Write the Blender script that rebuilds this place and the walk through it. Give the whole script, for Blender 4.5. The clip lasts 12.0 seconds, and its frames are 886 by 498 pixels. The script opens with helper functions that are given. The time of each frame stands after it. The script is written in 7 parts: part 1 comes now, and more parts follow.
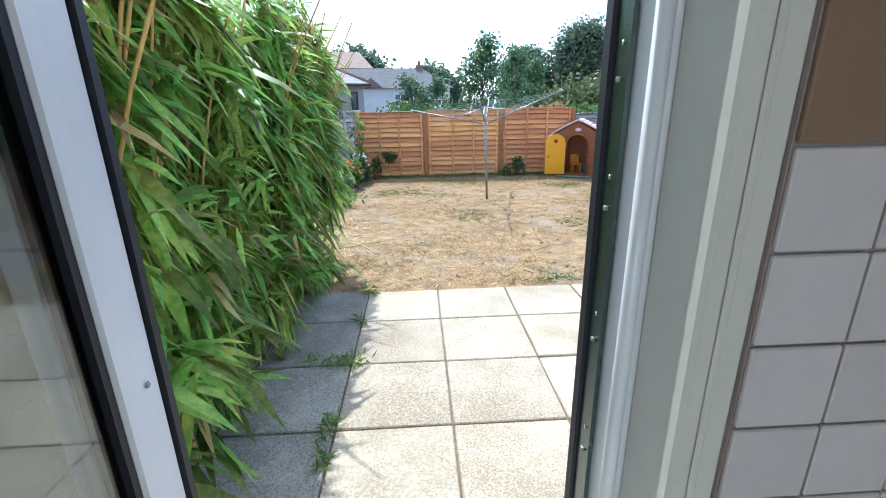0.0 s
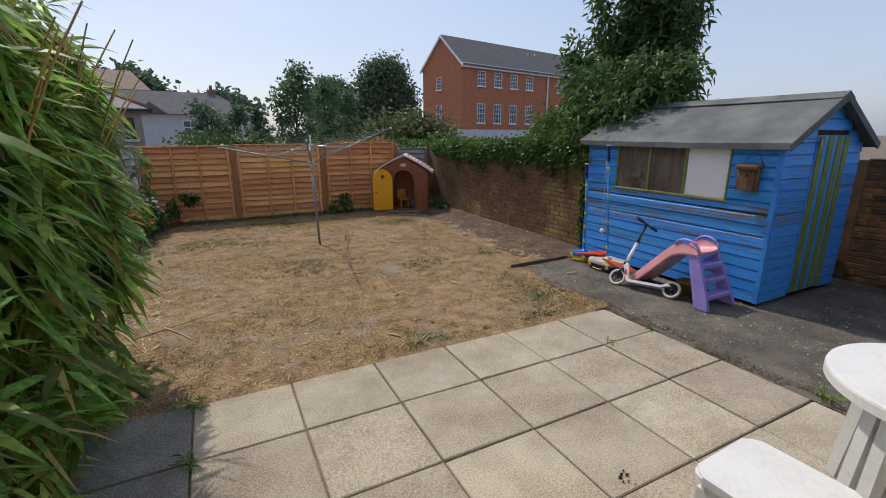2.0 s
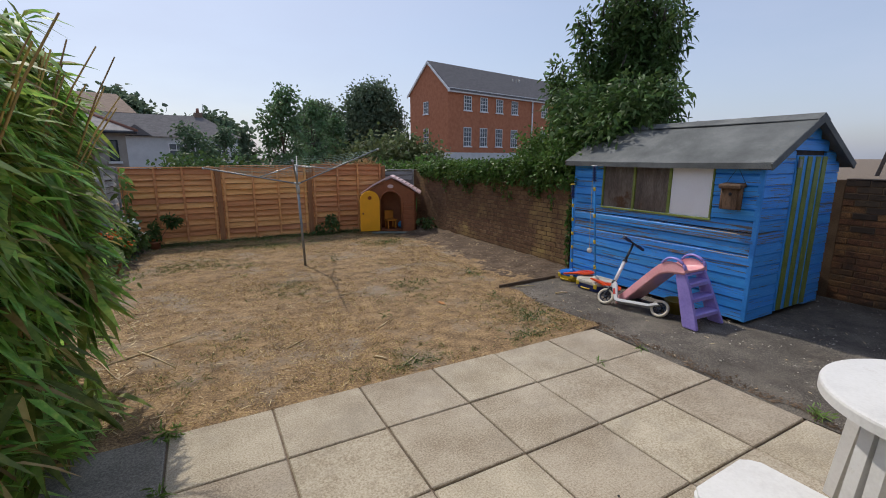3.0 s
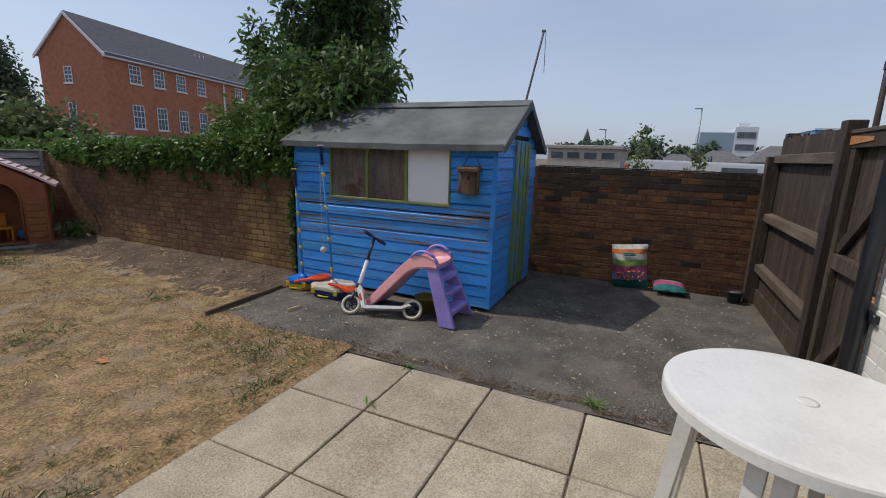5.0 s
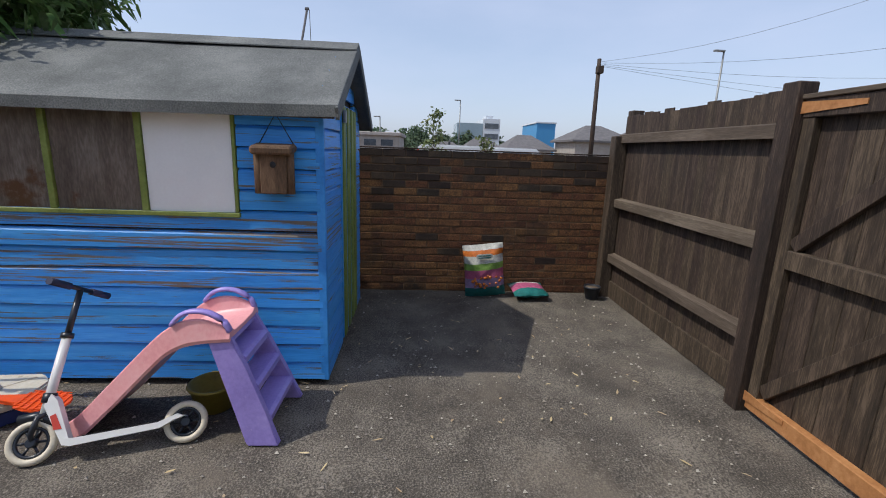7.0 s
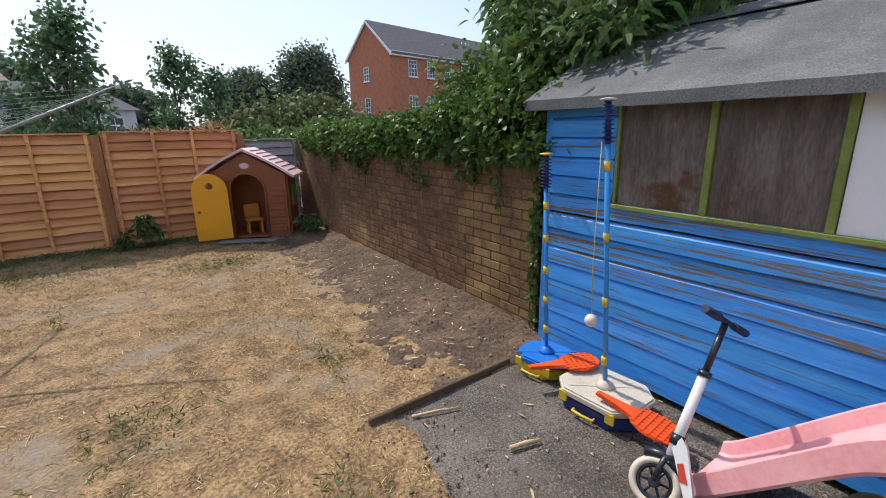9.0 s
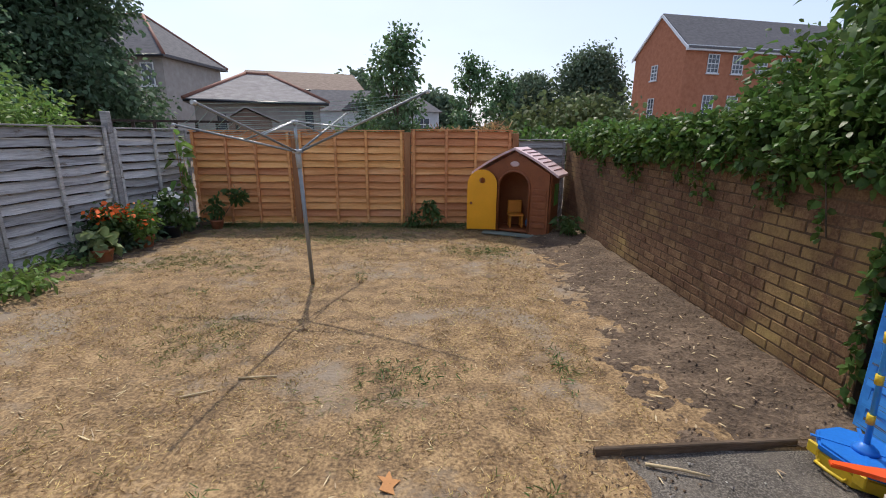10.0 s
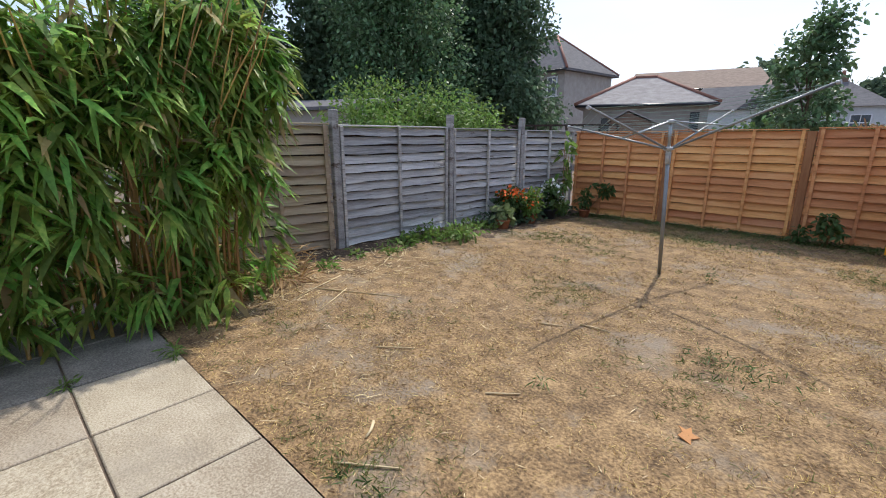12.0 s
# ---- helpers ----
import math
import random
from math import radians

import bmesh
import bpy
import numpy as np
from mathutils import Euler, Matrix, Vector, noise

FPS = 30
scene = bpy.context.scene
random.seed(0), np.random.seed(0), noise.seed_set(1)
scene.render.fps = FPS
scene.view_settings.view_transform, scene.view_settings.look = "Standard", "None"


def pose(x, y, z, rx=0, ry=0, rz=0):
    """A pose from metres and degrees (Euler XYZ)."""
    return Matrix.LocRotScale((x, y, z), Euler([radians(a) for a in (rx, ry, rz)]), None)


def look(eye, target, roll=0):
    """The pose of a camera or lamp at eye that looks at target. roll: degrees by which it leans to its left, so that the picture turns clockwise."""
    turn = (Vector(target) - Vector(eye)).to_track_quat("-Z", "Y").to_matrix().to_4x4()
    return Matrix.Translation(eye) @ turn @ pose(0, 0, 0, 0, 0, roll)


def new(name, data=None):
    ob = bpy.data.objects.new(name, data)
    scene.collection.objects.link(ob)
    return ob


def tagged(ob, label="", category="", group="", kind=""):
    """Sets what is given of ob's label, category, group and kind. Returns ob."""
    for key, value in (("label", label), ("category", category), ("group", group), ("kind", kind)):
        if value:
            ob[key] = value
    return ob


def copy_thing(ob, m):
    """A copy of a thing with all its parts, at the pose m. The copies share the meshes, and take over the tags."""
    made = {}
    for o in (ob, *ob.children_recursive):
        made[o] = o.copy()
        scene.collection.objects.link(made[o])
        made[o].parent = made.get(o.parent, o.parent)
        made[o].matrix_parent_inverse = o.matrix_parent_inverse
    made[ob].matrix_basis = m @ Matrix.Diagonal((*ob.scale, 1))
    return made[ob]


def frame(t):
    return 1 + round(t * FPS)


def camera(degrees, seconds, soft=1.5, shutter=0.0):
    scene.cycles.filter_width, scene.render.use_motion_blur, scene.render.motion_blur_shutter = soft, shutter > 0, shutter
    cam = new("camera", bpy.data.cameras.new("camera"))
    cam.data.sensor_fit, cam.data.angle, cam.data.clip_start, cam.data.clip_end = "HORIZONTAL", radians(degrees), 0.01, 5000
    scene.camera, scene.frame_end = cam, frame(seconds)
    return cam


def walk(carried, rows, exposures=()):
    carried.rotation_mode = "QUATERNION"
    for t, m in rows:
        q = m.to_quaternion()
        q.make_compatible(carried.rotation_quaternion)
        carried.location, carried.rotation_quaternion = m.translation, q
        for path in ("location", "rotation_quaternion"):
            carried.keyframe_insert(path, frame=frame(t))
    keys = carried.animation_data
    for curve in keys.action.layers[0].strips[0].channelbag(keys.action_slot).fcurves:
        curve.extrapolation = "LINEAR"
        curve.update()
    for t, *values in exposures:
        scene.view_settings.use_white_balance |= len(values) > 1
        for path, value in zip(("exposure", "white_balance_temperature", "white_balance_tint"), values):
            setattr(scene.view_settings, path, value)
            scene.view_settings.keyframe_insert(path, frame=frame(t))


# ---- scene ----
cam = camera(89.9, 12.0, 1.0)
PATH = [
    (0, (-0.142, -0.137, 1.571), (-0.040, 1.765, 0.962), -0.9),
    (0.5, (-0.180, 0.147, 1.584), (-0.082, 2.042, 0.954), -1.3),
    (1, (-0.267, 0.388, 1.621), (0.121, 2.246, 0.989), 0.7),
    (1.5, (-0.296, 0.561, 1.67), (0.421, 2.32, 1.044), -0.7),
    (2, (-0.322, 0.581, 1.708), (0.56, 2.304, 1.208), 0.0),
    (2.5, (-0.308, 0.566, 1.715), (0.592, 2.299, 1.283), -0.2),
    (2.7, (-0.313, 0.572, 1.703), (0.606, 2.299, 1.29), -0.1),
    (4.3, (0.053, 1.223, 1.513), (1.291, 2.735, 1.09), 1.7),
    (4.5, (0.148, 1.338, 1.494), (1.549, 2.704, 1.078), 2.5),
    (5, (0.419, 1.587, 1.526), (2.199, 2.399, 1.111), 1.9),
    (5.5, (0.796, 1.786, 1.48), (2.725, 2.123, 1.074), 1.5),
    (6, (1.212, 1.947, 1.46), (3.169, 1.934, 1.05), 1.4),
    (6.5, (1.623, 2.153, 1.447), (3.565, 1.932, 1.021), 0.8),
    (6.7, (1.756, 2.235, 1.435), (3.697, 2.021, 1.004), 1.3),
    (8.3, (2.303, 3.076, 1.419), (3.919, 4.149, 0.932), 1.7),
    (8.5, (2.293, 3.145, 1.441), (3.76, 4.41, 0.94), 1.2),
    (9, (2.259, 3.318, 1.455), (3.342, 4.919, 0.943), -1.0),
    (9.5, (2.227, 3.404, 1.447), (2.865, 5.231, 0.944), -1.0),
    (10, (2.278, 3.412, 1.452), (2.327, 5.348, 0.952), 0.5),
    (10.5, (2.313, 3.366, 1.429), (1.952, 5.269, 0.933), 0.6),
    (11, (2.332, 3.24, 1.421), (1.638, 5.052, 0.937), 0.1),
    (11.5, (2.401, 3.028, 1.412), (1.399, 4.69, 0.928), 0.3),
    (12, (2.516, 2.829, 1.411), (1.182, 4.235, 0.916), 0.1),
]
walk(cam, [(t, look(eye, target, roll)) for t, eye, target, roll in PATH],
     exposures=[(0.0, 1.42, 5500, 4), (0.5, 1.04, 5850, 8), (1.2, 0.56, 6150, 8), (2.0, -0.02, 6500, 11), (2.7, -0.08, 6500, 11), (4.5, -0.12, 6500, 11), (5.0, -0.20, 6450, 10), (5.5, -0.06, 6400, 10),
                (6.1, 0.08, 6400, 10), (6.7, 0.06, 6400, 10), (8.3, 0.72, 6450, 10), (8.7, 0.60, 6450, 11), (9.5, 0.30, 6500, 12), (12.0, 0.52, 6350, 10)])

# ---- light ----
SUN_AZ, SUN_EL = math.atan2(-0.17, 0.70), math.radians(54.0)
world = bpy.data.worlds.new("world")
scene.world = world
world.use_nodes = True
wn = world.node_tree
sky = wn.nodes.new("ShaderNodeTexSky")
sky.sky_type, sky.sun_disc = "NISHITA", False
sky.sun_elevation, sky.sun_rotation = SUN_EL, SUN_AZ
sky.air_density, sky.dust_density, sky.ozone_density = 1.0, 2.0, 1.8
# thin summer haze with soft uneven cloud
wtc = wn.nodes.new("ShaderNodeTexCoord")
wmap = wn.nodes.new("ShaderNodeMapping")
wmap.inputs["Scale"].default_value = (1.0, 1.0, 3.0)
wn.links.new(wtc.outputs["Generated"], wmap.inputs[0])
cloud = wn.nodes.new("ShaderNodeTexNoise")
cloud.inputs["Scale"].default_value, cloud.inputs["Detail"].default_value, cloud.inputs["Roughness"].default_value = 2.2, 5.0, 0.55
wn.links.new(wmap.outputs[0], cloud.inputs["Vector"])
veil = wn.nodes.new("ShaderNodeMapRange")
veil.inputs[1].default_value, veil.inputs[2].default_value, veil.inputs[3].default_value, veil.inputs[4].default_value = 0.35, 0.70, 0.42, 0.66
wn.links.new(cloud.outputs[0], veil.inputs[0])
haze = wn.nodes.new("ShaderNodeMix")
haze.data_type = "RGBA"
wn.links.new(veil.outputs[0], haze.inputs[0])
wn.links.new(sky.outputs[0], haze.inputs[6])
haze.inputs[7].default_value = (3.95, 4.45, 5.8, 1)
wn.links.new(haze.outputs[2], wn.nodes["Background"].inputs[0])
wn.nodes["Background"].inputs[1].default_value = 0.15
sun = new("sun", bpy.data.lights.new("sun", "SUN"))
sun.data.energy, sun.data.angle, sun.data.color = 2.85, math.radians(0.6), (1.0, 0.94, 0.83)
sun.matrix_world = look((-0.17 * 20, 0.70 * 20, 20), (0, 0, 0))
# fill lamp added at the back of the kitchen to brighten the door frame
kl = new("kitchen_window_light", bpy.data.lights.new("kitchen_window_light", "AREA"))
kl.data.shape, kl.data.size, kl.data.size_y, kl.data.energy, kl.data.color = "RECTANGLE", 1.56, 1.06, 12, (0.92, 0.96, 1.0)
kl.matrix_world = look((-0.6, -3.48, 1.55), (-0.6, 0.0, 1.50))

# ---- mesh helpers ----
I4 = Matrix.Identity(4)
UP = Matrix(((1, 0, 0, 0), (0, 0, -1, 0), (0, 1, 0, 0), (0, 0, 0, 1)))


def box(bm, c, s, m=None, bevel=0.0):
    """An upright box with centre c and size s, its edges rounded by bevel."""
    r = bmesh.ops.create_cube(bm, size=1.0)
    mm = Matrix.Translation(c) @ Matrix.Diagonal((s[0], s[1], s[2], 1))
    bmesh.ops.transform(bm, matrix=(m or I4) @ mm, verts=r["verts"])
    if bevel:
        ed = list({e for v in r["verts"] for e in v.link_edges})
        bmesh.ops.bevel(bm, geom=ed, offset=bevel, segments=1, affect="EDGES")
    return bm


def span(bm, x0, x1, y0, y1, z0, z1, bevel=0.0, m=None):
    return box(bm, ((x0 + x1) / 2, (y0 + y1) / 2, (z0 + z1) / 2), (x1 - x0, y1 - y0, z1 - z0), m, bevel)


def tube(bm, pts, radius, seg=8, cap=True):
    """A round bar along pts; radius is one number or one a point."""
    pts = [Vector([float(c) for c in p]) for p in pts]
    rs = [float(r) for r in radius] if isinstance(radius, (list, tuple)) else [float(radius)] * len(pts)
    rings, side = [], None
    for i, p in enumerate(pts):
        d = (pts[min(i + 1, len(pts) - 1)] - pts[max(i - 1, 0)]).normalized()
        if side is None:
            side = d.orthogonal().normalized()
        side = (side - d * side.dot(d)).normalized()
        up = d.cross(side)
        rings.append([bm.verts.new(p + rs[i] * (math.cos(a) * side + math.sin(a) * up))
                      for a in [2 * math.pi * k / seg for k in range(seg)]])
    for a, b in zip(rings, rings[1:]):
        for k in range(seg):
            f = bm.faces.new((a[k], a[(k + 1) % seg], b[(k + 1) % seg], b[k]))
            f.smooth = True
    if cap:
        bm.faces.new(rings[0][::-1])
        bm.faces.new(rings[-1])
    return bm


def lathe(bm, prof, seg=24, m=None):
    """A turned body from (radius, height) pairs."""
    m = m or I4
    rings = [[bm.verts.new(m @ Vector((r * math.cos(2 * math.pi * k / seg), r * math.sin(2 * math.pi * k / seg), z)))
              for k in range(seg)] for r, z in prof]
    for a, b in zip(rings, rings[1:]):
        for k in range(seg):
            f = bm.faces.new((a[k], a[(k + 1) % seg], b[(k + 1) % seg], b[k]))
            f.smooth = True
    bm.faces.new(rings[0][::-1])
    bm.faces.new(rings[-1])
    return bm


def prism(bm, outline, depth, m=None, bevel=0.0):
    """A flat outline in x and y, made depth thick along z."""
    m = m or I4
    a = [bm.verts.new(m @ Vector((x, y, 0))) for x, y in outline]
    b = [bm.verts.new(m @ Vector((x, y, depth))) for x, y in outline]
    n = len(a)
    fs = [bm.faces.new(a[::-1]), bm.faces.new(b)]
    for k in range(n):
        fs.append(bm.faces.new((a[k], a[(k + 1) % n], b[(k + 1) % n], b[k])))
    if bevel:
        ed = list(fs[0].edges) + list(fs[1].edges)
        bmesh.ops.bevel(bm, geom=ed, offset=bevel, segments=2, affect="EDGES")
    return bm


def sheet(bm, x0, x1, y0, y1, nx, ny, fz):
    """A grid whose height is fz(x, y)."""
    g = [[bm.verts.new((x, y, fz(x, y))) for x in np.linspace(x0, x1, nx + 1)] for y in np.linspace(y0, y1, ny + 1)]
    for j in range(ny):
        for i in range(nx):
            bm.faces.new((g[j][i], g[j][i + 1], g[j + 1][i + 1], g[j + 1][i])).smooth = True
    return bm


def mesh_of(name, bm, material):
    bmesh.ops.recalc_face_normals(bm, faces=bm.faces)
    me = bpy.data.meshes.new(name)
    bm.to_mesh(me)
    bm.free()
    me.materials.append(material)
    return me


def part(name, bm, material, parent, label=""):
    ob = new(name, mesh_of(name, bm, material))
    ob.parent = parent
    return tagged(ob, label)


def thing(name, label, category, m=None, group="", kind=""):
    ob = new(name)
    ob.empty_display_size = 0.1
    ob.matrix_world = m or I4
    return tagged(ob, label, category, group, kind)


def solid(name, bm, material, label, category, kind="", group=""):
    """A thing of one mesh."""
    return tagged(new(name, mesh_of(name, bm, material)), label, category, group, kind)


def raw(name, verts, faces, material):
    me = bpy.data.meshes.new(name)
    me.from_pydata(verts, [], faces)
    me.materials.append(material)
    return me


def piece(name, me, parent, m):
    ob = new(name, me)
    ob.parent = parent
    ob.matrix_local = m
    return ob


B = bmesh.new
R = random.Random(7)


def n3(x, y, z=0.0):
    return noise.noise(Vector((x, y, z)))


# ---- materials ----
def material(name, cols, scale=6.0, rough=0.8, bump=0.2, fine=60.0, stretch=(1, 1, 1), metal=0.0, vary=0.0, island=False,
             wear=None, wear_at=0.62, wear_scale=3.0, wear_stretch=(1, 1, 1), wear_soft=0.06, coords="Object", spec=0.5, bump_dist=0.01,
             grit=0.45, transmit=0.0, wear_world=False):
    """A surface: colours mixed by coarse and fine noise, bumped by both, with patches of wear (on the felt, dappled
    light) in another colour.
    """
    mt = bpy.data.materials.new(name)
    mt.use_nodes = True
    nt = mt.node_tree
    N, L = nt.nodes.new, nt.links.new
    bs = nt.nodes["Principled BSDF"]
    tc = N("ShaderNodeTexCoord")
    co = tc.outputs[coords]
    info = N("ShaderNodeObjectInfo")
    off = N("ShaderNodeVectorMath")
    off.operation = "MULTIPLY_ADD"
    cmb = N("ShaderNodeCombineXYZ")
    for k in range(3):
        L(info.outputs["Random"], cmb.inputs[k])
    L(cmb.outputs[0], off.inputs[0])
    off.inputs[1].default_value = (17.0, 9.0, 5.0)
    L(co, off.inputs[2])

    def tex(s, st, detail=4.0, r=0.6):
        mp = N("ShaderNodeMapping")
        mp.inputs["Scale"].default_value = st
        L(off.outputs[0], mp.inputs[0])
        t = N("ShaderNodeTexNoise")
        t.inputs["Scale"].default_value = s
        t.inputs["Detail"].default_value = detail
        t.inputs["Roughness"].default_value = r
        L(mp.outputs[0], t.inputs["Vector"])
        return t.outputs[0]

    a, b = tex(scale, stretch), tex(fine, stretch, 3.0)
    mx = N("ShaderNodeMath")
    mx.operation = "MULTIPLY_ADD"
    L(b, mx.inputs[0])
    mx.inputs[1].default_value = grit
    ad = N("ShaderNodeMath")
    ad.operation = "MULTIPLY_ADD"
    L(a, ad.inputs[0])
    ad.inputs[1].default_value = 0.75
    ad.inputs[2].default_value = 0.125 - 0.5 * grit
    L(ad.outputs[0], mx.inputs[2])
    ramp = N("ShaderNodeValToRGB")
    el = ramp.color_ramp.elements
    while len(el) < len(cols):
        el.new(0.5)
    for k, c in enumerate(cols):
        el[k].position = 0.30 + 0.40 * k / max(1, len(cols) - 1)
        el[k].color = (*c, 1)
    L(mx.outputs[0], ramp.inputs[0])
    col = ramp.outputs[0]
    if wear:
        w = tex(wear_scale, wear_stretch, 6.0, 0.7)
        if wear_world:
            L(N("ShaderNodeNewGeometry").outputs["Position"], w.node.inputs["Vector"].links[0].from_node.inputs[0])
        wr = N("ShaderNodeMapRange")
        wr.inputs[1].default_value, wr.inputs[2].default_value = wear_at, wear_at + wear_soft
        L(w, wr.inputs[0])
        m2 = N("ShaderNodeMix")
        m2.data_type = "RGBA"
        L(wr.outputs[0], m2.inputs[0])
        L(col, m2.inputs[6])
        m2.inputs[7].default_value = (*wear, 1)
        col = m2.outputs[2]
    if vary:
        rnd = info.outputs["Random"]
        if island:
            rnd = N("ShaderNodeNewGeometry").outputs["Random Per Island"]
        hs = N("ShaderNodeHueSaturation")
        vr = N("ShaderNodeMapRange")
        vr.inputs[3].default_value, vr.inputs[4].default_value = 1 - vary, 1 + vary
        L(rnd, vr.inputs[0])
        L(vr.outputs[0], hs.inputs["Value"])
        hr = N("ShaderNodeMapRange")
        hr.inputs[3].default_value, hr.inputs[4].default_value = 0.5 - vary * 0.05, 0.5 + vary * 0.05
        L(rnd, hr.inputs[0])
        L(hr.outputs[0], hs.inputs["Hue"])
        L(col, hs.inputs["Color"])
        col = hs.outputs[0]
    L(col, bs.inputs["Base Color"])
    bs.inputs["Roughness"].default_value = rough
    bs.inputs["Metallic"].default_value = metal
    bs.inputs["Specular IOR Level"].default_value = spec
    if bump:
        bp = N("ShaderNodeBump")
        bp.inputs["Strength"].default_value = bump
        bp.inputs["Distance"].default_value = bump_dist
        L(mx.outputs[0], bp.inputs["Height"])
        L(bp.outputs[0], bs.inputs["Normal"])
    if transmit:
        tr = N("ShaderNodeBsdfTranslucent")
        L(col, tr.inputs[0])
        ms = N("ShaderNodeMixShader")
        ms.inputs[0].default_value = transmit
        L(bs.outputs[0], ms.inputs[1])
        L(tr.outputs[0], ms.inputs[2])
        L(ms.outputs[0], nt.nodes["Material Output"].inputs[0])
    return mt


def plain(name, c, rough=0.5, metal=0.0, vary=0.12, bump=0.05):
    lo = tuple(v * (1 - vary) for v in c)
    hi = tuple(min(1, v * (1 + vary)) for v in c)
    return material(name, [lo, c, hi], 5.0, rough, bump, 80.0, metal=metal)


EARTH = material("earth", [(0.09, 0.065, 0.045), (0.16, 0.12, 0.085), (0.23, 0.18, 0.13)], 3, 0.95, 0.6, 45, bump_dist=0.02)
CONCRETE = material("paving_concrete", [(0.25, 0.20, 0.14), (0.37, 0.315, 0.235), (0.47, 0.41, 0.32)], 2.5, 0.92, 0.6, 95, vary=0.12, grit=1.25,
                    wear=(0.26, 0.225, 0.18), wear_at=0.50, wear_scale=1.6, wear_soft=0.3, bump_dist=0.004)
# darker concrete for the slab columns furthest left
CONCRETE_DARK = material("paving_dark", [(0.15, 0.14, 0.12), (0.23, 0.215, 0.185), (0.33, 0.31, 0.265)], 3.5, 0.92, 0.6, 95, vary=0.12, grit=1.2, bump_dist=0.004)
TARMAC = material("tarmac", [(0.045, 0.039, 0.033), (0.098, 0.085, 0.071), (0.22, 0.195, 0.162)], 2.2, 0.93, 1.0, 110, grit=1.35,
                  wear=(0.165, 0.138, 0.108), wear_at=0.50, wear_scale=1.3, wear_soft=0.25, bump_dist=0.006)
BRICK = material("brick", [(0.10, 0.05, 0.024), (0.165, 0.088, 0.042), (0.245, 0.145, 0.072)], 9, 0.9, 0.7, 70, vary=0.15,
                 wear=(0.36, 0.24, 0.085), wear_at=0.53, wear_scale=0.9, wear_soft=0.16, bump_dist=0.006, wear_world=True, grit=0.8)
BRICK_RED = material("brick_red", [(0.055, 0.024, 0.011), (0.115, 0.050, 0.021), (0.20, 0.092, 0.037)], 9, 0.9, 0.7, 70, vary=0.2, bump_dist=0.006, grit=0.9,
                     wear=(0.022, 0.015, 0.011), wear_at=0.53, wear_scale=1.3, wear_soft=0.16, wear_world=True)
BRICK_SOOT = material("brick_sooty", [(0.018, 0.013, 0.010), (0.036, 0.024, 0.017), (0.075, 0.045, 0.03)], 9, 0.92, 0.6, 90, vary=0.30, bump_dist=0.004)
MORTAR = material("mortar", [(0.062, 0.037, 0.02), (0.105, 0.063, 0.034), (0.165, 0.105, 0.06)], 4, 0.95, 0.5, 80)
WHITEWASH = material("white_masonry_paint", [(0.60, 0.58, 0.525), (0.68, 0.66, 0.605), (0.73, 0.715, 0.665)], 6, 0.75, 0.35, 70, vary=0.03,
                     wear=(0.55, 0.515, 0.44), wear_at=0.68, wear_scale=4, bump_dist=0.004)
FENCE_NEW = material("fence_orange", [(0.50, 0.205, 0.07), (0.68, 0.31, 0.115), (0.78, 0.42, 0.19)], 5, 0.8, 0.35, 45, stretch=(0.25, 1, 3), vary=0.22,
                     wear=(0.30, 0.13, 0.055), wear_at=0.68, wear_scale=4, wear_stretch=(0.7, 1, 1.6), bump_dist=0.004)
FENCE_POST = material("fence_post_brown", [(0.24, 0.10, 0.04), (0.34, 0.155, 0.065), (0.42, 0.21, 0.10)], 5, 0.8, 0.35, 45, stretch=(3, 3, 0.3))
FENCE_OLD = material("fence_weathered", [(0.24, 0.225, 0.215), (0.42, 0.405, 0.39), (0.58, 0.565, 0.54)], 4, 0.88, 0.8, 40, stretch=(0.14, 1, 4), vary=0.26, grit=0.8,
                     wear=(0.17, 0.135, 0.105), wear_at=0.62, wear_scale=4, wear_stretch=(0.6, 1, 2), bump_dist=0.004)
FENCE_TAN = material("fence_tan", [(0.28, 0.21, 0.135), (0.41, 0.32, 0.22), (0.50, 0.41, 0.29)], 5, 0.88, 0.5, 45, stretch=(0.18, 1, 4), vary=0.14, bump_dist=0.004)
WOOD_DARK = material("wood_dark_stain", [(0.017, 0.011, 0.007), (0.042, 0.027, 0.018), (0.10, 0.07, 0.05)], 6, 0.75, 0.6, 60, stretch=(3, 3, 0.22), vary=0.25, grit=0.8, bump_dist=0.004)
WOOD_GREY = material("wood_grey_rail", [(0.05, 0.036, 0.026), (0.095, 0.072, 0.053), (0.17, 0.135, 0.105)], 5, 0.85, 0.4, 50, stretch=(0.25, 3, 3), vary=0.1)
WOOD_ORANGE = material("wood_bare_orange", [(0.24, 0.10, 0.035), (0.38, 0.17, 0.06), (0.48, 0.24, 0.10)], 5, 0.75, 0.3, 50, stretch=(1, 1, 1))
BLUE = material("blue_paint", [(0.030, 0.235, 0.68), (0.045, 0.31, 0.82), (0.09, 0.39, 0.87)], 4, 0.45, 0.35, 40, stretch=(1, 0.2, 3.5), vary=0.09, grit=0.6,
                wear=(0.13, 0.115, 0.10), wear_at=0.58, wear_scale=6, wear_stretch=(1, 0.22, 9), wear_soft=0.03, bump_dist=0.005)
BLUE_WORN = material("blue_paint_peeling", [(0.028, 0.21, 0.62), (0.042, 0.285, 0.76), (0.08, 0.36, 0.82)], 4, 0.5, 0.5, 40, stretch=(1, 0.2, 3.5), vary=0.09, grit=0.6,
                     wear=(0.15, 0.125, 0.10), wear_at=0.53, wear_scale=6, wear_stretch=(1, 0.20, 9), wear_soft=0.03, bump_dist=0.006)
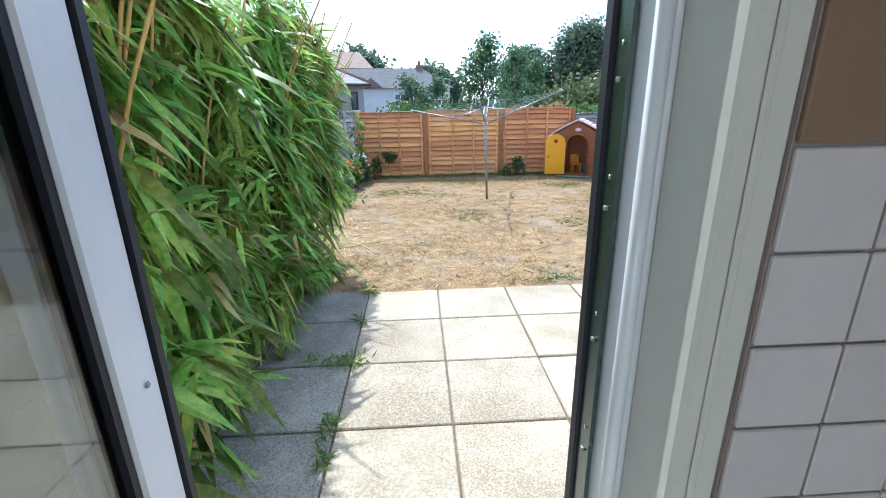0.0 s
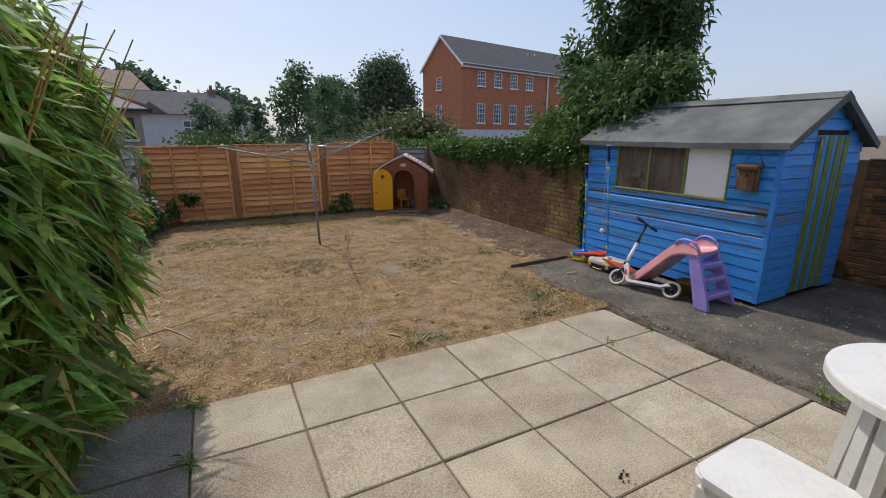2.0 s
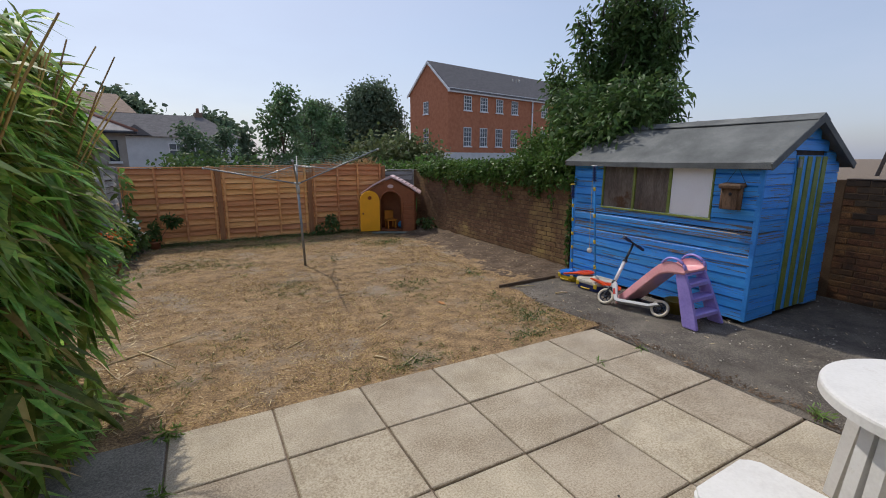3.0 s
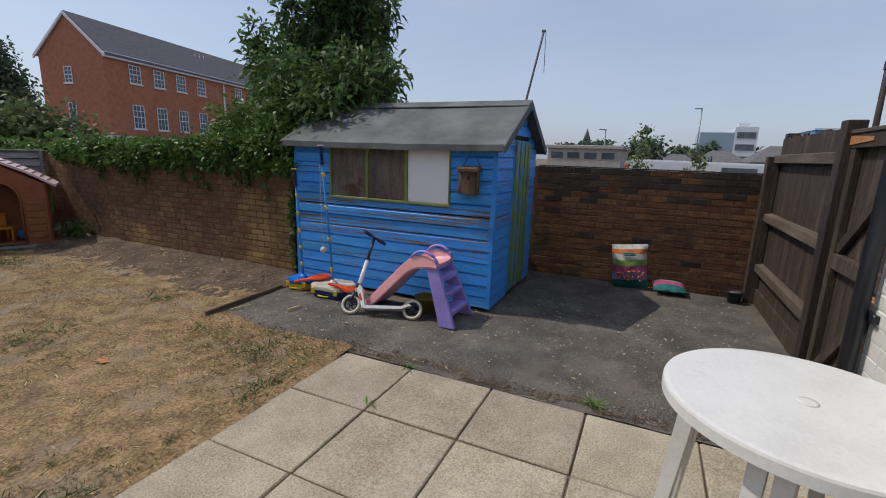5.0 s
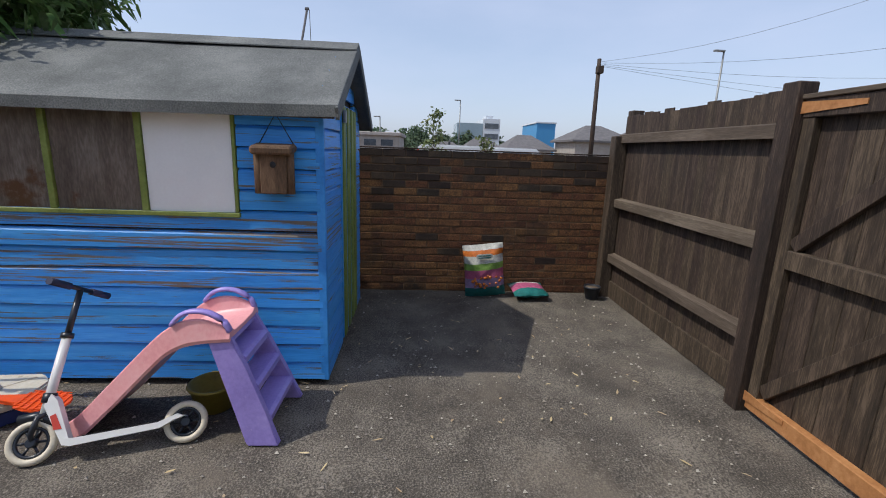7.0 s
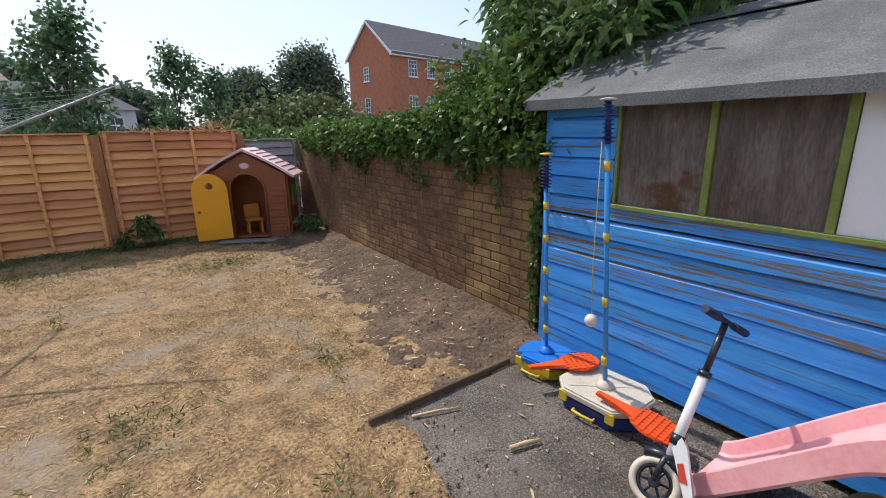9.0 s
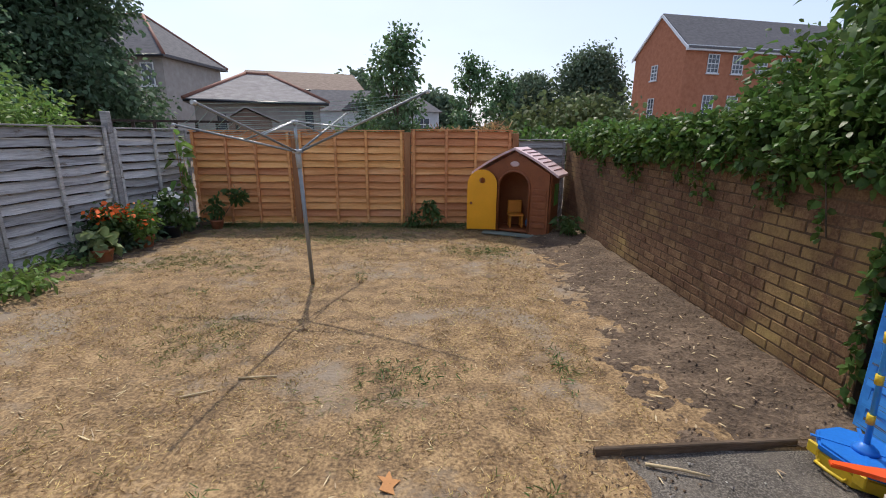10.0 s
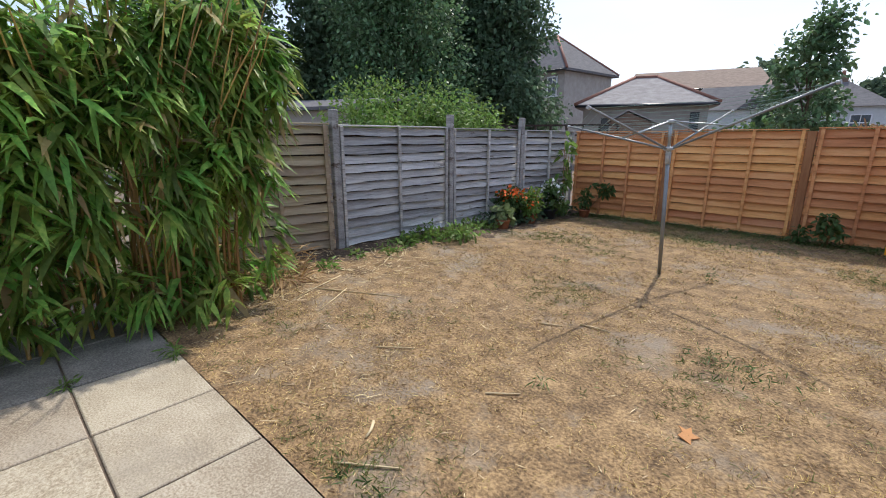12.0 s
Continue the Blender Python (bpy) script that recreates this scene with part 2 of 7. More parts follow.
BLUE_PLAIN = material("blue_paint_trim", [(0.028, 0.21, 0.64), (0.042, 0.285, 0.77), (0.08, 0.36, 0.84)], 4, 0.5, 0.3, 40, vary=0.06)
LIME = material("lime_green_paint", [(0.12, 0.16, 0.03), (0.18, 0.235, 0.05), (0.24, 0.30, 0.08)], 6, 0.55, 0.3, 50,
                wear=(0.16, 0.13, 0.08), wear_at=0.70, wear_scale=6)
# pale mottling: light between leaf shadows, put into the felt's colour
FELT = material("roofing_felt", [(0.065, 0.072, 0.072), (0.115, 0.122, 0.122), (0.19, 0.20, 0.195)], 2.6, 0.85, 0.5, 120, bump_dist=0.004, grit=0.8, wear=(0.27, 0.275, 0.26), wear_at=0.62, wear_scale=2.5, wear_stretch=(2, 0.7, 1), wear_soft=0.2)
WHITE_BOARD = plain("white_board", (0.80, 0.82, 0.84), 0.5, vary=0.03)
WHITE_PLASTIC = material("white_plastic", [(0.60, 0.59, 0.575), (0.68, 0.675, 0.66), (0.73, 0.725, 0.715)], 4, 0.38, 0.06, 60,
                         wear=(0.57, 0.55, 0.52), wear_at=0.64, wear_scale=5)
UPVC = plain("upvc_white", (0.74, 0.745, 0.76), 0.3, vary=0.03, bump=0.02)
RUBBER = plain("black_rubber", (0.012, 0.013, 0.018), 0.6)
BLACK_PLASTIC = plain("black_plastic", (0.015, 0.019, 0.028), 0.35)
STEEL = plain("galvanised_steel", (0.42, 0.43, 0.43), 0.42, 0.85)
GALV_DULL = plain("dull_grey_steel", (0.27, 0.28, 0.28), 0.5, 0.6)

# ---- ground ----
ground = solid("ground", sheet(B(), -900, 900, -900, 900, 8, 8, lambda x, y: -0.07),
               EARTH, "flat dry earth reaching out to the horizon", "ground", "structure")


def lawn_z(x, y):
    bed = 0.05 * max(0.0, min(1.0, (x - 3.55) / 0.5)) * max(0.0, min(1.0, (y - 5.2) / 0.4))
    left = 0.05 * max(0.0, min(1.0, (-1.3 - x) / 0.5))
    edge = 3.16 + 0.10 * n3(y * 1.7, 7.7) + 0.05 * n3(y * 7, 3.3)
    if y < 5.19 and x > 2.9:
        left += 0.014 * min(1.0, (x - 2.9) / 0.16) - 0.10 * min(1.0, max(0.0, (x - edge) / 0.22))
    return 0.012 * n3(x * 1.3, y * 1.3) + 0.006 * n3(x * 6, y * 6) + bed + left - 0.01


def lawn_material():
    mt = material("dry_lawn", [(0.10, 0.062, 0.031), (0.235, 0.15, 0.073), (0.40, 0.27, 0.135)], 5.5, 0.95, 0.9, 55,
                  wear=(0.255, 0.205, 0.15), wear_at=0.52, wear_scale=1.3, wear_soft=0.14, bump_dist=0.012, grit=1.0)
    return mt


LAWN = lawn_material()
SOIL = material("bare_soil", [(0.062, 0.041, 0.026), (0.115, 0.078, 0.05), (0.20, 0.14, 0.092)], 4, 0.96, 1.0, 40, bump_dist=0.03, grit=0.8)
lawn = solid("lawn", sheet(B(), -2.6, 4.5, 3.585, 10.9, 170, 170, lawn_z), LAWN, "parched straw-coloured lawn with bare sandy patches", "lawn", "structure")


def soil_z(x, y):
    return lawn_z(x, y) + 0.028 * min(1.0, max(-1.0, 2.0 * (x - 3.62 - 0.22 * n3(y * 0.9, 3.1) - 0.10 * n3(y * 4, 1)))) + 0.016 * n3(x * 5, y * 5, 2) + 0.014 * n3(x * 17, y * 17, 5)


def border_z(x, y):
    return lawn_z(x, y) + 0.026 * min(1.0, max(-1.0, 2.2 * (-1.52 + 0.10 * (y - 7.5) - x + 0.25 * n3(y * 1.1, 8.1) + 0.10 * n3(y * 4, 6)))) + 0.014 * n3(x * 5, y * 5, 7) + 0.012 * n3(x * 17, y * 17, 8)


solid("soil_border", sheet(B(), -2.3, -0.9, 4.5, 10.7, 70, 260, border_z), SOIL, "dark dry soil border along the grey fence", "soil", "structure")
bed = solid("soil_bed", sheet(B(), 3.2, 4.5, 5.22, 10.6, 80, 300, soil_z), SOIL, "bare dug soil bed along the foot of the brick wall", "soil", "structure")
tarmac = solid("tarmac", sheet(B(), 3.06, 6.45, -0.4, 5.2, 90, 140, lambda x, y: 0.006 * n3(x * 2, y * 2) + 0.003 * n3(x * 9, y * 9) - 0.006),
               TARMAC, "worn grey-brown tarmac yard with grit and patches", "tarmac", "structure")

# paving
paving = thing("paving", "square concrete paving slabs with weeds in the joints", "paving", kind="structure")
part("joint_bed", span(B(), -1.85, 3.05, 0.60, 3.58, -0.06, -0.016), EARTH, paving)
P = 0.61


def slab_mesh(w, d, mat, k):
    bm = B()
    span(bm, -w / 2, w / 2, -d / 2, d / 2, -0.05, 0.0, 0.006)
    return mesh_of("slab", bm, mat)


for j in range(6):
    y1 = 3.58 if j == 0 else 3.0 - P * (j - 1)
    y0 = max(3.0 - P * j, 0.60)
    for i in range(-3, 5):
        x0, x1 = P * i, P * (i + 1)
        w, d = x1 - x0 - 0.012, y1 - y0 - 0.012
        me = slab_mesh(w, d, CONCRETE_DARK if i < -1 else CONCRETE, 0)
        piece("slab", me, paving, pose((x0 + x1) / 2, (y0 + y1) / 2, R.uniform(-0.003, 0.003), R.uniform(-0.3, 0.3), R.uniform(-0.3, 0.3), R.uniform(-0.25, 0.25)))


# ---- brick walls ----
def brick_mesh(l, h, d, mat, seed):
    rr = random.Random(seed)
    bm = B()
    box(bm, (0, 0, 0), (l, d, h), None, 0.0035)
    for v in bm.verts:
        v.co += Vector((rr.uniform(-1, 1), rr.uniform(-1, 1), rr.uniform(-1, 1))) * 0.0015
    return mesh_of("brick", bm, mat)


def brick_wall(name, label, m, length, courses, mats, near, depth=0.215, core=MORTAR):
    """A wall along local x whose seen face is local -y, laid in stretcher bond. Bricks with near(x) are pieces."""
    wall = thing(name, label, "brick wall", m, kind="structure")
    H = courses * 0.075
    part("core", span(B(), 0, length, 0.0035, depth, -0.08, H - 0.006), core, wall)
    lib = {}
    far = {}
    for c in range(courses):
        x = -0.1125 if c % 2 else 0.0
        while x < length - 0.02:
            a, b = max(x, 0.0) + 0.005, min(x + 0.225, length) - 0.005
            x += 0.225
            mat = mats(c)
            if b - a < 0.03:
                continue
            key = (round(b - a, 3), mat.name, R.randrange(3))
            if near((a + b) / 2):
                if key not in lib:
                    lib[key] = brick_mesh(b - a, 0.065, 0.05, mat, len(lib))
                piece("brick", lib[key], wall, pose((a + b) / 2, 0.025 + R.uniform(-0.002, 0.002), c * 0.075 + 0.0375, 0, 0, R.uniform(-0.4, 0.4)))
            else:
                bm = far.setdefault(mat.name, (B(), mat))[0]
                vs = bmesh.ops.create_cube(bm, size=1.0)["verts"]
                bmesh.ops.transform(bm, matrix=Matrix.Translation(((a + b) / 2, 0.026, c * 0.075 + 0.0375)) @ Matrix.Diagonal((b - a, 0.05, 0.065, 1)), verts=vs)
    for bm, mat in far.values():
        tagged(part("brickwork", bm, mat, wall), kind="stuff")
    return wall


# ---- house ----
HY, HX = 0.58, 3.06


def house():
    h = thing("house_wall", "white-painted brick back wall of the house", "house wall", pose(0, 0, 0), kind="structure")
    part("core", span(B(), 0.204, HX, 0.30, HY - 0.0055, -0.08, 2.12), WHITEWASH, h)
    part("core", span(B(), -2.6, -0.66, 0.30, HY, -0.08, 2.12), WHITEWASH, h)
    part("lintel", span(B(), -0.66, 0.204, 0.30, HY, 2.14, 2.28), WHITEWASH, h)
    part("return_wall", span(B(), HX - 0.24, HX, -3.4, 0.30, -0.08, 2.12), WHITEWASH, h)
    # gable: the roof falls to the yard side, its ridge runs back from the garden
    RX, RZ, EZ = 0.23, 3.96, 2.12
    for y1, dy in ((HY - 0.0055, 0.25), (-3.4, 0.2)):
        part("gable", prism(B(), [(-2.6, EZ), (HX, EZ), (RX, RZ)], dy, pose(0, y1, 0) @ UP), WHITEWASH, h)
    for ex in (HX + 0.035, -2.635):
        ez = EZ - 0.035 * (RZ - EZ) / (HX - RX)
        part("roof_slope", prism(B(), [(RX, RZ + 0.03), (ex, ez + 0.03), (ex, ez + 0.10), (RX, RZ + 0.10)], HY + 3.70, pose(0, HY + 0.06, 0) @ UP), FELT, h)
        part("bargeboard", prism(B(), [(RX, RZ - 0.13), (ex, ez - 0.13), (ex, ez + 0.09), (RX, RZ + 0.09)], 0.022, pose(0, HY + 0.085, 0) @ UP), UPVC, h)
    lib, far = {}, B()
    for c in range(46):
        x = 0.204 - (0.1125 if c % 2 else 0.0)
        while x < HX:
            a, b = max(x, 0.204) + 0.004, min(x + 0.225, HX) - 0.004
            x += 0.225
            if b - a < 0.03 or (c + 1) * 0.075 > EZ - 0.02 + (RZ - EZ) * (HX - b) / (HX - RX):
                continue
            if a > 1.45 and c < 29:
                k = (round(b - a, 3), R.randrange(4))
                if k not in lib:
                    lib[k] = brick_mesh(b - a, 0.068, 0.05, WHITEWASH, 100 + len(lib))
                piece("brick", lib[k], h, pose((a + b) / 2, HY - 0.028 + R.uniform(-0.002, 0.002), c * 0.075 + 0.0375, R.uniform(-0.5, 0.5), 0, R.uniform(-0.5, 0.5)))
            else:
                vs = bmesh.ops.create_cube(far, size=1.0)["verts"]
                bmesh.ops.transform(far, matrix=Matrix.Translation(((a + b) / 2, HY - 0.028, c * 0.075 + 0.0375)) @ Matrix.Diagonal((b - a, 0.05, 0.068, 1)), verts=vs)
    tagged(part("brickwork", far, WHITEWASH, h), kind="stuff")
    return h


house()
ROOM = plain("room_paint", (0.62, 0.58, 0.50), 0.8, vary=0.05)
room = thing("kitchen_room", "plain cream-painted kitchen walls and floor", "room", kind="structure")
part("floor", span(B(), -2.4, HX - 0.24, -3.4, 0.30, -0.06, 0.06), ROOM, room)
part("wall", span(B(), -2.6, -2.4, -3.6, 0.30, -0.06, 2.08), ROOM, room)
# the back wall leaves an opening for the added fill lamp
for x0, x1, z0, z1 in ((-2.4, -1.4, -0.06, 2.2), (0.2, HX - 0.24, -0.06, 2.2), (-1.4, 0.2, -0.06, 1.0), (-1.4, 0.2, 2.1, 2.2)):
    part("wall", span(B(), x0, x1, -3.6, -3.4, z0, z1), ROOM, room)
tagged(new("ceiling", mesh_of("ceiling", span(B(), -2.4, HX - 0.24, -3.4, 0.30, 2.155, 2.19), ROOM)), "plain painted ceiling", "ceiling", kind="structure")

# ---- fences ----
def wavy_slat(length, height, thick, wave, seed, mat, lip=0.024, gap=0.0):
    """A horizontal fence slat along x, its face at -y, with an uneven lower edge and a lean that laps the one below."""
    n = 14
    bm = B()
    rows = []
    for k in range(n + 1):
        x = -length / 2 + length * k / n
        w = wave * n3(x * 2.3, seed * 3.7) + 0.4 * wave * n3(x * 9, seed * 1.3)
        o = (0.012 + 0.4 * wave) * n3(x * 1.9, seed * 5.1)
        rows.append([bm.verts.new(p) for p in ((x, -lip - thick + o, -height / 2 + gap + w), (x, thick * 0.3, height / 2 + 0.001),
                                               (x, thick + 0.004, height / 2 + 0.001), (x, -lip + o, -height / 2 + gap + w))])
    for a, b in zip(rows, rows[1:]):
        for k in range(4):
            bm.faces.new((a[k], a[(k + 1) % 4], b[(k + 1) % 4], b[k]))
    bm.faces.new(rows[0])
    bm.faces.new(rows[-1][::-1])
    return mesh_of("slat", bm, mat)


def lap_fence(fence, m, length, z0, z1, slats, mat, wave, battens, seed, cap=True, lip=0.020, gap=0.012, back=WOOD_DARK):
    """One lap panel of a fence along local x of m, seen from local -y."""
    h = (z1 - z0) / slats
    for k in range(slats):
        me = wavy_slat(length, h, 0.015, wave, seed * 31 + k, mat, lip, gap)
        piece("slat", me, fence, m @ pose(length / 2, 0, z0 + h * (k + 0.5), R.uniform(-0.6, 0.6), R.uniform(-0.25, 0.25), 0))
    # dark sheet added so the gaps between slats read as lines of shade
    part("backing", span(B(), 0.01, length - 0.01, 0.034, 0.046, z0, z1, 0, m), back, fence)
    for f in battens:
        x = length * f
        piece("batten", mesh_of("batten", span(B(), x - 0.02, x + 0.02, -0.045 - lip, -0.014 - lip, z0 - 0.01, z1 + 0.01, 0.003), mat), fence, m)
    if cap:
        piece("capping", mesh_of("capping", span(B(), 0, length, -0.055, 0.03, z1 + 0.012, z1 + 0.03, 0.003), mat), fence, m)


def along(a, b):
    """A pose at a whose x runs towards b."""
    return pose(a[0], a[1], 0, 0, 0, math.degrees(math.atan2(b[1] - a[1], b[0] - a[0])))


def fence_post(fence, x, y, top, mat, s=0.09):
    piece("post", mesh_of("post", span(B(), -s / 2, s / 2, -s / 2, s / 2, -0.1, top, 0.006), mat), fence,
          pose(x, y, 0, R.uniform(-0.3, 0.3), R.uniform(-0.3, 0.3), R.uniform(-3, 3)))


FY = 10.78
far_x = [-1.62, 0.07, 1.88, 3.62]
orange_fence = thing("orange_fence", "orange-stained lap panel wood fence across the garden end", "fence")
for i in range(3):
    a, b = far_x[i] + 0.05, far_x[i + 1] - 0.05
    lap_fence(orange_fence, pose(a, FY, 0), b - a, 0.0, 1.46 + 0.02 * i, 13, FENCE_NEW, 0.010, (0.03, 0.35, 0.64, 0.97), 10 + i, lip=0.020, gap=0.009, back=FENCE_POST)
for x in far_x[1:]:
    fence_post(orange_fence, x, FY + 0.01, 1.48, FENCE_POST, 0.10)
grey_end = thing("grey_fence", "short weathered grey lap fence beside the brick wall", "fence")
lap_fence(grey_end, pose(3.70, FY + 0.1, 0), 0.78, 0.05, 1.36, 11, FENCE_OLD, 0.008, (0.95,), 44)

LF = [(-2.62, 3.9), (-2.10, 5.82), (-2.02, 7.72), (-1.88, 9.35), (-1.62, 10.75)]
grey_fence = thing("grey_fence", "weathered silver-grey lap panel fence with warped slats", "fence")
for i in range(4):
    a, b = LF[i], LF[i + 1]
    d = math.hypot(b[0] - a[0], b[1] - a[1])
    lap_fence(grey_fence, along(a, b) @ pose(0.05, 0, 0), d - 0.10, 0.06, 1.52 - 0.015 * i, 13, FENCE_OLD if i else FENCE_TAN, 0.026,
              (0.02, 0.5, 0.98) if i else (0.02, 0.3, 0.68, 0.97), 60 + i, lip=0.022, gap=0.016)
for i, (x, y) in enumerate(LF[1:4]):
    fence_post(grey_fence, x + 0.03, y, 1.70, FENCE_OLD, 0.085)
fence_post(grey_fence, LF[0][0], LF[0][1], 1.6, FENCE_OLD, 0.085)

# ---- brick walls ----
right = brick_wall("wall_east", "old brown brick garden wall hung with ivy", pose(4.5, 10.9, 0, 0, 0, -90), 5.46, 18,
                   lambda c: BRICK, lambda x: x > 1.75)
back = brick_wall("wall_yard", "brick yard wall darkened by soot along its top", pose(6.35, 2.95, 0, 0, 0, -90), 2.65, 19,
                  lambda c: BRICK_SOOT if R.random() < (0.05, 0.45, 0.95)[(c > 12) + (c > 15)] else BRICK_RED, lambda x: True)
part("coping", span(B(), 0, 5.46, -0.012, 0.23, 1.35, 1.38, 0.006), MORTAR, right)
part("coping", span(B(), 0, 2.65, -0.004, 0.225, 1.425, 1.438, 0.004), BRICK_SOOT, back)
solid("wall_behind_shed", span(B(), 4.72, 6.56, 5.40, 5.6, -0.08, 1.4), MORTAR, "plain wall closing the yard behind the shed", "wall", "structure")
solid("wall_yard_end", span(B(), 6.35, 6.56, 2.95, 5.40, -0.08, 1.42), MORTAR, "plain wall closing the yard behind the shed", "wall", "structure")

# ---- side fence and gate ----
def side_fence():
    f = thing("closeboard_fence", "dark brown close-board fence with three rails", "fence", pose(4.26, 0.36, 0))
    L = 2.0
    n = 18
    for k in range(n):
        x = L * (k + 0.5) / n
        bm = B()
        box(bm, (0, 0, 0), (L / n + 0.012, 0.014, 1.66), pose(0, 0, 0, 0, 0, 4), 0.002)
        piece("board", mesh_of("board", bm, WOOD_DARK), f, pose(x + 0.05, -0.01, 0.98 + R.uniform(-0.015, 0.015)))
    for z in (0.42, 0.98, 1.60):
        part("rail", prism(B(), [(-0.04, -0.035), (0.035, -0.045), (0.035, 0.03), (-0.04, 0.045)], L, pose(0.04, 0.03, z) @ Matrix(((0, 0, 1, 0), (1, 0, 0, 0), (0, 1, 0, 0), (0, 0, 0, 1)))), WOOD_GREY, f, "grey-brown bevelled rail")
    part("gravel_board", span(B(), 0.04, L + 0.04, -0.01, 0.02, 0.0, 0.17, 0.003), WOOD_DARK, f)
    return f


side_fence()
solid("corner_post", span(B(), 6.24, 6.36, 0.36, 0.48, -0.1, 1.62, 0.006), WOOD_DARK, "dark square fence post against the brick wall", "fence post")
solid("corner_post", span(B(), 6.22, 6.33, 0.24, 0.35, -0.1, 1.86, 0.006), WOOD_DARK, "tall dark square fence post at the corner", "fence post")


def gate():
    g = thing("garden_gate", "dark brown ledged and braced wooden gate, shut", "gate", pose(3.27, 0.42, 0))
    W, Z0, Z1 = 0.89, 0.06, 1.74
    n = 7
    for k in range(n):
        bm = B()
        box(bm, (0, 0, 0), (W / n - 0.003, 0.018, Z1 - Z0), None, 0.003)
        piece("board", mesh_of("board", bm, WOOD_DARK), g, pose(W * (k + 0.5) / n, -0.03, (Z0 + Z1) / 2))
    part("stile", span(B(), 0.0, 0.10, -0.02, 0.025, Z0, Z1 - 0.09, 0.004), WOOD_DARK, g)
    part("stile", span(B(), W - 0.07, W, -0.02, 0.025, Z0, Z1 - 0.09, 0.004), WOOD_DARK, g)
    part("top_rail", span(B(), 0, W, -0.02, 0.03, Z1 - 0.09, Z1, 0.004), WOOD_DARK, g)
    part("middle_rail", span(B(), 0.10, W - 0.07, -0.02, 0.028, 0.88, 0.98, 0.004), WOOD_DARK, g)
    part("bottom_rail", span(B(), 0, W, -0.02, 0.03, 0.03, 0.12, 0.004), WOOD_ORANGE, g, "bare orange-brown bottom rail")
    for (xa, za, xb, zb) in ((W - 0.08, 1.00, 0.12, 1.62), (W - 0.08, 0.16, 0.12, 0.86)):
        d = math.hypot(xb - xa, zb - za)
        part("brace", box(B(), (0, 0, 0), (d, 0.03, 0.075), pose((xa + xb) / 2, 0.0, (za + zb) / 2, 0, -math.degrees(math.atan2(zb - za, xb - xa)), 0), 0.003), WOOD_DARK, g)
    part("hinge", prism(B(), [(0, -0.03), (-0.36, -0.012), (-0.36, 0.012), (0, 0.03)], 0.006, pose(W + 0.03, 0.036, 1.70, 90)), WOOD_ORANGE, g, "rusty orange strap hinge")
    part("hinge", prism(B(), [(0, -0.03), (-0.30, -0.012), (-0.30, 0.012), (0, 0.03)], 0.006, pose(W + 0.03, 0.036, 0.10, 90)), WOOD_ORANGE, g, "rusty orange strap hinge")
    la = part("latch", span(B(), -0.02, 0.14, 0.03, 0.045, 0.83, 0.87, 0.004), WOOD_ORANGE, g, "rusty sliding latch")
    tube(bb := B(), [(0.02, 0.05, 0.85), (0.11, 0.05, 0.85)], 0.007)
    part("bolt", bb, WOOD_ORANGE, la)
    tube(bb := B(), [(0.0, 0.05, 1.70), (0.16, 0.05, 1.70), (0.16, 0.08, 1.72)], 0.008)
    part("bolt", bb, GALV_DULL, g, "grey steel top bolt")
    part("capping", span(B(), -0.02, W + 0.02, -0.04, 0.04, Z1, Z1 + 0.025, 0.004), WOOD_GREY, g)
    return g


gate()
solid("gate_post", span(B(), 3.13, 3.25, 0.38, 0.49, -0.1, 1.78, 0.006), WOOD_DARK, "dark square wooden gate post beside the house", "gate post")
solid("gate_post", span(B(), 4.17, 4.28, 0.38, 0.49, -0.1, 1.83, 0.006), WOOD_DARK, "dark square wooden gate post with a capped top", "gate post")

# ---- shed ----
SX, SY0, SY1, SD = 4.46, 2.92, 5.33, 1.50
EAVE, RIDGE = 1.64, 2.05


def board_mesh(length, h, mat, seed):
    """A shiplap board along y, its face at -x, bevelled and lapped."""
    n = 8
    bm = B()
    rows = []
    for k in range(n + 1):
        y = -length / 2 + length * k / n
        w = 0.004 * n3(y * 4, seed * 2.1)
        rows.append([bm.verts.new(p) for p in ((-0.024, y, -h / 2 - 0.003 + w), (-0.019, y, h / 2 - 0.020 + w), (-0.006, y, h / 2 - 0.004), (0.004, y, h / 2), (0.004, y, -h / 2))])
    for a, b in zip(rows, rows[1:]):
        for k in range(5):
            bm.faces.new((a[k], a[(k + 1) % 5], b[(k + 1) % 5], b[k]))
    bm.faces.new(rows[0])
    bm.faces.new(rows[-1][::-1])
    return mesh_of("board", bm, mat)


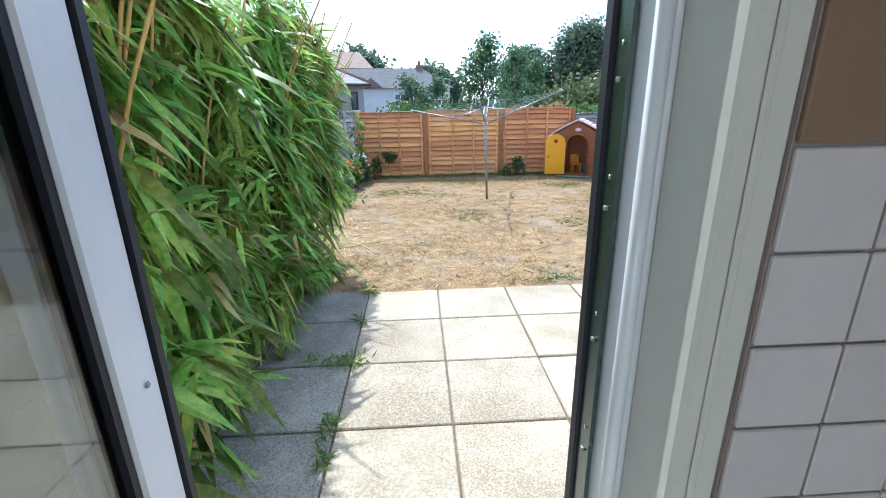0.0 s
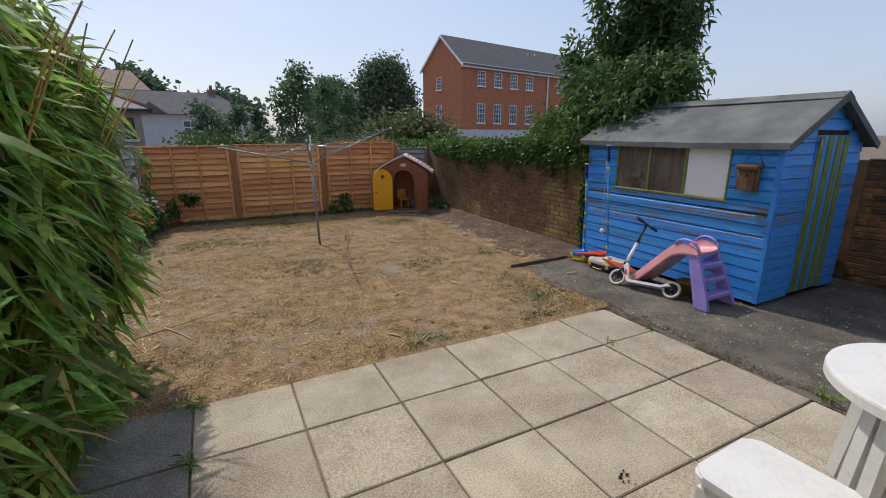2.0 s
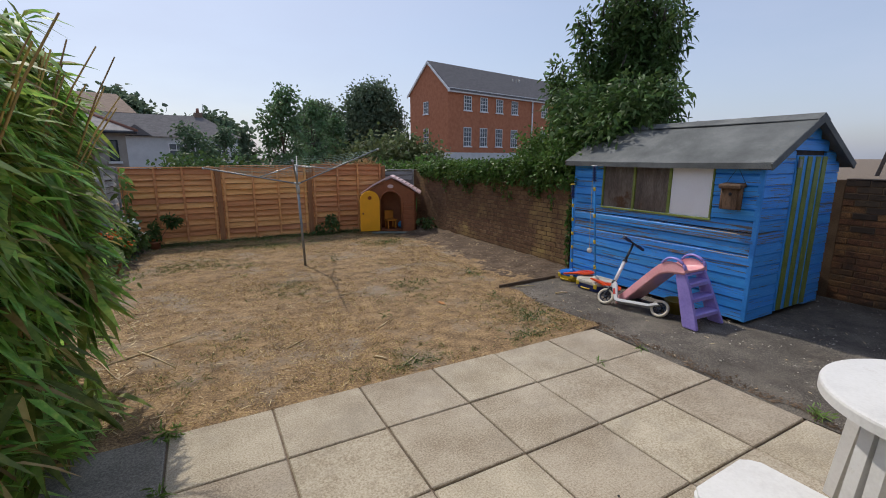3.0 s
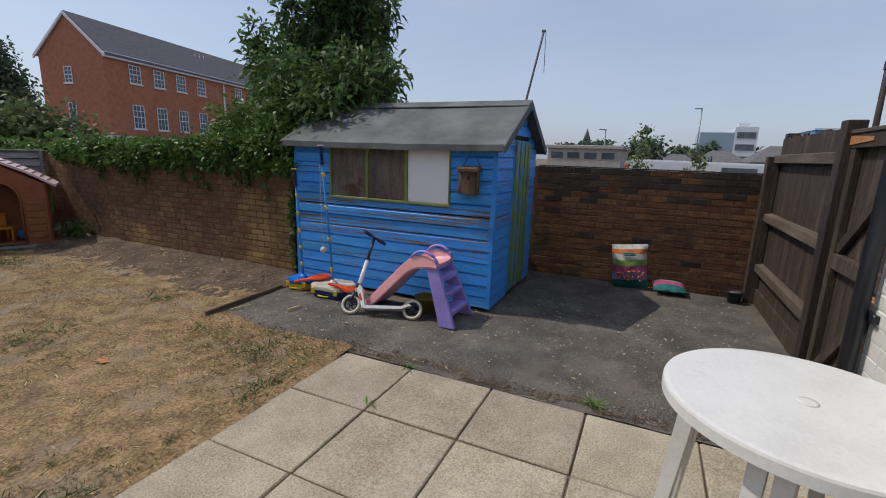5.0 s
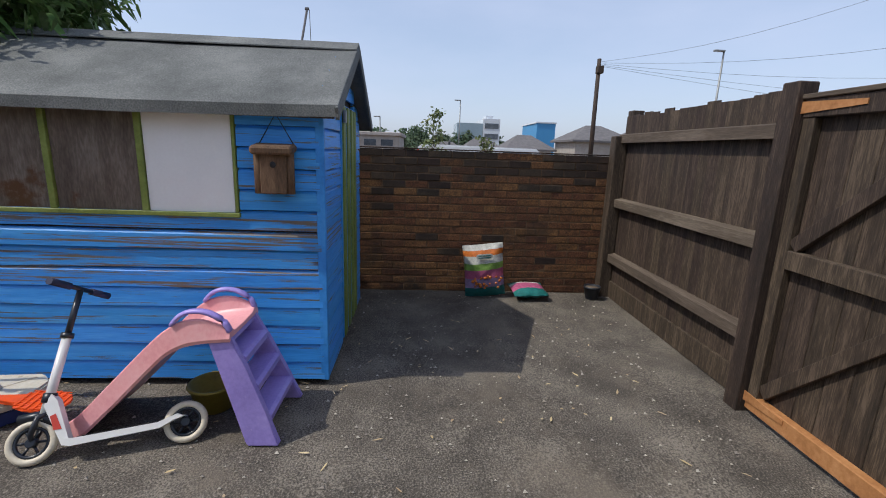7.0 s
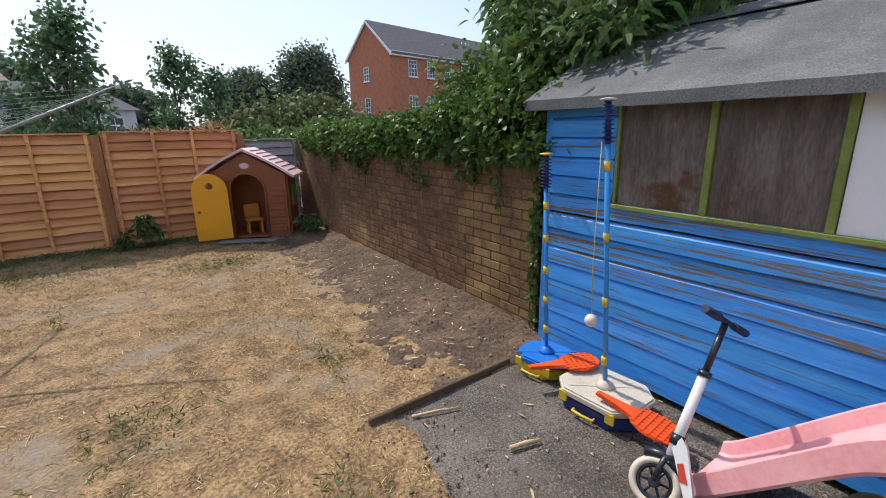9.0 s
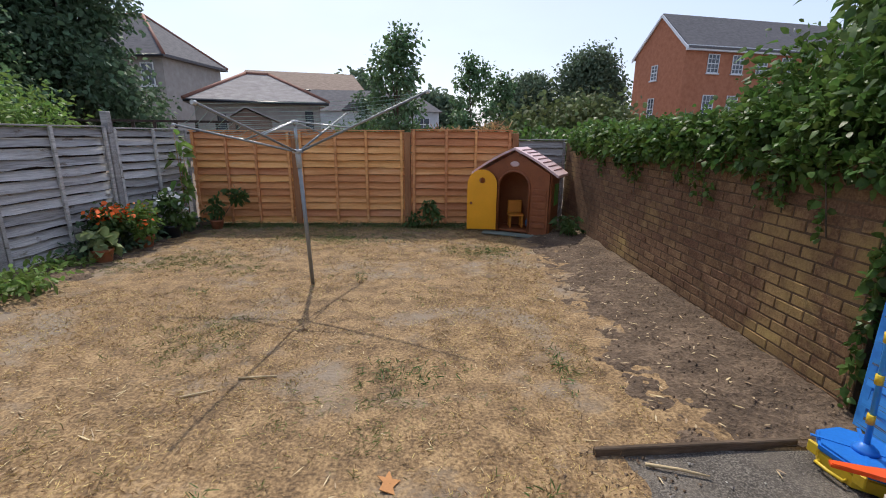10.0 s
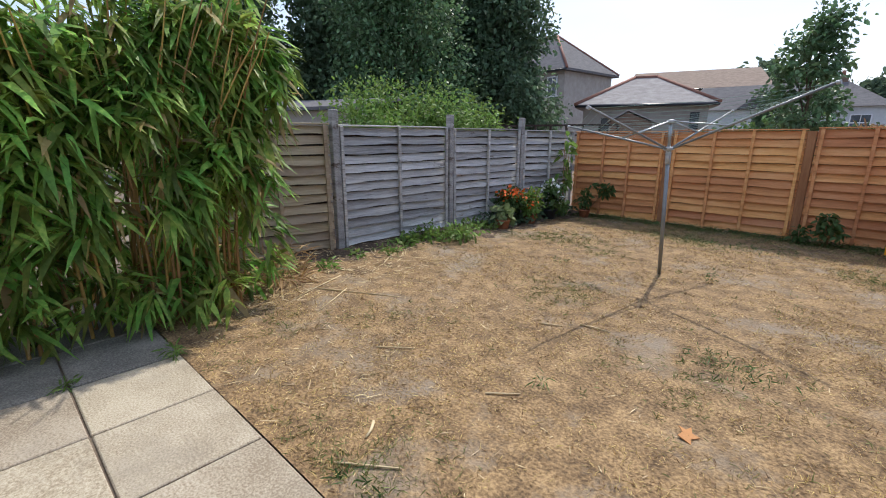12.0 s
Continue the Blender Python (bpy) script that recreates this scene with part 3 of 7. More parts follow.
def shed():
    s = thing("garden_shed", "weathered blue-painted wooden garden shed with a felt roof", "shed", pose(0, 0, 0))
    xc = SX + SD / 2
    nb = 14
    h = (EAVE - 0.04) / nb
    WY0, WY1, WZ0, WZ1 = 3.38, 4.82, 1.03, 1.62
    for k in range(nb):
        z = 0.04 + h * (k + 0.5)
        runs = [(SY0, SY1)] if z + h / 2 < WZ0 + 0.05 else [(SY0, WY0 - 0.02), (WY1 + 0.02, SY1)]
        for a, b in runs:
            gap = 0.016 if k == 7 else 0.007 if k in (4, 5, 8) else 0.003
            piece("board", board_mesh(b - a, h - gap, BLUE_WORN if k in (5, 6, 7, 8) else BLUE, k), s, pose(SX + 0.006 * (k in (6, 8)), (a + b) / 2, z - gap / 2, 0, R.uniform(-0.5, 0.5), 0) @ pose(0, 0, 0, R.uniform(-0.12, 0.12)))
    # gable side with the door, and the plain sides
    def gable_z(x):
        return EAVE + (RIDGE - EAVE) * (1 - abs(x - xc) / (SD / 2))
    k = 0
    z = 0.04
    while z < RIDGE - 0.03:
        zc = z + h / 2
        x0, x1 = SX, SX + SD
        if zc > EAVE:
            half = (SD / 2) * (1 - (zc - EAVE) / (RIDGE - EAVE))
            x0, x1 = xc - half, xc + half
        runs = [(x0, x1)]
        if zc < 1.72:
            runs = [(x0, 4.98), (5.62, x1)]
        for a, b in runs:
            if b - a > 0.04:
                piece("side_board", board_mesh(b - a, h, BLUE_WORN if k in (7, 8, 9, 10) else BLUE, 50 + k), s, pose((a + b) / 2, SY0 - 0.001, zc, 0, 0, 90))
        z += h
        k += 1
    core = B()
    prism(core, [(SX + 0.01, 0.03), (SX + SD, 0.03), (SX + SD, EAVE), (xc, RIDGE - 0.01), (SX + 0.01, EAVE)], SY1 - SY0 - 0.02, Matrix(((1, 0, 0, 0), (0, 0, 1, SY0 + 0.01), (0, 1, 0, 0), (0, 0, 0, 1))))
    part("carcass", core, WOOD_DARK, s)
    part("corner_trim", span(B(), SX - 0.022, SX + 0.012, SY0 - 0.026, SY0 + 0.022, 0.03, EAVE, 0.004), BLUE_PLAIN, s)
    part("corner_trim", span(B(), SX - 0.022, SX + 0.012, SY1 - 0.03, SY1 + 0.02, 0.03, EAVE, 0.004), BLUE_PLAIN, s)
    # door in the gable, striped blue and lime
    d = part("door", span(B(), 4.99, 5.61, SY0 - 0.03, SY0 - 0.005, 0.06, 1.70, 0.004), BLUE_PLAIN, s, "closed plank door striped in blue and lime green")
    for q in (5.06, 5.24, 5.42, 5.565):
        part("stripe_board", span(B(), q - 0.045, q + 0.045, SY0 - 0.042, SY0 - 0.028, 0.07, 1.69, 0.003), LIME, d, "lime green plank")
    part("latch", span(B(), 4.99, 5.04, SY0 - 0.06, SY0 - 0.04, 1.58, 1.66, 0.003), GALV_DULL, d)
    # window with two dusty panes and one white board
    w = part("window_frame", span(B(), SX - 0.03, SX + 0.01, WY0 - 0.02, WY1 + 0.02, WZ0 - 0.010, WZ0 + 0.015, 0.003), LIME, s, "lime green painted window frame")
    for y in (WY0 - 0.006, WY0 + 0.485, WY0 + 0.965, WY1 + 0.006):
        wd = 0.016 if y not in (WY0 - 0.006, WY1 + 0.006) else 0.009
        part("mullion", span(B(), SX - 0.028, SX + 0.008, y - wd, y + wd, WZ0 + 0.016, WZ1, 0.003), LIME, w)
    for y0, y1 in ((WY0 + 0.505, WY0 + 0.945), (WY0 + 0.985, WY1 - 0.01)):
        part("pane", span(B(), SX - 0.010, SX - 0.004, y0, y1, WZ0 + 0.016, WZ1), DUSTY_GLASS, w, "dusty brown-filmed pane")
    part("panel", span(B(), SX - 0.014, SX - 0.004, WY0 + 0.009, WY0 + 0.465, WZ0 + 0.016, WZ1), WHITE_BOARD, w, "white board in place of a pane")
    # roof
    ov = 0.115
    ln = SY1 - SY0 + 2 * 0.12
    for sgn in (-1, 1):
        half = SD / 2 + ov
        drop = (RIDGE - EAVE) / (SD / 2) * half
        a = math.atan2(drop, half)
        n = 12
        bm = B()
        rows = []
        for q in range(n + 1):
            y = SY0 - 0.12 + ln * q / n
            sag = -0.012 * math.sin(math.pi * q / n) + 0.006 * n3(y * 3, sgn)
            rows.append([bm.verts.new((xc + sgn * t * half, y, RIDGE + 0.055 - t * drop + o + sag)) for t, o in ((0, 0), (0.5, 0), (1.0, 0), (1.0, -0.06), (0.98, -0.06), (0.5, -0.03), (0, -0.03))])
        for p, r in zip(rows, rows[1:]):
            for q in range(7):
                bm.faces.new((p[q], p[(q + 1) % 7], r[(q + 1) % 7], r[q]))
        bm.faces.new(rows[0])
        bm.faces.new(rows[-1][::-1])
        part("roof_felt", bm, FELT, s, "grey mineral roofing felt")
        # barge boards
        for y in (SY0 - 0.125, SY1 + 0.105):
            bb = B()
            L = math.hypot(half, drop)
            box(bb, (0, 0, 0), (L, 0.02, 0.07), pose(xc + sgn * half / 2, y + 0.01, RIDGE + 0.012 - drop / 2, 0, sgn * math.degrees(a), 0), 0.003)
            part("bargeboard", bb, FELT if y < SY0 else WOOD_DARK, s)
    part("ridge_lap", prism(B(), [(-0.12, -0.052), (0, 0.012), (0.12, -0.052), (0.12, -0.060), (0, 0.004), (-0.12, -0.060)], ln, Matrix(((1, 0, 0, xc), (0, 0, 1, SY0 - 0.12), (0, 1, 0, RIDGE + 0.055), (0, 0, 0, 1)))), FELT, s)
    part("eaves_board", span(B(), SX - ov + 0.005, SX - ov + 0.02, SY0 - 0.10, SY1 + 0.10, EAVE - 0.075, EAVE - 0.03), WOOD_DARK, s)
    return s


DUSTY_GLASS = material("dusty_glass", [(0.06, 0.045, 0.036), (0.13, 0.105, 0.088), (0.23, 0.20, 0.175)], 3.0, 0.30, 0.1, 30, stretch=(1, 3, 0.7),
                       wear=(0.10, 0.05, 0.025), wear_at=0.56, wear_scale=2.2)
shed()

# ---- plants ----
def leaf_mat(name, cols, rough=0.45, transmit=0.35, vary=0.35, scale=3.0):
    return material(name, cols, scale, rough, 0.1, 30, vary=vary, island=True, transmit=transmit, spec=0.25)


BAMBOO_LEAF = leaf_mat("bamboo_leaf", [(0.10, 0.20, 0.04), (0.21, 0.35, 0.07), (0.52, 0.56, 0.14)], 0.46, 0.48, 0.6)
BAMBOO_DRY = leaf_mat("bamboo_leaf_dry", [(0.24, 0.16, 0.06), (0.34, 0.25, 0.10), (0.42, 0.34, 0.16)], 0.6, 0.3, 0.3)
CULM = material("bamboo_culm", [(0.22, 0.16, 0.04), (0.38, 0.23, 0.07), (0.48, 0.28, 0.10)], 4, 0.45, 0.2, 30, vary=0.3)
IVY_LEAF = leaf_mat("ivy_leaf", [(0.045, 0.09, 0.022), (0.088, 0.16, 0.036), (0.16, 0.245, 0.065)], 0.4, 0.38, 0.35)
BUSH_LEAF = leaf_mat("shrub_leaf", [(0.04, 0.08, 0.026), (0.08, 0.14, 0.042), (0.15, 0.225, 0.075)], 0.45, 0.4, 0.35)
DARK_LEAF = leaf_mat("dark_tree_leaf", [(0.055, 0.095, 0.055), (0.10, 0.16, 0.088), (0.17, 0.24, 0.135)], 0.6, 0.35, 0.35)
# leaf colours paled to carry the haze of distance
FAR_LEAF = leaf_mat("far_tree_leaf_haze", [(0.075, 0.115, 0.075), (0.115, 0.165, 0.10), (0.16, 0.21, 0.135)], 0.7, 0.3, 0.3, 0.5)
SAPLING_LEAF = leaf_mat("sapling_leaf", [(0.07, 0.13, 0.06), (0.12, 0.205, 0.095), (0.20, 0.29, 0.15)], 0.45, 0.35, 0.4)
OLIVE_LEAF = leaf_mat("olive_bush_leaf", [(0.08, 0.11, 0.04), (0.13, 0.165, 0.065), (0.21, 0.22, 0.10)], 0.6, 0.25, 0.35)
LIGHT_LEAF = leaf_mat("light_shrub_leaf", [(0.09, 0.165, 0.035), (0.16, 0.26, 0.06), (0.25, 0.35, 0.11)], 0.5, 0.42, 0.3)
DRY_PLANT = leaf_mat("dry_stalks", [(0.28, 0.17, 0.08), (0.40, 0.26, 0.13), (0.50, 0.36, 0.20)], 0.8, 0.2, 0.3)
BARK = material("bark", [(0.05, 0.038, 0.028), (0.10, 0.08, 0.06), (0.16, 0.13, 0.10)], 8, 0.9, 0.6, 60, stretch=(2, 2, 0.4))


def leaf_mesh(name, base, axis, nrm, length, width, mat, droop=0.25, shape=(0.30, 0.72)):
    """Leaves, each a pointed blade of six corners that folds along its middle and droops at the tip."""
    base, axis, nrm = (np.asarray(a, float) for a in (base, axis, nrm))
    length, width = np.asarray(length, float)[:, None], np.asarray(width, float)[:, None]
    axis /= np.linalg.norm(axis, axis=1)[:, None] + 1e-9
    side = np.cross(axis, nrm)
    side /= np.linalg.norm(side, axis=1)[:, None] + 1e-9
    up = np.cross(side, axis)
    dn = np.array([0, 0, -1.0])
    n = len(base)
    v = np.empty((n, 6, 3))
    v[:, 0] = base
    v[:, 1] = base + axis * length * shape[0] + side * width * 0.5 + up * width * 0.12
    v[:, 2] = base + axis * length * shape[0] - side * width * 0.5 + up * width * 0.12
    v[:, 3] = base + axis * length * shape[1] + side * width * 0.36 + dn * length * droop * 0.4
    v[:, 4] = base + axis * length * shape[1] - side * width * 0.36 + dn * length * droop * 0.4
    v[:, 5] = base + axis * length + dn * length * droop
    me = bpy.data.meshes.new(name)
    i = (np.arange(n) * 6)[:, None]
    tris = np.concatenate([i + np.array(t) for t in ((0, 1, 2), (1, 3, 2), (2, 3, 4), (3, 5, 4))], axis=1).reshape(-1, 3)
    me.vertices.add(n * 6)
    me.vertices.foreach_set("co", v.reshape(-1))
    me.loops.add(len(tris) * 3)
    me.loops.foreach_set("vertex_index", tris.reshape(-1).astype(np.int32))
    me.polygons.add(len(tris))
    me.polygons.foreach_set("loop_start", np.arange(0, len(tris) * 3, 3, dtype=np.int32))
    me.update(calc_edges=True)
    me.materials.append(mat)
    return me


def rnd_dirs(g, n):
    d = g.normal(size=(n, 3))
    return d / np.linalg.norm(d, axis=1)[:, None]


def foliage(name, blobs, n, size, mat, parent, seed, ratio=0.5, shell=0.45, droop=0.2, label="", hang=0.0):
    """Leaves scattered through ellipsoids ((x, y, z), (rx, ry, rz)), thicker towards their skins."""
    g = np.random.default_rng(seed)
    vol = np.array([b[1][0] * b[1][1] * b[1][2] for b in blobs]) ** 0.75
    pick = g.choice(len(blobs), n, p=vol / vol.sum())
    c = np.array([b[0] for b in blobs])[pick]
    r = np.array([b[1] for b in blobs])[pick]
    d = rnd_dirs(g, n)
    rad = g.random(n) ** shell * (1 + 0.18 * g.normal(size=n))
    p = c + d * r * rad[:, None]
    ax = d * 0.7 + rnd_dirs(g, n) * 0.9
    ax[:, 2] -= hang
    nr = rnd_dirs(g, n) + np.array([0, 0, 0.8])
    L = size * (0.6 + 0.8 * g.random(n))
    ob = new(name, leaf_mesh(name, p, ax, nr, L, L * ratio, mat, droop))
    ob.parent = parent
    return tagged(ob, label, kind="stuff")


def bamboo():
    b = thing("bamboo_clump", "tall green bamboo clump spilling over the paving edge", "bamboo", pose(0, 0, 0))
    g = np.random.default_rng(3)
    bp, ba, bl, bw = [], [], [], []
    count = 0
    for k in range(120):
        y0 = g.uniform(0.75, 4.35)
        x0 = g.uniform(-2.25, -1.22) if k % 3 else g.uniform(-1.45, -1.15)
        if k % 6 == 0:
            y0 = g.uniform(3.6, 4.4)
        H = g.uniform(2.0, 2.55) + (0.35 if k % 17 == 0 else 0)
        if y0 < 1.6:
            H += 0.1
        lx, ly = g.uniform(0.0, 0.5) + 0.15 * (x0 + 1.7), g.normal(0, 0.12) + (0.25 if y0 > 3.7 else 0)
        pts = []
        for t in np.linspace(0, 1, 9):
            pts.append((x0 + lx * t ** 2.2, y0 + ly * t ** 2, H * t * (1 - 0.06 * t * t)))
        tube(bm := B(), pts, [0.012 * (1 - 0.75 * t) + 0.0015 for t in np.linspace(0, 1, 9)], 5, cap=False)
        part("culm", bm, CULM, b)
        nc = int(37 * H / 2.3)
        for c in range(nc):
            t = g.uniform(0.03, 1.0) ** 0.85
            q = t * 8
            i = min(7, int(q))
            p0, p1 = np.array(pts[i]), np.array(pts[i + 1])
            p = p0 + (p1 - p0) * (q - i)
            out = np.array([g.normal(0.45, 0.5), g.normal(0, 0.55), g.uniform(-0.1, 0.55)])
            reach = g.uniform(0.08, 0.42) * (1.0 if t < 0.85 else 0.6)
            tip = p + out / np.linalg.norm(out) * reach
            lim = -0.82 - 0.16 * abs(math.sin(tip[1] * 2.3 + tip[2])) - 0.20 * max(0, 0.8 - tip[2]) - 0.22 * max(0, tip[2] - 1.3)
            if tip[0] > lim:
                tip[0] = lim - g.uniform(0, 0.12)
            gap = n3(tip[1] * 2.6, tip[2] * 2.1, tip[0] * 1.5)
            if (gap < -0.17 and t < 0.75) or (tip[1] > 3.1 and 0.3 < tip[2] < 1.3 and gap < -0.08):
                continue
            hang = np.array([g.normal(0.15, 0.6), g.normal(0, 0.85), g.normal(-0.40, 0.45)])
            for q in range(g.integers(4, 9)):
                bp.append(tip + g.normal(0, 0.025, 3))
                a = out * 0.3 + hang + g.normal(0, 0.40, 3)
                ba.append(a)
                L = g.uniform(0.12, 0.28) + (g.uniform(0, 0.12) if q == 0 else 0)
                bl.append(L)
                bw.append(L * g.uniform(0.13, 0.20))
    bp, ba, bl, bw = np.array(bp), np.array(ba), np.array(bl), np.array(bw)
    nr = rnd_dirs(g, len(bp)) * 0.6 + np.array([0.2, 0, 1.0])
    dry = g.random(len(bp)) < 0.05
    for nm, sel, mt in (("foliage", ~dry, BAMBOO_LEAF), ("dry_foliage", dry, BAMBOO_DRY)):
        ob = new(nm, leaf_mesh(nm, bp[sel], ba[sel], nr[sel], bl[sel], bw[sel], mt, 0.42, (0.25, 0.65)))
        ob.parent = b
        tagged(ob, kind="stuff")
    return b


bamboo()


def limb_tree(name, label, at, height, spread, n, size, mat, seed, trunk=0.05, ratio=0.45, blobs=7, low=0.35, category="tree", droop=0.2):
    """A tapered trunk with limbs that fork, and a crown of single leaves round the limb ends."""
    t = thing(name, label, category, pose(*at))
    g = np.random.default_rng(seed)
    ends = []
    tube(bm := B(), [(0, 0, -0.05), (0.04 * spread, 0.02, height * 0.3), (0.02, 0.05 * spread, height * 0.6), (0, 0, height * 0.92)],
         [trunk, trunk * 0.75, trunk * 0.45, trunk * 0.1], 7)
    part("trunk", bm, BARK, t)
    for k in range(blobs):
        a = 2 * math.pi * (k * 0.618 + g.random() * 0.15)
        h0 = height * (low * 0.6 + 0.45 * k / blobs)
        h1 = height * (low + (0.93 - low) * (k + 0.5) / blobs)
        r = spread * g.uniform(0.45, 0.8) * (1.05 - 0.75 * max(0, (h1 / height - 0.5)) * 1.4)
        e = (r * math.cos(a), r * math.sin(a), h1)
        tube(bm := B(), [(0, 0, h0), (e[0] * 0.5, e[1] * 0.5, h0 + (h1 - h0) * 0.65), e], [trunk * 0.4, trunk * 0.25, trunk * 0.08], 5)
        part("limb", bm, BARK, t)
        s = spread * g.uniform(0.34, 0.55)
        ends.append((e, (s, s, s * g.uniform(0.8, 1.2))))
    ends.append(((0, 0, height * 0.88), (spread * 0.3, spread * 0.3, height * 0.12)))
    foliage("crown", ends, n, size, mat, t, seed + 1, ratio, 0.6, droop)
    return t


# ivy along the wall top
def ivy():
    v = thing("ivy_hedge", "green ivy and creeper heaped along the brick wall top", "ivy", pose(0, 0, 0))
    g = np.random.default_rng(11)
    blobs = []
    for k in range(46):
        y = 10.35 - 4.95 * k / 45 + g.normal(0, 0.05)
        f = (10.35 - y) / 4.95
        top = 1.50 + 0.10 * f + 0.16 * max(0.0, (f - 0.6)) + 0.05 * n3(y * 2.0, 4.4)
        blobs.append(((4.62 + g.uniform(-0.08, 0.16), y, top - 0.08), (0.22, 0.22, 0.15 + 0.05 * f)))
        if k % 2:
            blobs.append(((4.45, y, 1.32 + 0.03 * n3(y * 3, 1)), (0.07, 0.16, 0.09 + 0.06 * g.random())))
    foliage("leaves", blobs, 24000, 0.052, IVY_LEAF, v, 12, 0.72, 0.5, 0.2)
    for k in range(16):
        y = g.uniform(5.6, 10.1)
        L = g.uniform(0.12, 0.45)
        tube(bm := B(), [(4.50, y, 1.38), (4.44, y + 0.02, 1.32), (4.455, y + g.normal(0, 0.06), 1.30 - L)], 0.004, 4)
        part("trailing_stem", bm, BARK, v)
        foliage("trailing_leaves", [((4.455, y, 1.30 - L * 0.5), (0.03, 0.05, L * 0.6))], 34, 0.045, IVY_LEAF, v, 300 + k, 0.8)
    # creeper down the wall's end beside the shed
    foliage("trailing_leaves", [((4.47, 5.45, 0.7), (0.03, 0.03, 0.65))], 160, 0.05, IVY_LEAF, v, 350, 0.8)
    return v


ivy()


def big_shrub():
    t = thing("buddleia_tree", "tall leafy buddleia behind the shed with faded flower spikes", "tree", pose(6.3, 6.15, 0))
    g = np.random.default_rng(21)
    blobs = []
    for k in range(16):
        a = k * 2.4
        h = g.uniform(0.5, 1.0)
        r = g.uniform(0.15, 1.2) if k % 3 else g.uniform(0.0, 0.35)
        top = (r * math.cos(a), r * math.sin(a), 4.45 - 0.75 * r * r - 0.25 * g.random() - (1.2 if k % 4 == 0 else 0))
        tube(bm := B(), [(0.1 * math.cos(a), 0.1 * math.sin(a), 0), (top[0] * 0.5, top[1] * 0.5, 1.7), top], [0.035, 0.022, 0.006], 6)
        part("limb", bm, BARK, t)
        for q in range(7):
            f = 0.42 + 0.58 * q / 6
            blobs.append(((top[0] * f, top[1] * f, 1.35 + (top[2] - 1.35) * (q + 0.2) / 6.5), (0.40 - 0.03 * q, 0.40 - 0.03 * q, 0.36)))
        for q in range(5):
            p = Vector(top) + Vector((g.normal(0, 0.13), g.normal(0, 0.13), g.uniform(-0.35, 0.05)))
            tip = p + Vector((g.normal(0.0, 0.05), g.normal(0, 0.05), g.uniform(0.12, 0.24)))
            tube(bm := B(), [p, (p + tip) / 2, tip], [0.012, 0.018, 0.004], 5)
            part("flower_spike", bm, SPIKE, t, "faded brown flower spike")
    blobs += [((0.05 * (q % 2), 0, 1.7 + 0.38 * q), (0.62 - 0.07 * q, 0.62 - 0.07 * q, 0.42)) for q in range(6)]
    blobs += [((-0.5, -0.6, 2.15), (0.6, 0.5, 0.5)), ((-0.15, -0.85, 1.95), (0.6, 0.4, 0.42)), ((-0.9, 0.05, 2.35), (0.5, 0.6, 0.5)), ((-0.75, 0.5, 2.6), (0.45, 0.5, 0.5)),
              ((-1.35, -0.62, 2.02), (0.35, 0.4, 0.30)), ((-1.0, -0.8, 2.28), (0.4, 0.42, 0.35)), ((-0.6, -0.95, 2.42), (0.45, 0.4, 0.36)), ((-1.15, -0.2, 2.3), (0.5, 0.5, 0.45)),
              ((-1.5, -0.95, 2.08), (0.33, 0.35, 0.24)), ((-1.1, -1.2, 2.32), (0.35, 0.38, 0.27)), ((-1.0, -0.95, 2.55), (0.4, 0.4, 0.35)), ((-0.7, -1.2, 2.5), (0.4, 0.4, 0.32))]
    foliage("crown", blobs, 54000, 0.115, BUSH_LEAF, t, 22, 0.34, 0.5, 0.35)
    # lower skirt that falls over the wall
    foliage("skirt", [((-1.0, -0.85, 1.98), (0.45, 0.35, 0.25)), ((-1.35, -0.35, 1.75), (0.5, 0.55, 0.42)), ((-1.2, 0.5, 1.75), (0.5, 0.6, 0.45)), ((-0.6, -0.9, 1.9), (0.45, 0.4, 0.38)), ((-1.2, 0.9, 1.60), (0.35, 0.5, 0.3)),
                      ((0.2, 0.1, 1.5), (0.9, 0.9, 0.6))], 21000, 0.068, IVY_LEAF, t, 23, 0.5, 0.5)
    foliage("blossom", [((-1.1, 0.3, 2.0), (0.4, 0.9, 0.25))], 90, 0.05, CREAM_PETAL, t, 24, 0.8, 1.0)
    return t


SPIKE = plain("flower_spike_brown", (0.06, 0.05, 0.04), 0.9)
CREAM_PETAL = plain("cream_petal", (0.55, 0.50, 0.38), 0.7)
big_shrub()
limb_tree("sapling", "slim leafy sapling behind the back fence", (1.6, 12.15, 0), 3.35, 0.60, 3000, 0.085, SAPLING_LEAF, 31, 0.035, 0.62, 12, 0.42)
limb_tree("sapling", "slim leafy sapling behind the back fence", (3.35, 16.8, 0), 3.65, 0.72, 2600, 0.10, SAPLING_LEAF, 32, 0.035, 0.62, 10, 0.4)
limb_tree("sapling", "slim leafy sapling behind the back fence", (4.35, 17.6, 0), 3.3, 0.6, 2000, 0.10, SAPLING_LEAF, 33, 0.035, 0.62, 9, 0.4)
limb_tree("sapling", "small dark garden tree behind the back fence", (-0.3, 22.5, 0), 3.0, 1.0, 1500, 0.16, DARK_LEAF, 34, 0.04, 0.6, 8, 0.3)
limb_tree("sapling", "small dark garden tree behind the back fence", (0.9, 23.5, 0), 3.0, 0.9, 1200, 0.16, DARK_LEAF, 35, 0.04, 0.6, 7, 0.3)


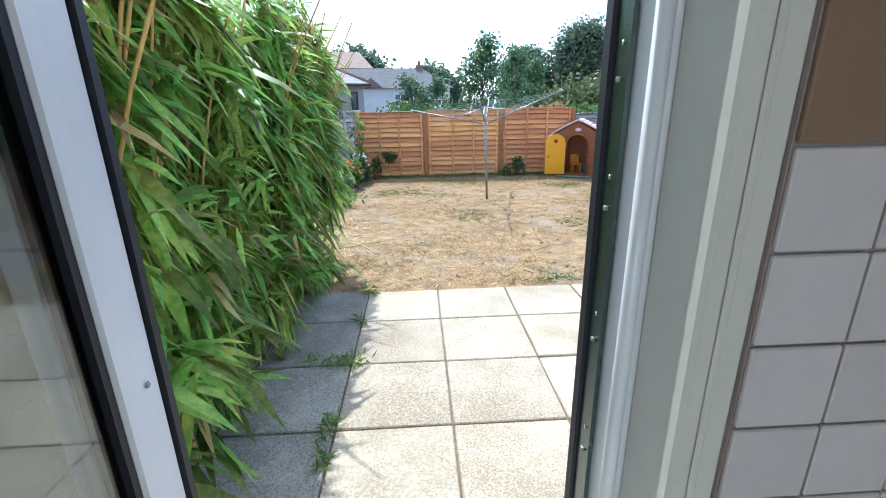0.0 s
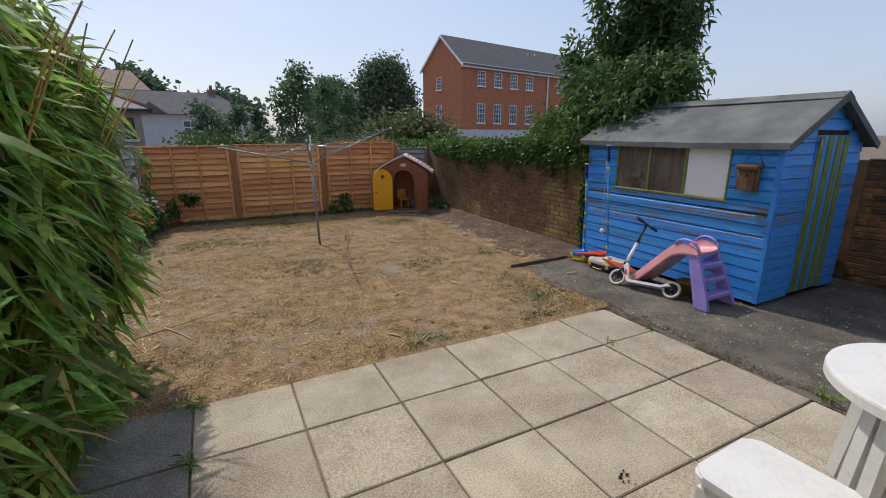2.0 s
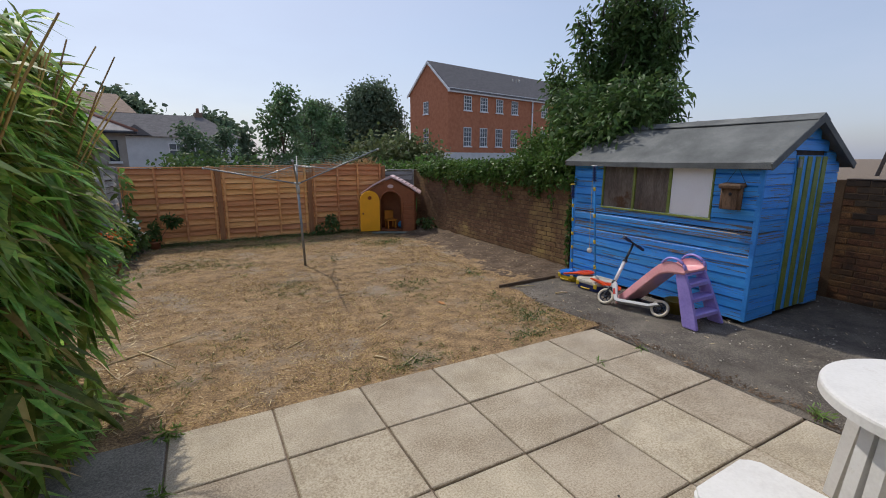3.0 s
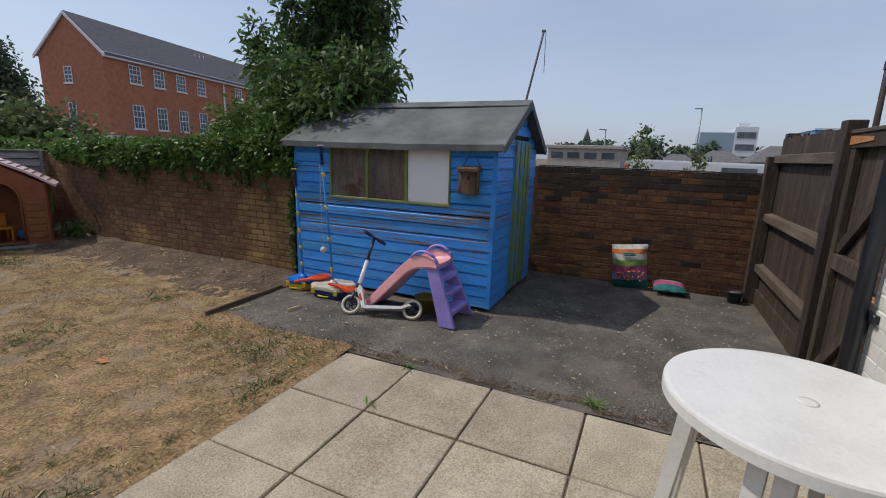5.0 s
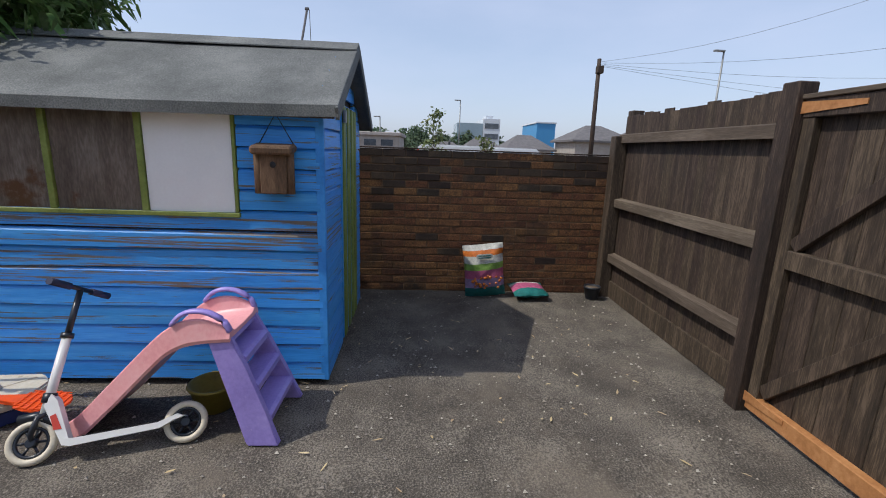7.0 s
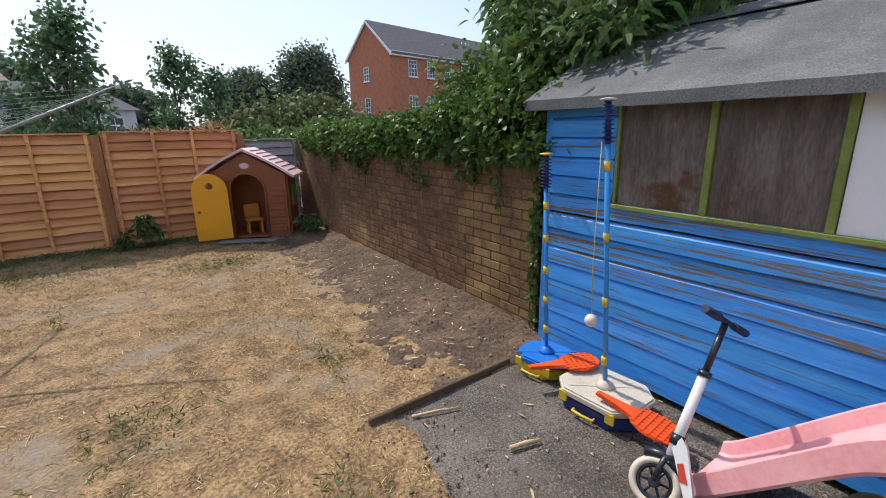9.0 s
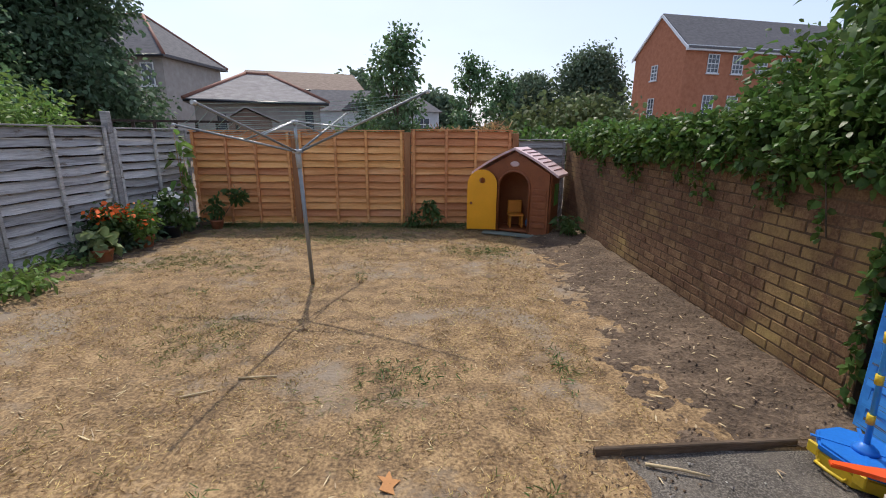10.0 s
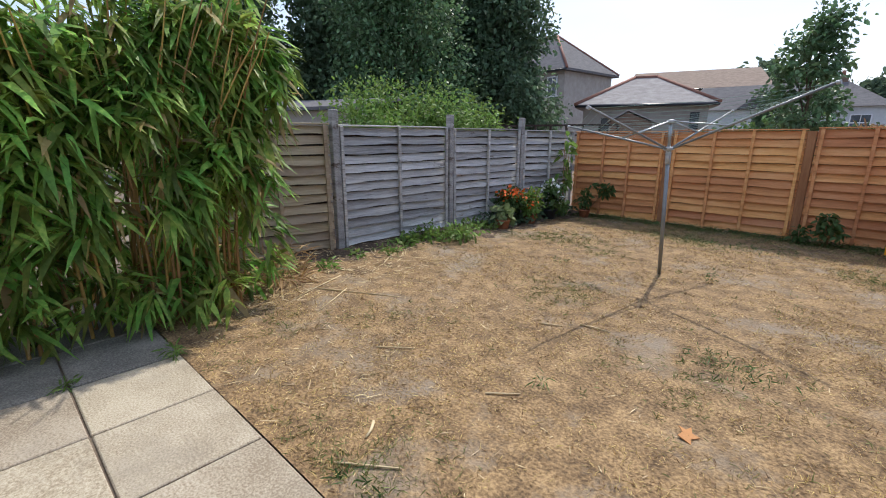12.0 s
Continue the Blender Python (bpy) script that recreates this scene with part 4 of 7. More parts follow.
def bush(name, label, blobs, n, size, mat, seed, ratio=0.6):
    t = thing(name, label, "bush", pose(blobs[0][0][0], blobs[0][0][1], 0))
    o = Vector((blobs[0][0][0], blobs[0][0][1], 0))
    bl = [((b[0][0] - o.x, b[0][1] - o.y, b[0][2]), b[1]) for b in blobs]
    for k, (c, r) in enumerate(bl):
        tube(bm := B(), [(c[0] * 0.4, c[1] * 0.4, -0.05), (c[0], c[1], c[2])], [0.03, 0.008], 5)
        part("stem", bm, BARK, t)
    foliage("leaves", bl, n, size, mat, t, seed, ratio, 0.55)
    return t


bush("garden_bush", "olive green rambling bush behind the back fence", [((5.6, 16.5, 1.5), (1.5, 1.2, 1.0)), ((6.8, 17, 1.9), (1.0, 1.0, 0.8)), ((4.6, 16, 1.4), (1.0, 1.0, 0.6)), ((7.6, 16.5, 1.5), (1.0, 1.0, 0.9))], 5200, 0.17, OLIVE_LEAF, 41)
bush("garden_bush", "low green bush over the grey fence panel", [((4.3, 11.9, 1.2), (0.9, 0.5, 0.42)), ((5.4, 11.8, 1.3), (0.9, 0.5, 0.4))], 1800, 0.12, IVY_LEAF, 42)
bush("dry_climber", "dry straw-coloured climber over the fence top", [((3.3, 11.15, 1.48), (0.35, 0.15, 0.14)), ((2.5, 11.2, 1.44), (0.4, 0.15, 0.10))], 420, 0.16, DRY_PLANT, 43, 0.14)
bush("garden_bush", "bright green leafy shrub over the grey fence", [((-3.6, 9.0, 1.6), (0.8, 0.9, 0.75)), ((-3.4, 10.0, 1.5), (0.6, 0.7, 0.6)), ((-4.2, 8.0, 1.6), (0.9, 0.8, 0.85)), ((-3.3, 7.6, 1.3), (0.5, 0.5, 0.5))], 11000, 0.085, LIGHT_LEAF, 44, 0.42)
bush("garden_bush", "low green bush between the houses", [((-0.6, 20, 1.1), (1.2, 1.0, 0.7)), ((0.9, 20.2, 1.1), (1.4, 0.9, 0.7)), ((2.4, 15.5, 1.1), (1.2, 0.8, 0.6))], 3000, 0.16, BUSH_LEAF, 45)


def big_tree(name, label, at, blobs, n, size, mat, seed, trunk=0.3):
    t = thing(name, label, "tree", pose(*at))
    h = max(b[0][2] for b in blobs)
    tube(bm := B(), [(0, 0, -0.1), (0.1, 0.1, h * 0.4), (0, 0.2, h * 0.9)], [trunk, trunk * 0.7, trunk * 0.2], 9)
    part("trunk", bm, BARK, t)
    for c, r in blobs:
        tube(bm := B(), [(0, 0.1, h * 0.25), (c[0] * 0.5, c[1] * 0.5, (c[2] + h * 0.25) * 0.5), c], [trunk * 0.35, trunk * 0.22, trunk * 0.05], 6)
        part("limb", bm, BARK, t)
    foliage("crown", blobs, n, size, mat, t, seed, 0.65, 0.42)
    return t


def lumps(seed, n, rx, ry, z0, z1, s0, s1):
    g = np.random.default_rng(seed)
    out = []
    for k in range(n):
        a = 2.4 * k
        f = (k + 0.5) / n
        z = z0 + (z1 - z0) * f
        w = math.sqrt(max(0.06, 1 - (1.15 * f - 0.15) ** 2))
        r = g.uniform(0.35, 0.85) * w
        s = g.uniform(s0, s1)
        out.append(((rx * r * math.cos(a), ry * r * math.sin(a), z), (s, s, s * 0.8)))
    return out


# tall dark trees beyond the grey fence
big_tree("dark_conifer", "tall dark evergreen tree in the next garden", (-9.3, 18.6, 0), lumps(51, 26, 2.2, 2.3, 1.6, 7.6, 0.9, 1.4), 24000, 0.17, DARK_LEAF, 52)
big_tree("dark_conifer", "tall dark evergreen tree in the next garden", (-15.0, 15.5, 0), lumps(53, 28, 3.0, 3.0, 1.5, 9.0, 1.2, 1.8), 46000, 0.20, DARK_LEAF, 54)
big_tree("birch_tree", "tall hanging-leaved tree in the next garden", (-10.2, 13.8, 0), lumps(55, 30, 2.9, 2.6, 2.2, 7.6, 0.9, 1.4), 24000, 0.135, SAPLING_LEAF, 56, 0.18)
big_tree("dark_conifer", "tall dark evergreen tree in the next garden", (-12.2, 19.0, 0), lumps(65, 26, 2.8, 2.6, 1.5, 8.6, 1.1, 1.6), 22000, 0.19, DARK_LEAF, 66)
big_tree("dark_conifer", "tall dark evergreen tree in the next garden", (-18.5, 11.0, 0), lumps(67, 26, 3.2, 3.2, 1.5, 9.5, 1.2, 1.8), 44000, 0.21, DARK_LEAF, 68)
# wooded skyline
big_tree("woodland_tree", "broad dark green tree in the distance", (21.5, 60.0, 0), lumps(57, 30, 4.6, 4.0, 2.0, 10.3, 1.8, 2.8), 22000, 0.38, FAR_LEAF, 58, 0.5)
big_tree("woodland_tree", "broad dark green tree in the distance", (14.5, 62.0, 0), lumps(59, 22, 3.6, 3.5, 1.5, 8.0, 1.5, 2.3), 15000, 0.38, FAR_LEAF, 60, 0.5)
big_tree("woodland_tree", "broad dark green tree in the distance", (-9.0, 75.0, 0), lumps(61, 26, 9.0, 5.0, 2.0, 8.6, 2.0, 3.0), 6500, 0.8, FAR_LEAF, 62, 0.5)
big_tree("woodland_tree", "broad dark green tree in the distance", (2.0, 80.0, 0), lumps(63, 20, 7.0, 4.0, 1.5, 6.8, 1.6, 2.6), 5000, 0.8, FAR_LEAF, 64, 0.5)

# ---- things in the garden ----
def dryer():
    t = thing("rotary_clothes_dryer", "grey steel rotary clothes dryer, opened out on the lawn", "clothes dryer", pose(1.08, 7.68, 0, 1.2, -2.2, 0))
    tube(bm := B(), [(0, 0, -0.1), (0, 0, 1.22)], 0.019, 12)
    part("pole", bm, GALV_DULL, t)
    tube(bm := B(), [(0, 0, 1.14), (0, 0, 1.30)], 0.026, 12)
    part("sleeve", bm, GREY_PLASTIC, t, "pale grey plastic sleeve")
    tube(bm := B(), [(0, 0, 1.28), (0, 0, 1.56)], 0.015, 10)
    part("inner_pole", bm, STEEL, t)
    for z, r in ((1.29, 0.05), (1.55, 0.04)):
        lathe(bm := B(), [(r * 0.5, z - 0.02), (r, z - 0.012), (r, z + 0.012), (r * 0.5, z + 0.02)], 14)
        part("hub", bm, GREY_PLASTIC, t)
    ends = []
    for k in range(4):
        a = math.radians(-12 + 90 * k)
        c, s = math.cos(a), math.sin(a)
        e = Vector((1.24 * c, 1.24 * s, 1.66 + 0.10 * math.sin(a + 1.9)))
        ends.append((Vector((0.03 * c, 0.03 * s, 1.29)), e))
        arm = part("arm", tube(B(), [ends[-1][0], e], 0.011, 8), GALV_DULL, t)
        part("end_cap", tube(B(), [e, e + Vector((0.03 * c, 0.03 * s, 0.003))], 0.016, 8), GREY_PLASTIC, arm)
        mid = ends[-1][0].lerp(e, 0.42)
        part("strut", tube(B(), [(0.03 * c, 0.03 * s, 1.55), mid], 0.008, 6), STEEL, t)
    for r in range(9):
        f = 0.40 + 0.07 * r
        for k in range(4):
            p, q = ends[k][0].lerp(ends[k][1], f), ends[(k + 1) % 4][0].lerp(ends[(k + 1) % 4][1], f)
            m = (p + q) / 2 - Vector((0, 0, 0.02))
            part("line", tube(B(), [p + Vector((0, 0, 0.012)), m, q + Vector((0, 0, 0.012))], 0.0016, 4, False), LINE, t)
    return t


GREY_PLASTIC = plain("grey_plastic", (0.45, 0.46, 0.46), 0.45)
LINE = plain("plastic_line", (0.30, 0.42, 0.36), 0.5)
dryer()

PLAY_BROWN = material("playhouse_brown", [(0.20, 0.062, 0.022), (0.27, 0.085, 0.03), (0.32, 0.11, 0.04)], 5, 0.5, 0.15, 50)
PLAY_YELLOW = plain("playhouse_yellow", (0.88, 0.40, 0.010), 0.42, vary=0.06)
PLAY_PINK = plain("playhouse_pink", (0.72, 0.52, 0.50), 0.5, vary=0.08)
PLAY_GREEN = plain("playhouse_green", (0.10, 0.30, 0.06), 0.5)
PLAY_STRIPE = plain("playhouse_groove", (0.17, 0.06, 0.05), 0.6)


def arch(w, h, n=9, x0=0.0, z0=0.0):
    """An outline with a round head, w wide and h high."""
    r = w / 2
    pts = [(x0 - r, z0), (x0 + r, z0)]
    for k in range(n + 1):
        a = math.pi * k / n
        pts.append((x0 + r * math.cos(a), z0 + h - r + r * math.sin(a)))
    return pts




def playhouse():
    t = thing("toy_playhouse", "brown plastic playhouse with pink roof and open yellow door", "playhouse", pose(3.50, 10.0, 0.02, 0, 0, -29))
    W, D, E, A = 1.05, 0.52, 0.90, 1.20
    # front wall with an arched opening, built from two cheeks and the head
    ow, oh = 0.48, 0.92
    ox = 0.0
    out = [(-W / 2, 0), (ox - ow / 2, 0)]
    arcs = [(ox - ow / 2 * math.cos(math.pi * k / 12), oh - ow / 2 + ow / 2 * math.sin(math.pi * k / 12)) for k in range(13)]
    out += arcs + [(ox + ow / 2, 0), (W / 2, 0), (W / 2, E), (0.0, A), (-W / 2, E)]
    front = part("front_wall", prism(B(), out, 0.05, pose(0, 0.025, 0) @ UP), PLAY_BROWN, t)
    part("arch_trim", tube(B(), [(ox - ow / 2, -0.03, 0.02)] + [(a, -0.03, b) for a, b in arcs] + [(ox + ow / 2, -0.03, 0.02)], 0.018, 6), PLAY_BROWN, front)
    for k in range(6):
        for sx in (ox + ow / 2 + 0.04, ):
            part("lap", span(B(), sx, W / 2 - 0.03, -0.04, -0.024, 0.10 + k * 0.10, 0.175 + k * 0.10, 0.006), PLAY_BROWN, front)
    part("back_wall", prism(B(), [(-W / 2, 0), (W / 2, 0), (W / 2, E), (0, A), (-W / 2, E)], 0.04, pose(0, D, 0) @ UP), PLAY_BROWN, t)
    for sx in (-1, 1):
        sw = part("side_wall", span(B(), sx * W / 2 - 0.025, sx * W / 2 + 0.025, 0.026, D - 0.042, 0, E, 0.008), PLAY_BROWN, t)
        part("shutter", span(B(), sx * (W / 2 + 0.03) - 0.008, sx * (W / 2 + 0.03) + 0.008, D * 0.35, D * 0.75, 0.42, 0.74, 0.01), PLAY_GREEN, sw, "green plastic shutter")
        # roof slope
        bm = B()
        rows = []
        for k in range(7):
            f = k / 6
            x = sx * f * 0.66
            z = A + 0.06 - (A - E) * f * 1.25 + 0.04 * math.sin(f * math.pi) * 0.6
            rows.append([bm.verts.new(p) for p in ((x, -0.09, z), (x, D + 0.01, z), (x, D + 0.01, z - 0.035), (x, -0.09, z - 0.035))])
        for p, q in zip(rows, rows[1:]):
            for k in range(4):
                bm.faces.new((p[k], p[(k + 1) % 4], q[(k + 1) % 4], q[k]))
        bm.faces.new(rows[0])
        bm.faces.new(rows[-1][::-1])
        roof = part("roof_slope", bm, PLAY_PINK, t, "faded pink moulded roof")
        for k in range(7):
            f = 0.14 + 0.12 * k
            z = A + 0.06 - (A - E) * f * 1.25 + 0.04 * math.sin(f * math.pi) * 0.6
            part("groove", box(B(), (0, 0, 0), (0.016, D - 0.02, 0.014), pose(sx * f * 0.66, D / 2, z + 0.001, 0, sx * 33, 0)), PLAY_STRIPE, roof)
    lathe(bm := B(), [(0.05, 0), (0.06, 0.006), (0.045, 0.014)], 16, pose(0, -0.026, 1.02, 90) @ Matrix.Diagonal((1.2, 0.7, 1, 1)))
    part("badge", bm, PLAY_PINK, front)
    part("floor", span(B(), -W / 2 + 0.026, W / 2 - 0.026, 0.03, D - 0.045, 0.0, 0.03, 0.004), PLAY_BROWN, t)
    # door, swung open to the left, with a cut-out near its head
    d = Matrix.Translation((ox - ow / 2 - 0.02, -0.05, 0.03)) @ pose(0, 0, 0, 0, 0, 22)
    out = arch(0.44, 0.90, 12, -0.22)
    hole = [(-0.22 + 0.045 * math.cos(2 * math.pi * k / 12), 0.74 + 0.045 * math.sin(2 * math.pi * k / 12)) for k in range(12)]
    bm = B()
    prism(bm, [(-0.44, 0), (0.0, 0), (0.0, 0.66), (-0.44, 0.66)], 0.035, d @ UP)
    head = [p for p in out if p[1] > 0.67]
    n = len(head)
    # ring of quads between the head outline and the hole
    outer = [(-0.0, 0.66)] + head + [(-0.44, 0.66)]
    m = d @ UP
    def ringpt(p, z):
        return bm.verts.new(m @ Vector((p[0], p[1], z)))
    cnt = len(outer)
    def at_angle(p):
        a = math.atan2(p[1] - 0.74, p[0] + 0.22)
        return (-0.22 + 0.045 * math.cos(a), 0.74 + 0.045 * math.sin(a))
    loop = outer + [(-0.30, 0.66), (-0.22, 0.66), (-0.14, 0.66)]
    of, ob_ = [ringpt(p, 0.035) for p in loop], [ringpt(p, 0) for p in loop]
    hf, hb = [ringpt(at_angle(p), 0.035) for p in loop], [ringpt(at_angle(p), 0) for p in loop]
    L = len(loop)
    for k in range(L):
        j = (k + 1) % L
        bm.faces.new((of[k], of[j], hf[j], hf[k]))
        bm.faces.new((ob_[k], hb[k], hb[j], ob_[j]))
        bm.faces.new((of[k], ob_[k], ob_[j], of[j]))
        bm.faces.new((hf[k], hf[j], hb[j], hb[k]))
    door = part("door", bm, PLAY_YELLOW, t, "open arched yellow plastic door")
    part("knob", lathe(B(), [(0.012, 0), (0.02, 0.012), (0.012, 0.02)], 10, d @ pose(-0.38, -0.036, 0.40, 90)), PLAY_BROWN, door)
    part("mat", prism(B(), [(-0.40, -0.26), (0.30, -0.22), (0.52, -0.06), (0.46, -0.028), (-0.44, -0.04)], 0.012, pose(0, 0, -0.012)), MAT_GREEN, t, "flat grey-green plastic sheet")
    return t


MAT_GREEN = plain("grey_green_sheet", (0.20, 0.25, 0.22), 0.6)
playhouse()
TOY_ORANGE = plain("toy_orange", (0.62, 0.24, 0.03), 0.45)
TOY_BLUE = plain("toy_blue", (0.02, 0.14, 0.30), 0.45)
# toys inside the playhouse
tc = thing("toy_chair", "small orange plastic toy chair inside the playhouse", "toy chair", pose(3.58, 10.25, 0.055, 0, 0, 0))
for x in (-0.09, 0.09):
    for y in (-0.08, 0.08):
        part("leg", box(B(), (x, y, 0.09), (0.03, 0.03, 0.18), None, 0.006), TOY_ORANGE, tc)
part("seat", box(B(), (0, 0, 0.195), (0.24, 0.22, 0.03), None, 0.008), TOY_ORANGE, tc)
part("backrest", box(B(), (0, 0.10, 0.31), (0.22, 0.03, 0.20), None, 0.012), TOY_ORANGE, tc)
bm = B()
bmesh.ops.create_icosphere(bm, subdivisions=2, radius=0.09)
for v in bm.verts:
    v.co *= 1 + 0.08 * n3(*(v.co * 20))
ob = solid("toy_ball", bm, TOY_BLUE, "dark blue ball standing in the playhouse", "ball")
ob.matrix_world = pose(3.80, 10.12, 0.142)


# ---- plastic table and chairs ----
def table():
    t = thing("round_table", "round white plastic garden table with a parasol hole", "table", pose(2.24, 1.00, 0, 0, 0, 20))
    r = 0.455
    prof = [(0.020, 0.722), (r - 0.02, 0.722), (r - 0.004, 0.719), (r, 0.710), (r, 0.672), (r - 0.012, 0.668), (r - 0.014, 0.700), (0.020, 0.702), (0.020, 0.722)]
    bm = B()
    rings = [[bm.verts.new((q * math.cos(2 * math.pi * k / 72), q * math.sin(2 * math.pi * k / 72), z)) for k in range(72)] for q, z in prof[:-1]]
    for a, b in zip(rings, rings[1:] + rings[:1]):
        for k in range(72):
            bm.faces.new((a[k], a[(k + 1) % 72], b[(k + 1) % 72], b[k])).smooth = False
    part("tabletop", bm, WHITE_PLASTIC, t)
    lathe(bm := B(), [(0.021, 0.7225), (0.033, 0.7225), (0.033, 0.7255), (0.021, 0.7255)], 20)
    part("ring", bm, WHITE_PLASTIC, t, "raised parasol-hole ring")
    for k in range(4):
        a = math.pi / 4 + k * math.pi / 2
        c, s = math.cos(a), math.sin(a)
        m = Matrix.Translation((0.33 * c, 0.33 * s, 0)) @ Matrix.Rotation(a, 4, "Z")
        leg = B()
        for off in (-0.045, 0.045):
            prism(leg, [(0.06, -0.022), (0.10, -0.022), (0.10, 0.022), (0.06, 0.022)], 0.02, m @ pose(0, off, 0))
            b0 = [leg.verts.new(m @ Vector((x, off + y, 0.0))) for x, y in ((0.05, -0.022), (0.10, -0.026), (0.10, 0.026), (0.05, 0.022))]
            b1 = [leg.verts.new(m @ Vector((x, off * 0.75 + y, 0.69))) for x, y in ((-0.03, -0.022), (0.035, -0.026), (0.035, 0.026), (-0.03, 0.022))]
            leg.faces.new(b0[::-1])
            leg.faces.new(b1)
            for q in range(4):
                leg.faces.new((b0[q], b0[(q + 1) % 4], b1[(q + 1) % 4], b1[q]))
        part("leg", leg, WHITE_PLASTIC, t)
    return t


table()


def rounded(w, d, r, n=5):
    pts = []
    for cx, cy, a0 in ((w / 2 - r, d / 2 - r, 0), (-w / 2 + r, d / 2 - r, 90), (-w / 2 + r, -d / 2 + r, 180), (w / 2 - r, -d / 2 + r, 270)):
        for k in range(n + 1):
            a = math.radians(a0 + 90 * k / n)
            pts.append((cx + r * math.cos(a), cy + r * math.sin(a)))
    return pts


def garden_chair(m):
    """A moulded chair; its front is local +y."""
    t = thing("plastic_chair", "white moulded plastic garden chair stacked with others", "chair", m, group="stacked garden chairs")
    part("seat", prism(B(), rounded(0.45, 0.45, 0.05), 0.03, pose(0, 0, 0.40), 0.008), WHITE_PLASTIC, t)
    part("apron", span(B(), -0.20, 0.20, 0.190, 0.21, 0.345, 0.40, 0.004), WHITE_PLASTIC, t)
    for sx in (-1, 1):
        for y0, y1, y2 in ((0.20, 0.19, 0.15), (-0.23, -0.20, -0.16)):
            leg = B()
            q0 = [leg.verts.new((sx * x, y, 0.0)) for x, y in ((0.225, y0 - 0.02), (0.225, y0 + 0.03), (0.18, y0 + 0.03), (0.205, y0 - 0.02))]
            q1 = [leg.verts.new((sx * x, y, 0.40)) for x, y in ((0.215, y1 - 0.06), (0.215, y1 + 0.02), (0.15, y1 + 0.02), (0.19, y1 - 0.06))]
            leg.faces.new(q0)
            leg.faces.new(q1[::-1])
            for k in range(4):
                leg.faces.new((q0[k], q0[(k + 1) % 4], q1[(k + 1) % 4], q1[k]))
            part("leg", leg, WHITE_PLASTIC, t)
        part("arm", prism(B(), [(-0.24, 0.575), (-0.20, 0.610), (0.08, 0.605), (0.15, 0.585), (0.195, 0.545), (0.205, 0.50), (0.185, 0.50), (0.165, 0.545), (0.12, 0.570), (-0.2, 0.580)], 0.05, Matrix(((0, 0, 1, sx * 0.235 - 0.025), (1, 0, 0, 0), (0, 1, 0, 0), (0, 0, 0, 1)))), WHITE_PLASTIC, t)
        part("arm_post", span(B(), sx * 0.235 - 0.02, sx * 0.235 + 0.02, 0.135, 0.175, 0.42, 0.565, 0.006), WHITE_PLASTIC, t)
    for k in range(6):
        x = -0.175 + 0.07 * k
        part("back_slat", box(B(), (0, 0, 0), (0.048, 0.016, 0.42), pose(x, -0.245 - 0.02 * (1 - (x / 0.2) ** 2), 0.61, 8), 0.005), WHITE_PLASTIC, t)
    part("back_rail", prism(B(), rounded(0.46, 0.03, 0.012, 3), 0.06, pose(0, -0.285, 0.80)), WHITE_PLASTIC, t)
    return t


low = Matrix.Diagonal((1, 1, 0.82, 1))
chair = garden_chair(pose(0.89, 1.03, 0, 0, 0, 2) @ low)
for k in range(1, 4):
    copy_thing(chair, pose(0.89 + 0.002 * k, 1.03 - 0.008 * k, 0.048 * k, 0, 0, 2 + 0.4 * k) @ low)


def stool(m):
    t = thing("plastic_stool", "low square white plastic garden stool on the paving", "stool", m)
    part("top", prism(B(), rounded(0.43, 0.43, 0.055), 0.035, pose(0, 0, 0.385), 0.010), WHITE_PLASTIC, t)
    part("apron", prism(B(), rounded(0.39, 0.39, 0.05), 0.045, pose(0, 0, 0.340)), WHITE_PLASTIC, t)
    for sx in (-1, 1):
        for sy in (-1, 1):
            leg = B()
            q0 = [leg.verts.new((sx * x, sy * y, 0.0)) for x, y in ((0.20, 0.20), (0.15, 0.20), (0.17, 0.17), (0.20, 0.15))]
            q1 = [leg.verts.new((sx * x, sy * y, 0.345)) for x, y in ((0.19, 0.19), (0.11, 0.19), (0.13, 0.13), (0.19, 0.11))]
            leg.faces.new(q0)
            leg.faces.new(q1[::-1])
            for k in range(4):
                leg.faces.new((q0[k], q0[(k + 1) % 4], q1[(k + 1) % 4], q1[k]))
            part("leg", leg, WHITE_PLASTIC, t)
    return t


stool(pose(1.455, 1.255, 0, 0, 0, 2))

# ---- toys by the shed ----
PINK = material("toy_pink", [(0.72, 0.30, 0.32), (0.80, 0.38, 0.40), (0.83, 0.46, 0.47)], 4, 0.42, 0.08, 50, wear=(0.78, 0.55, 0.54), wear_at=0.62, wear_scale=5)
LILAC = material("toy_lilac", [(0.26, 0.20, 0.56), (0.33, 0.26, 0.66), (0.40, 0.33, 0.72)], 4, 0.42, 0.08, 50, wear=(0.45, 0.40, 0.68), wear_at=0.66, wear_scale=6)


def curve(keys, n):
    """A smooth run of n + 1 points through keys."""
    pts = [Vector(k) for k in keys]
    pts = [2 * pts[0] - pts[1]] + pts + [2 * pts[-1] - pts[-2]]
    out = []
    for i in range(n + 1):
        u = min(i / n * (len(pts) - 3), len(pts) - 3 - 1e-6)
        k = int(u)
        f = u - k
        p0, p1, p2, p3 = pts[k:k + 4]
        out.append(0.5 * (2 * p1 + (p2 - p0) * f + (2 * p0 - 5 * p1 + 4 * p2 - p3) * f * f + (3 * p1 - p0 - 3 * p2 + p3) * f ** 3))
    return out


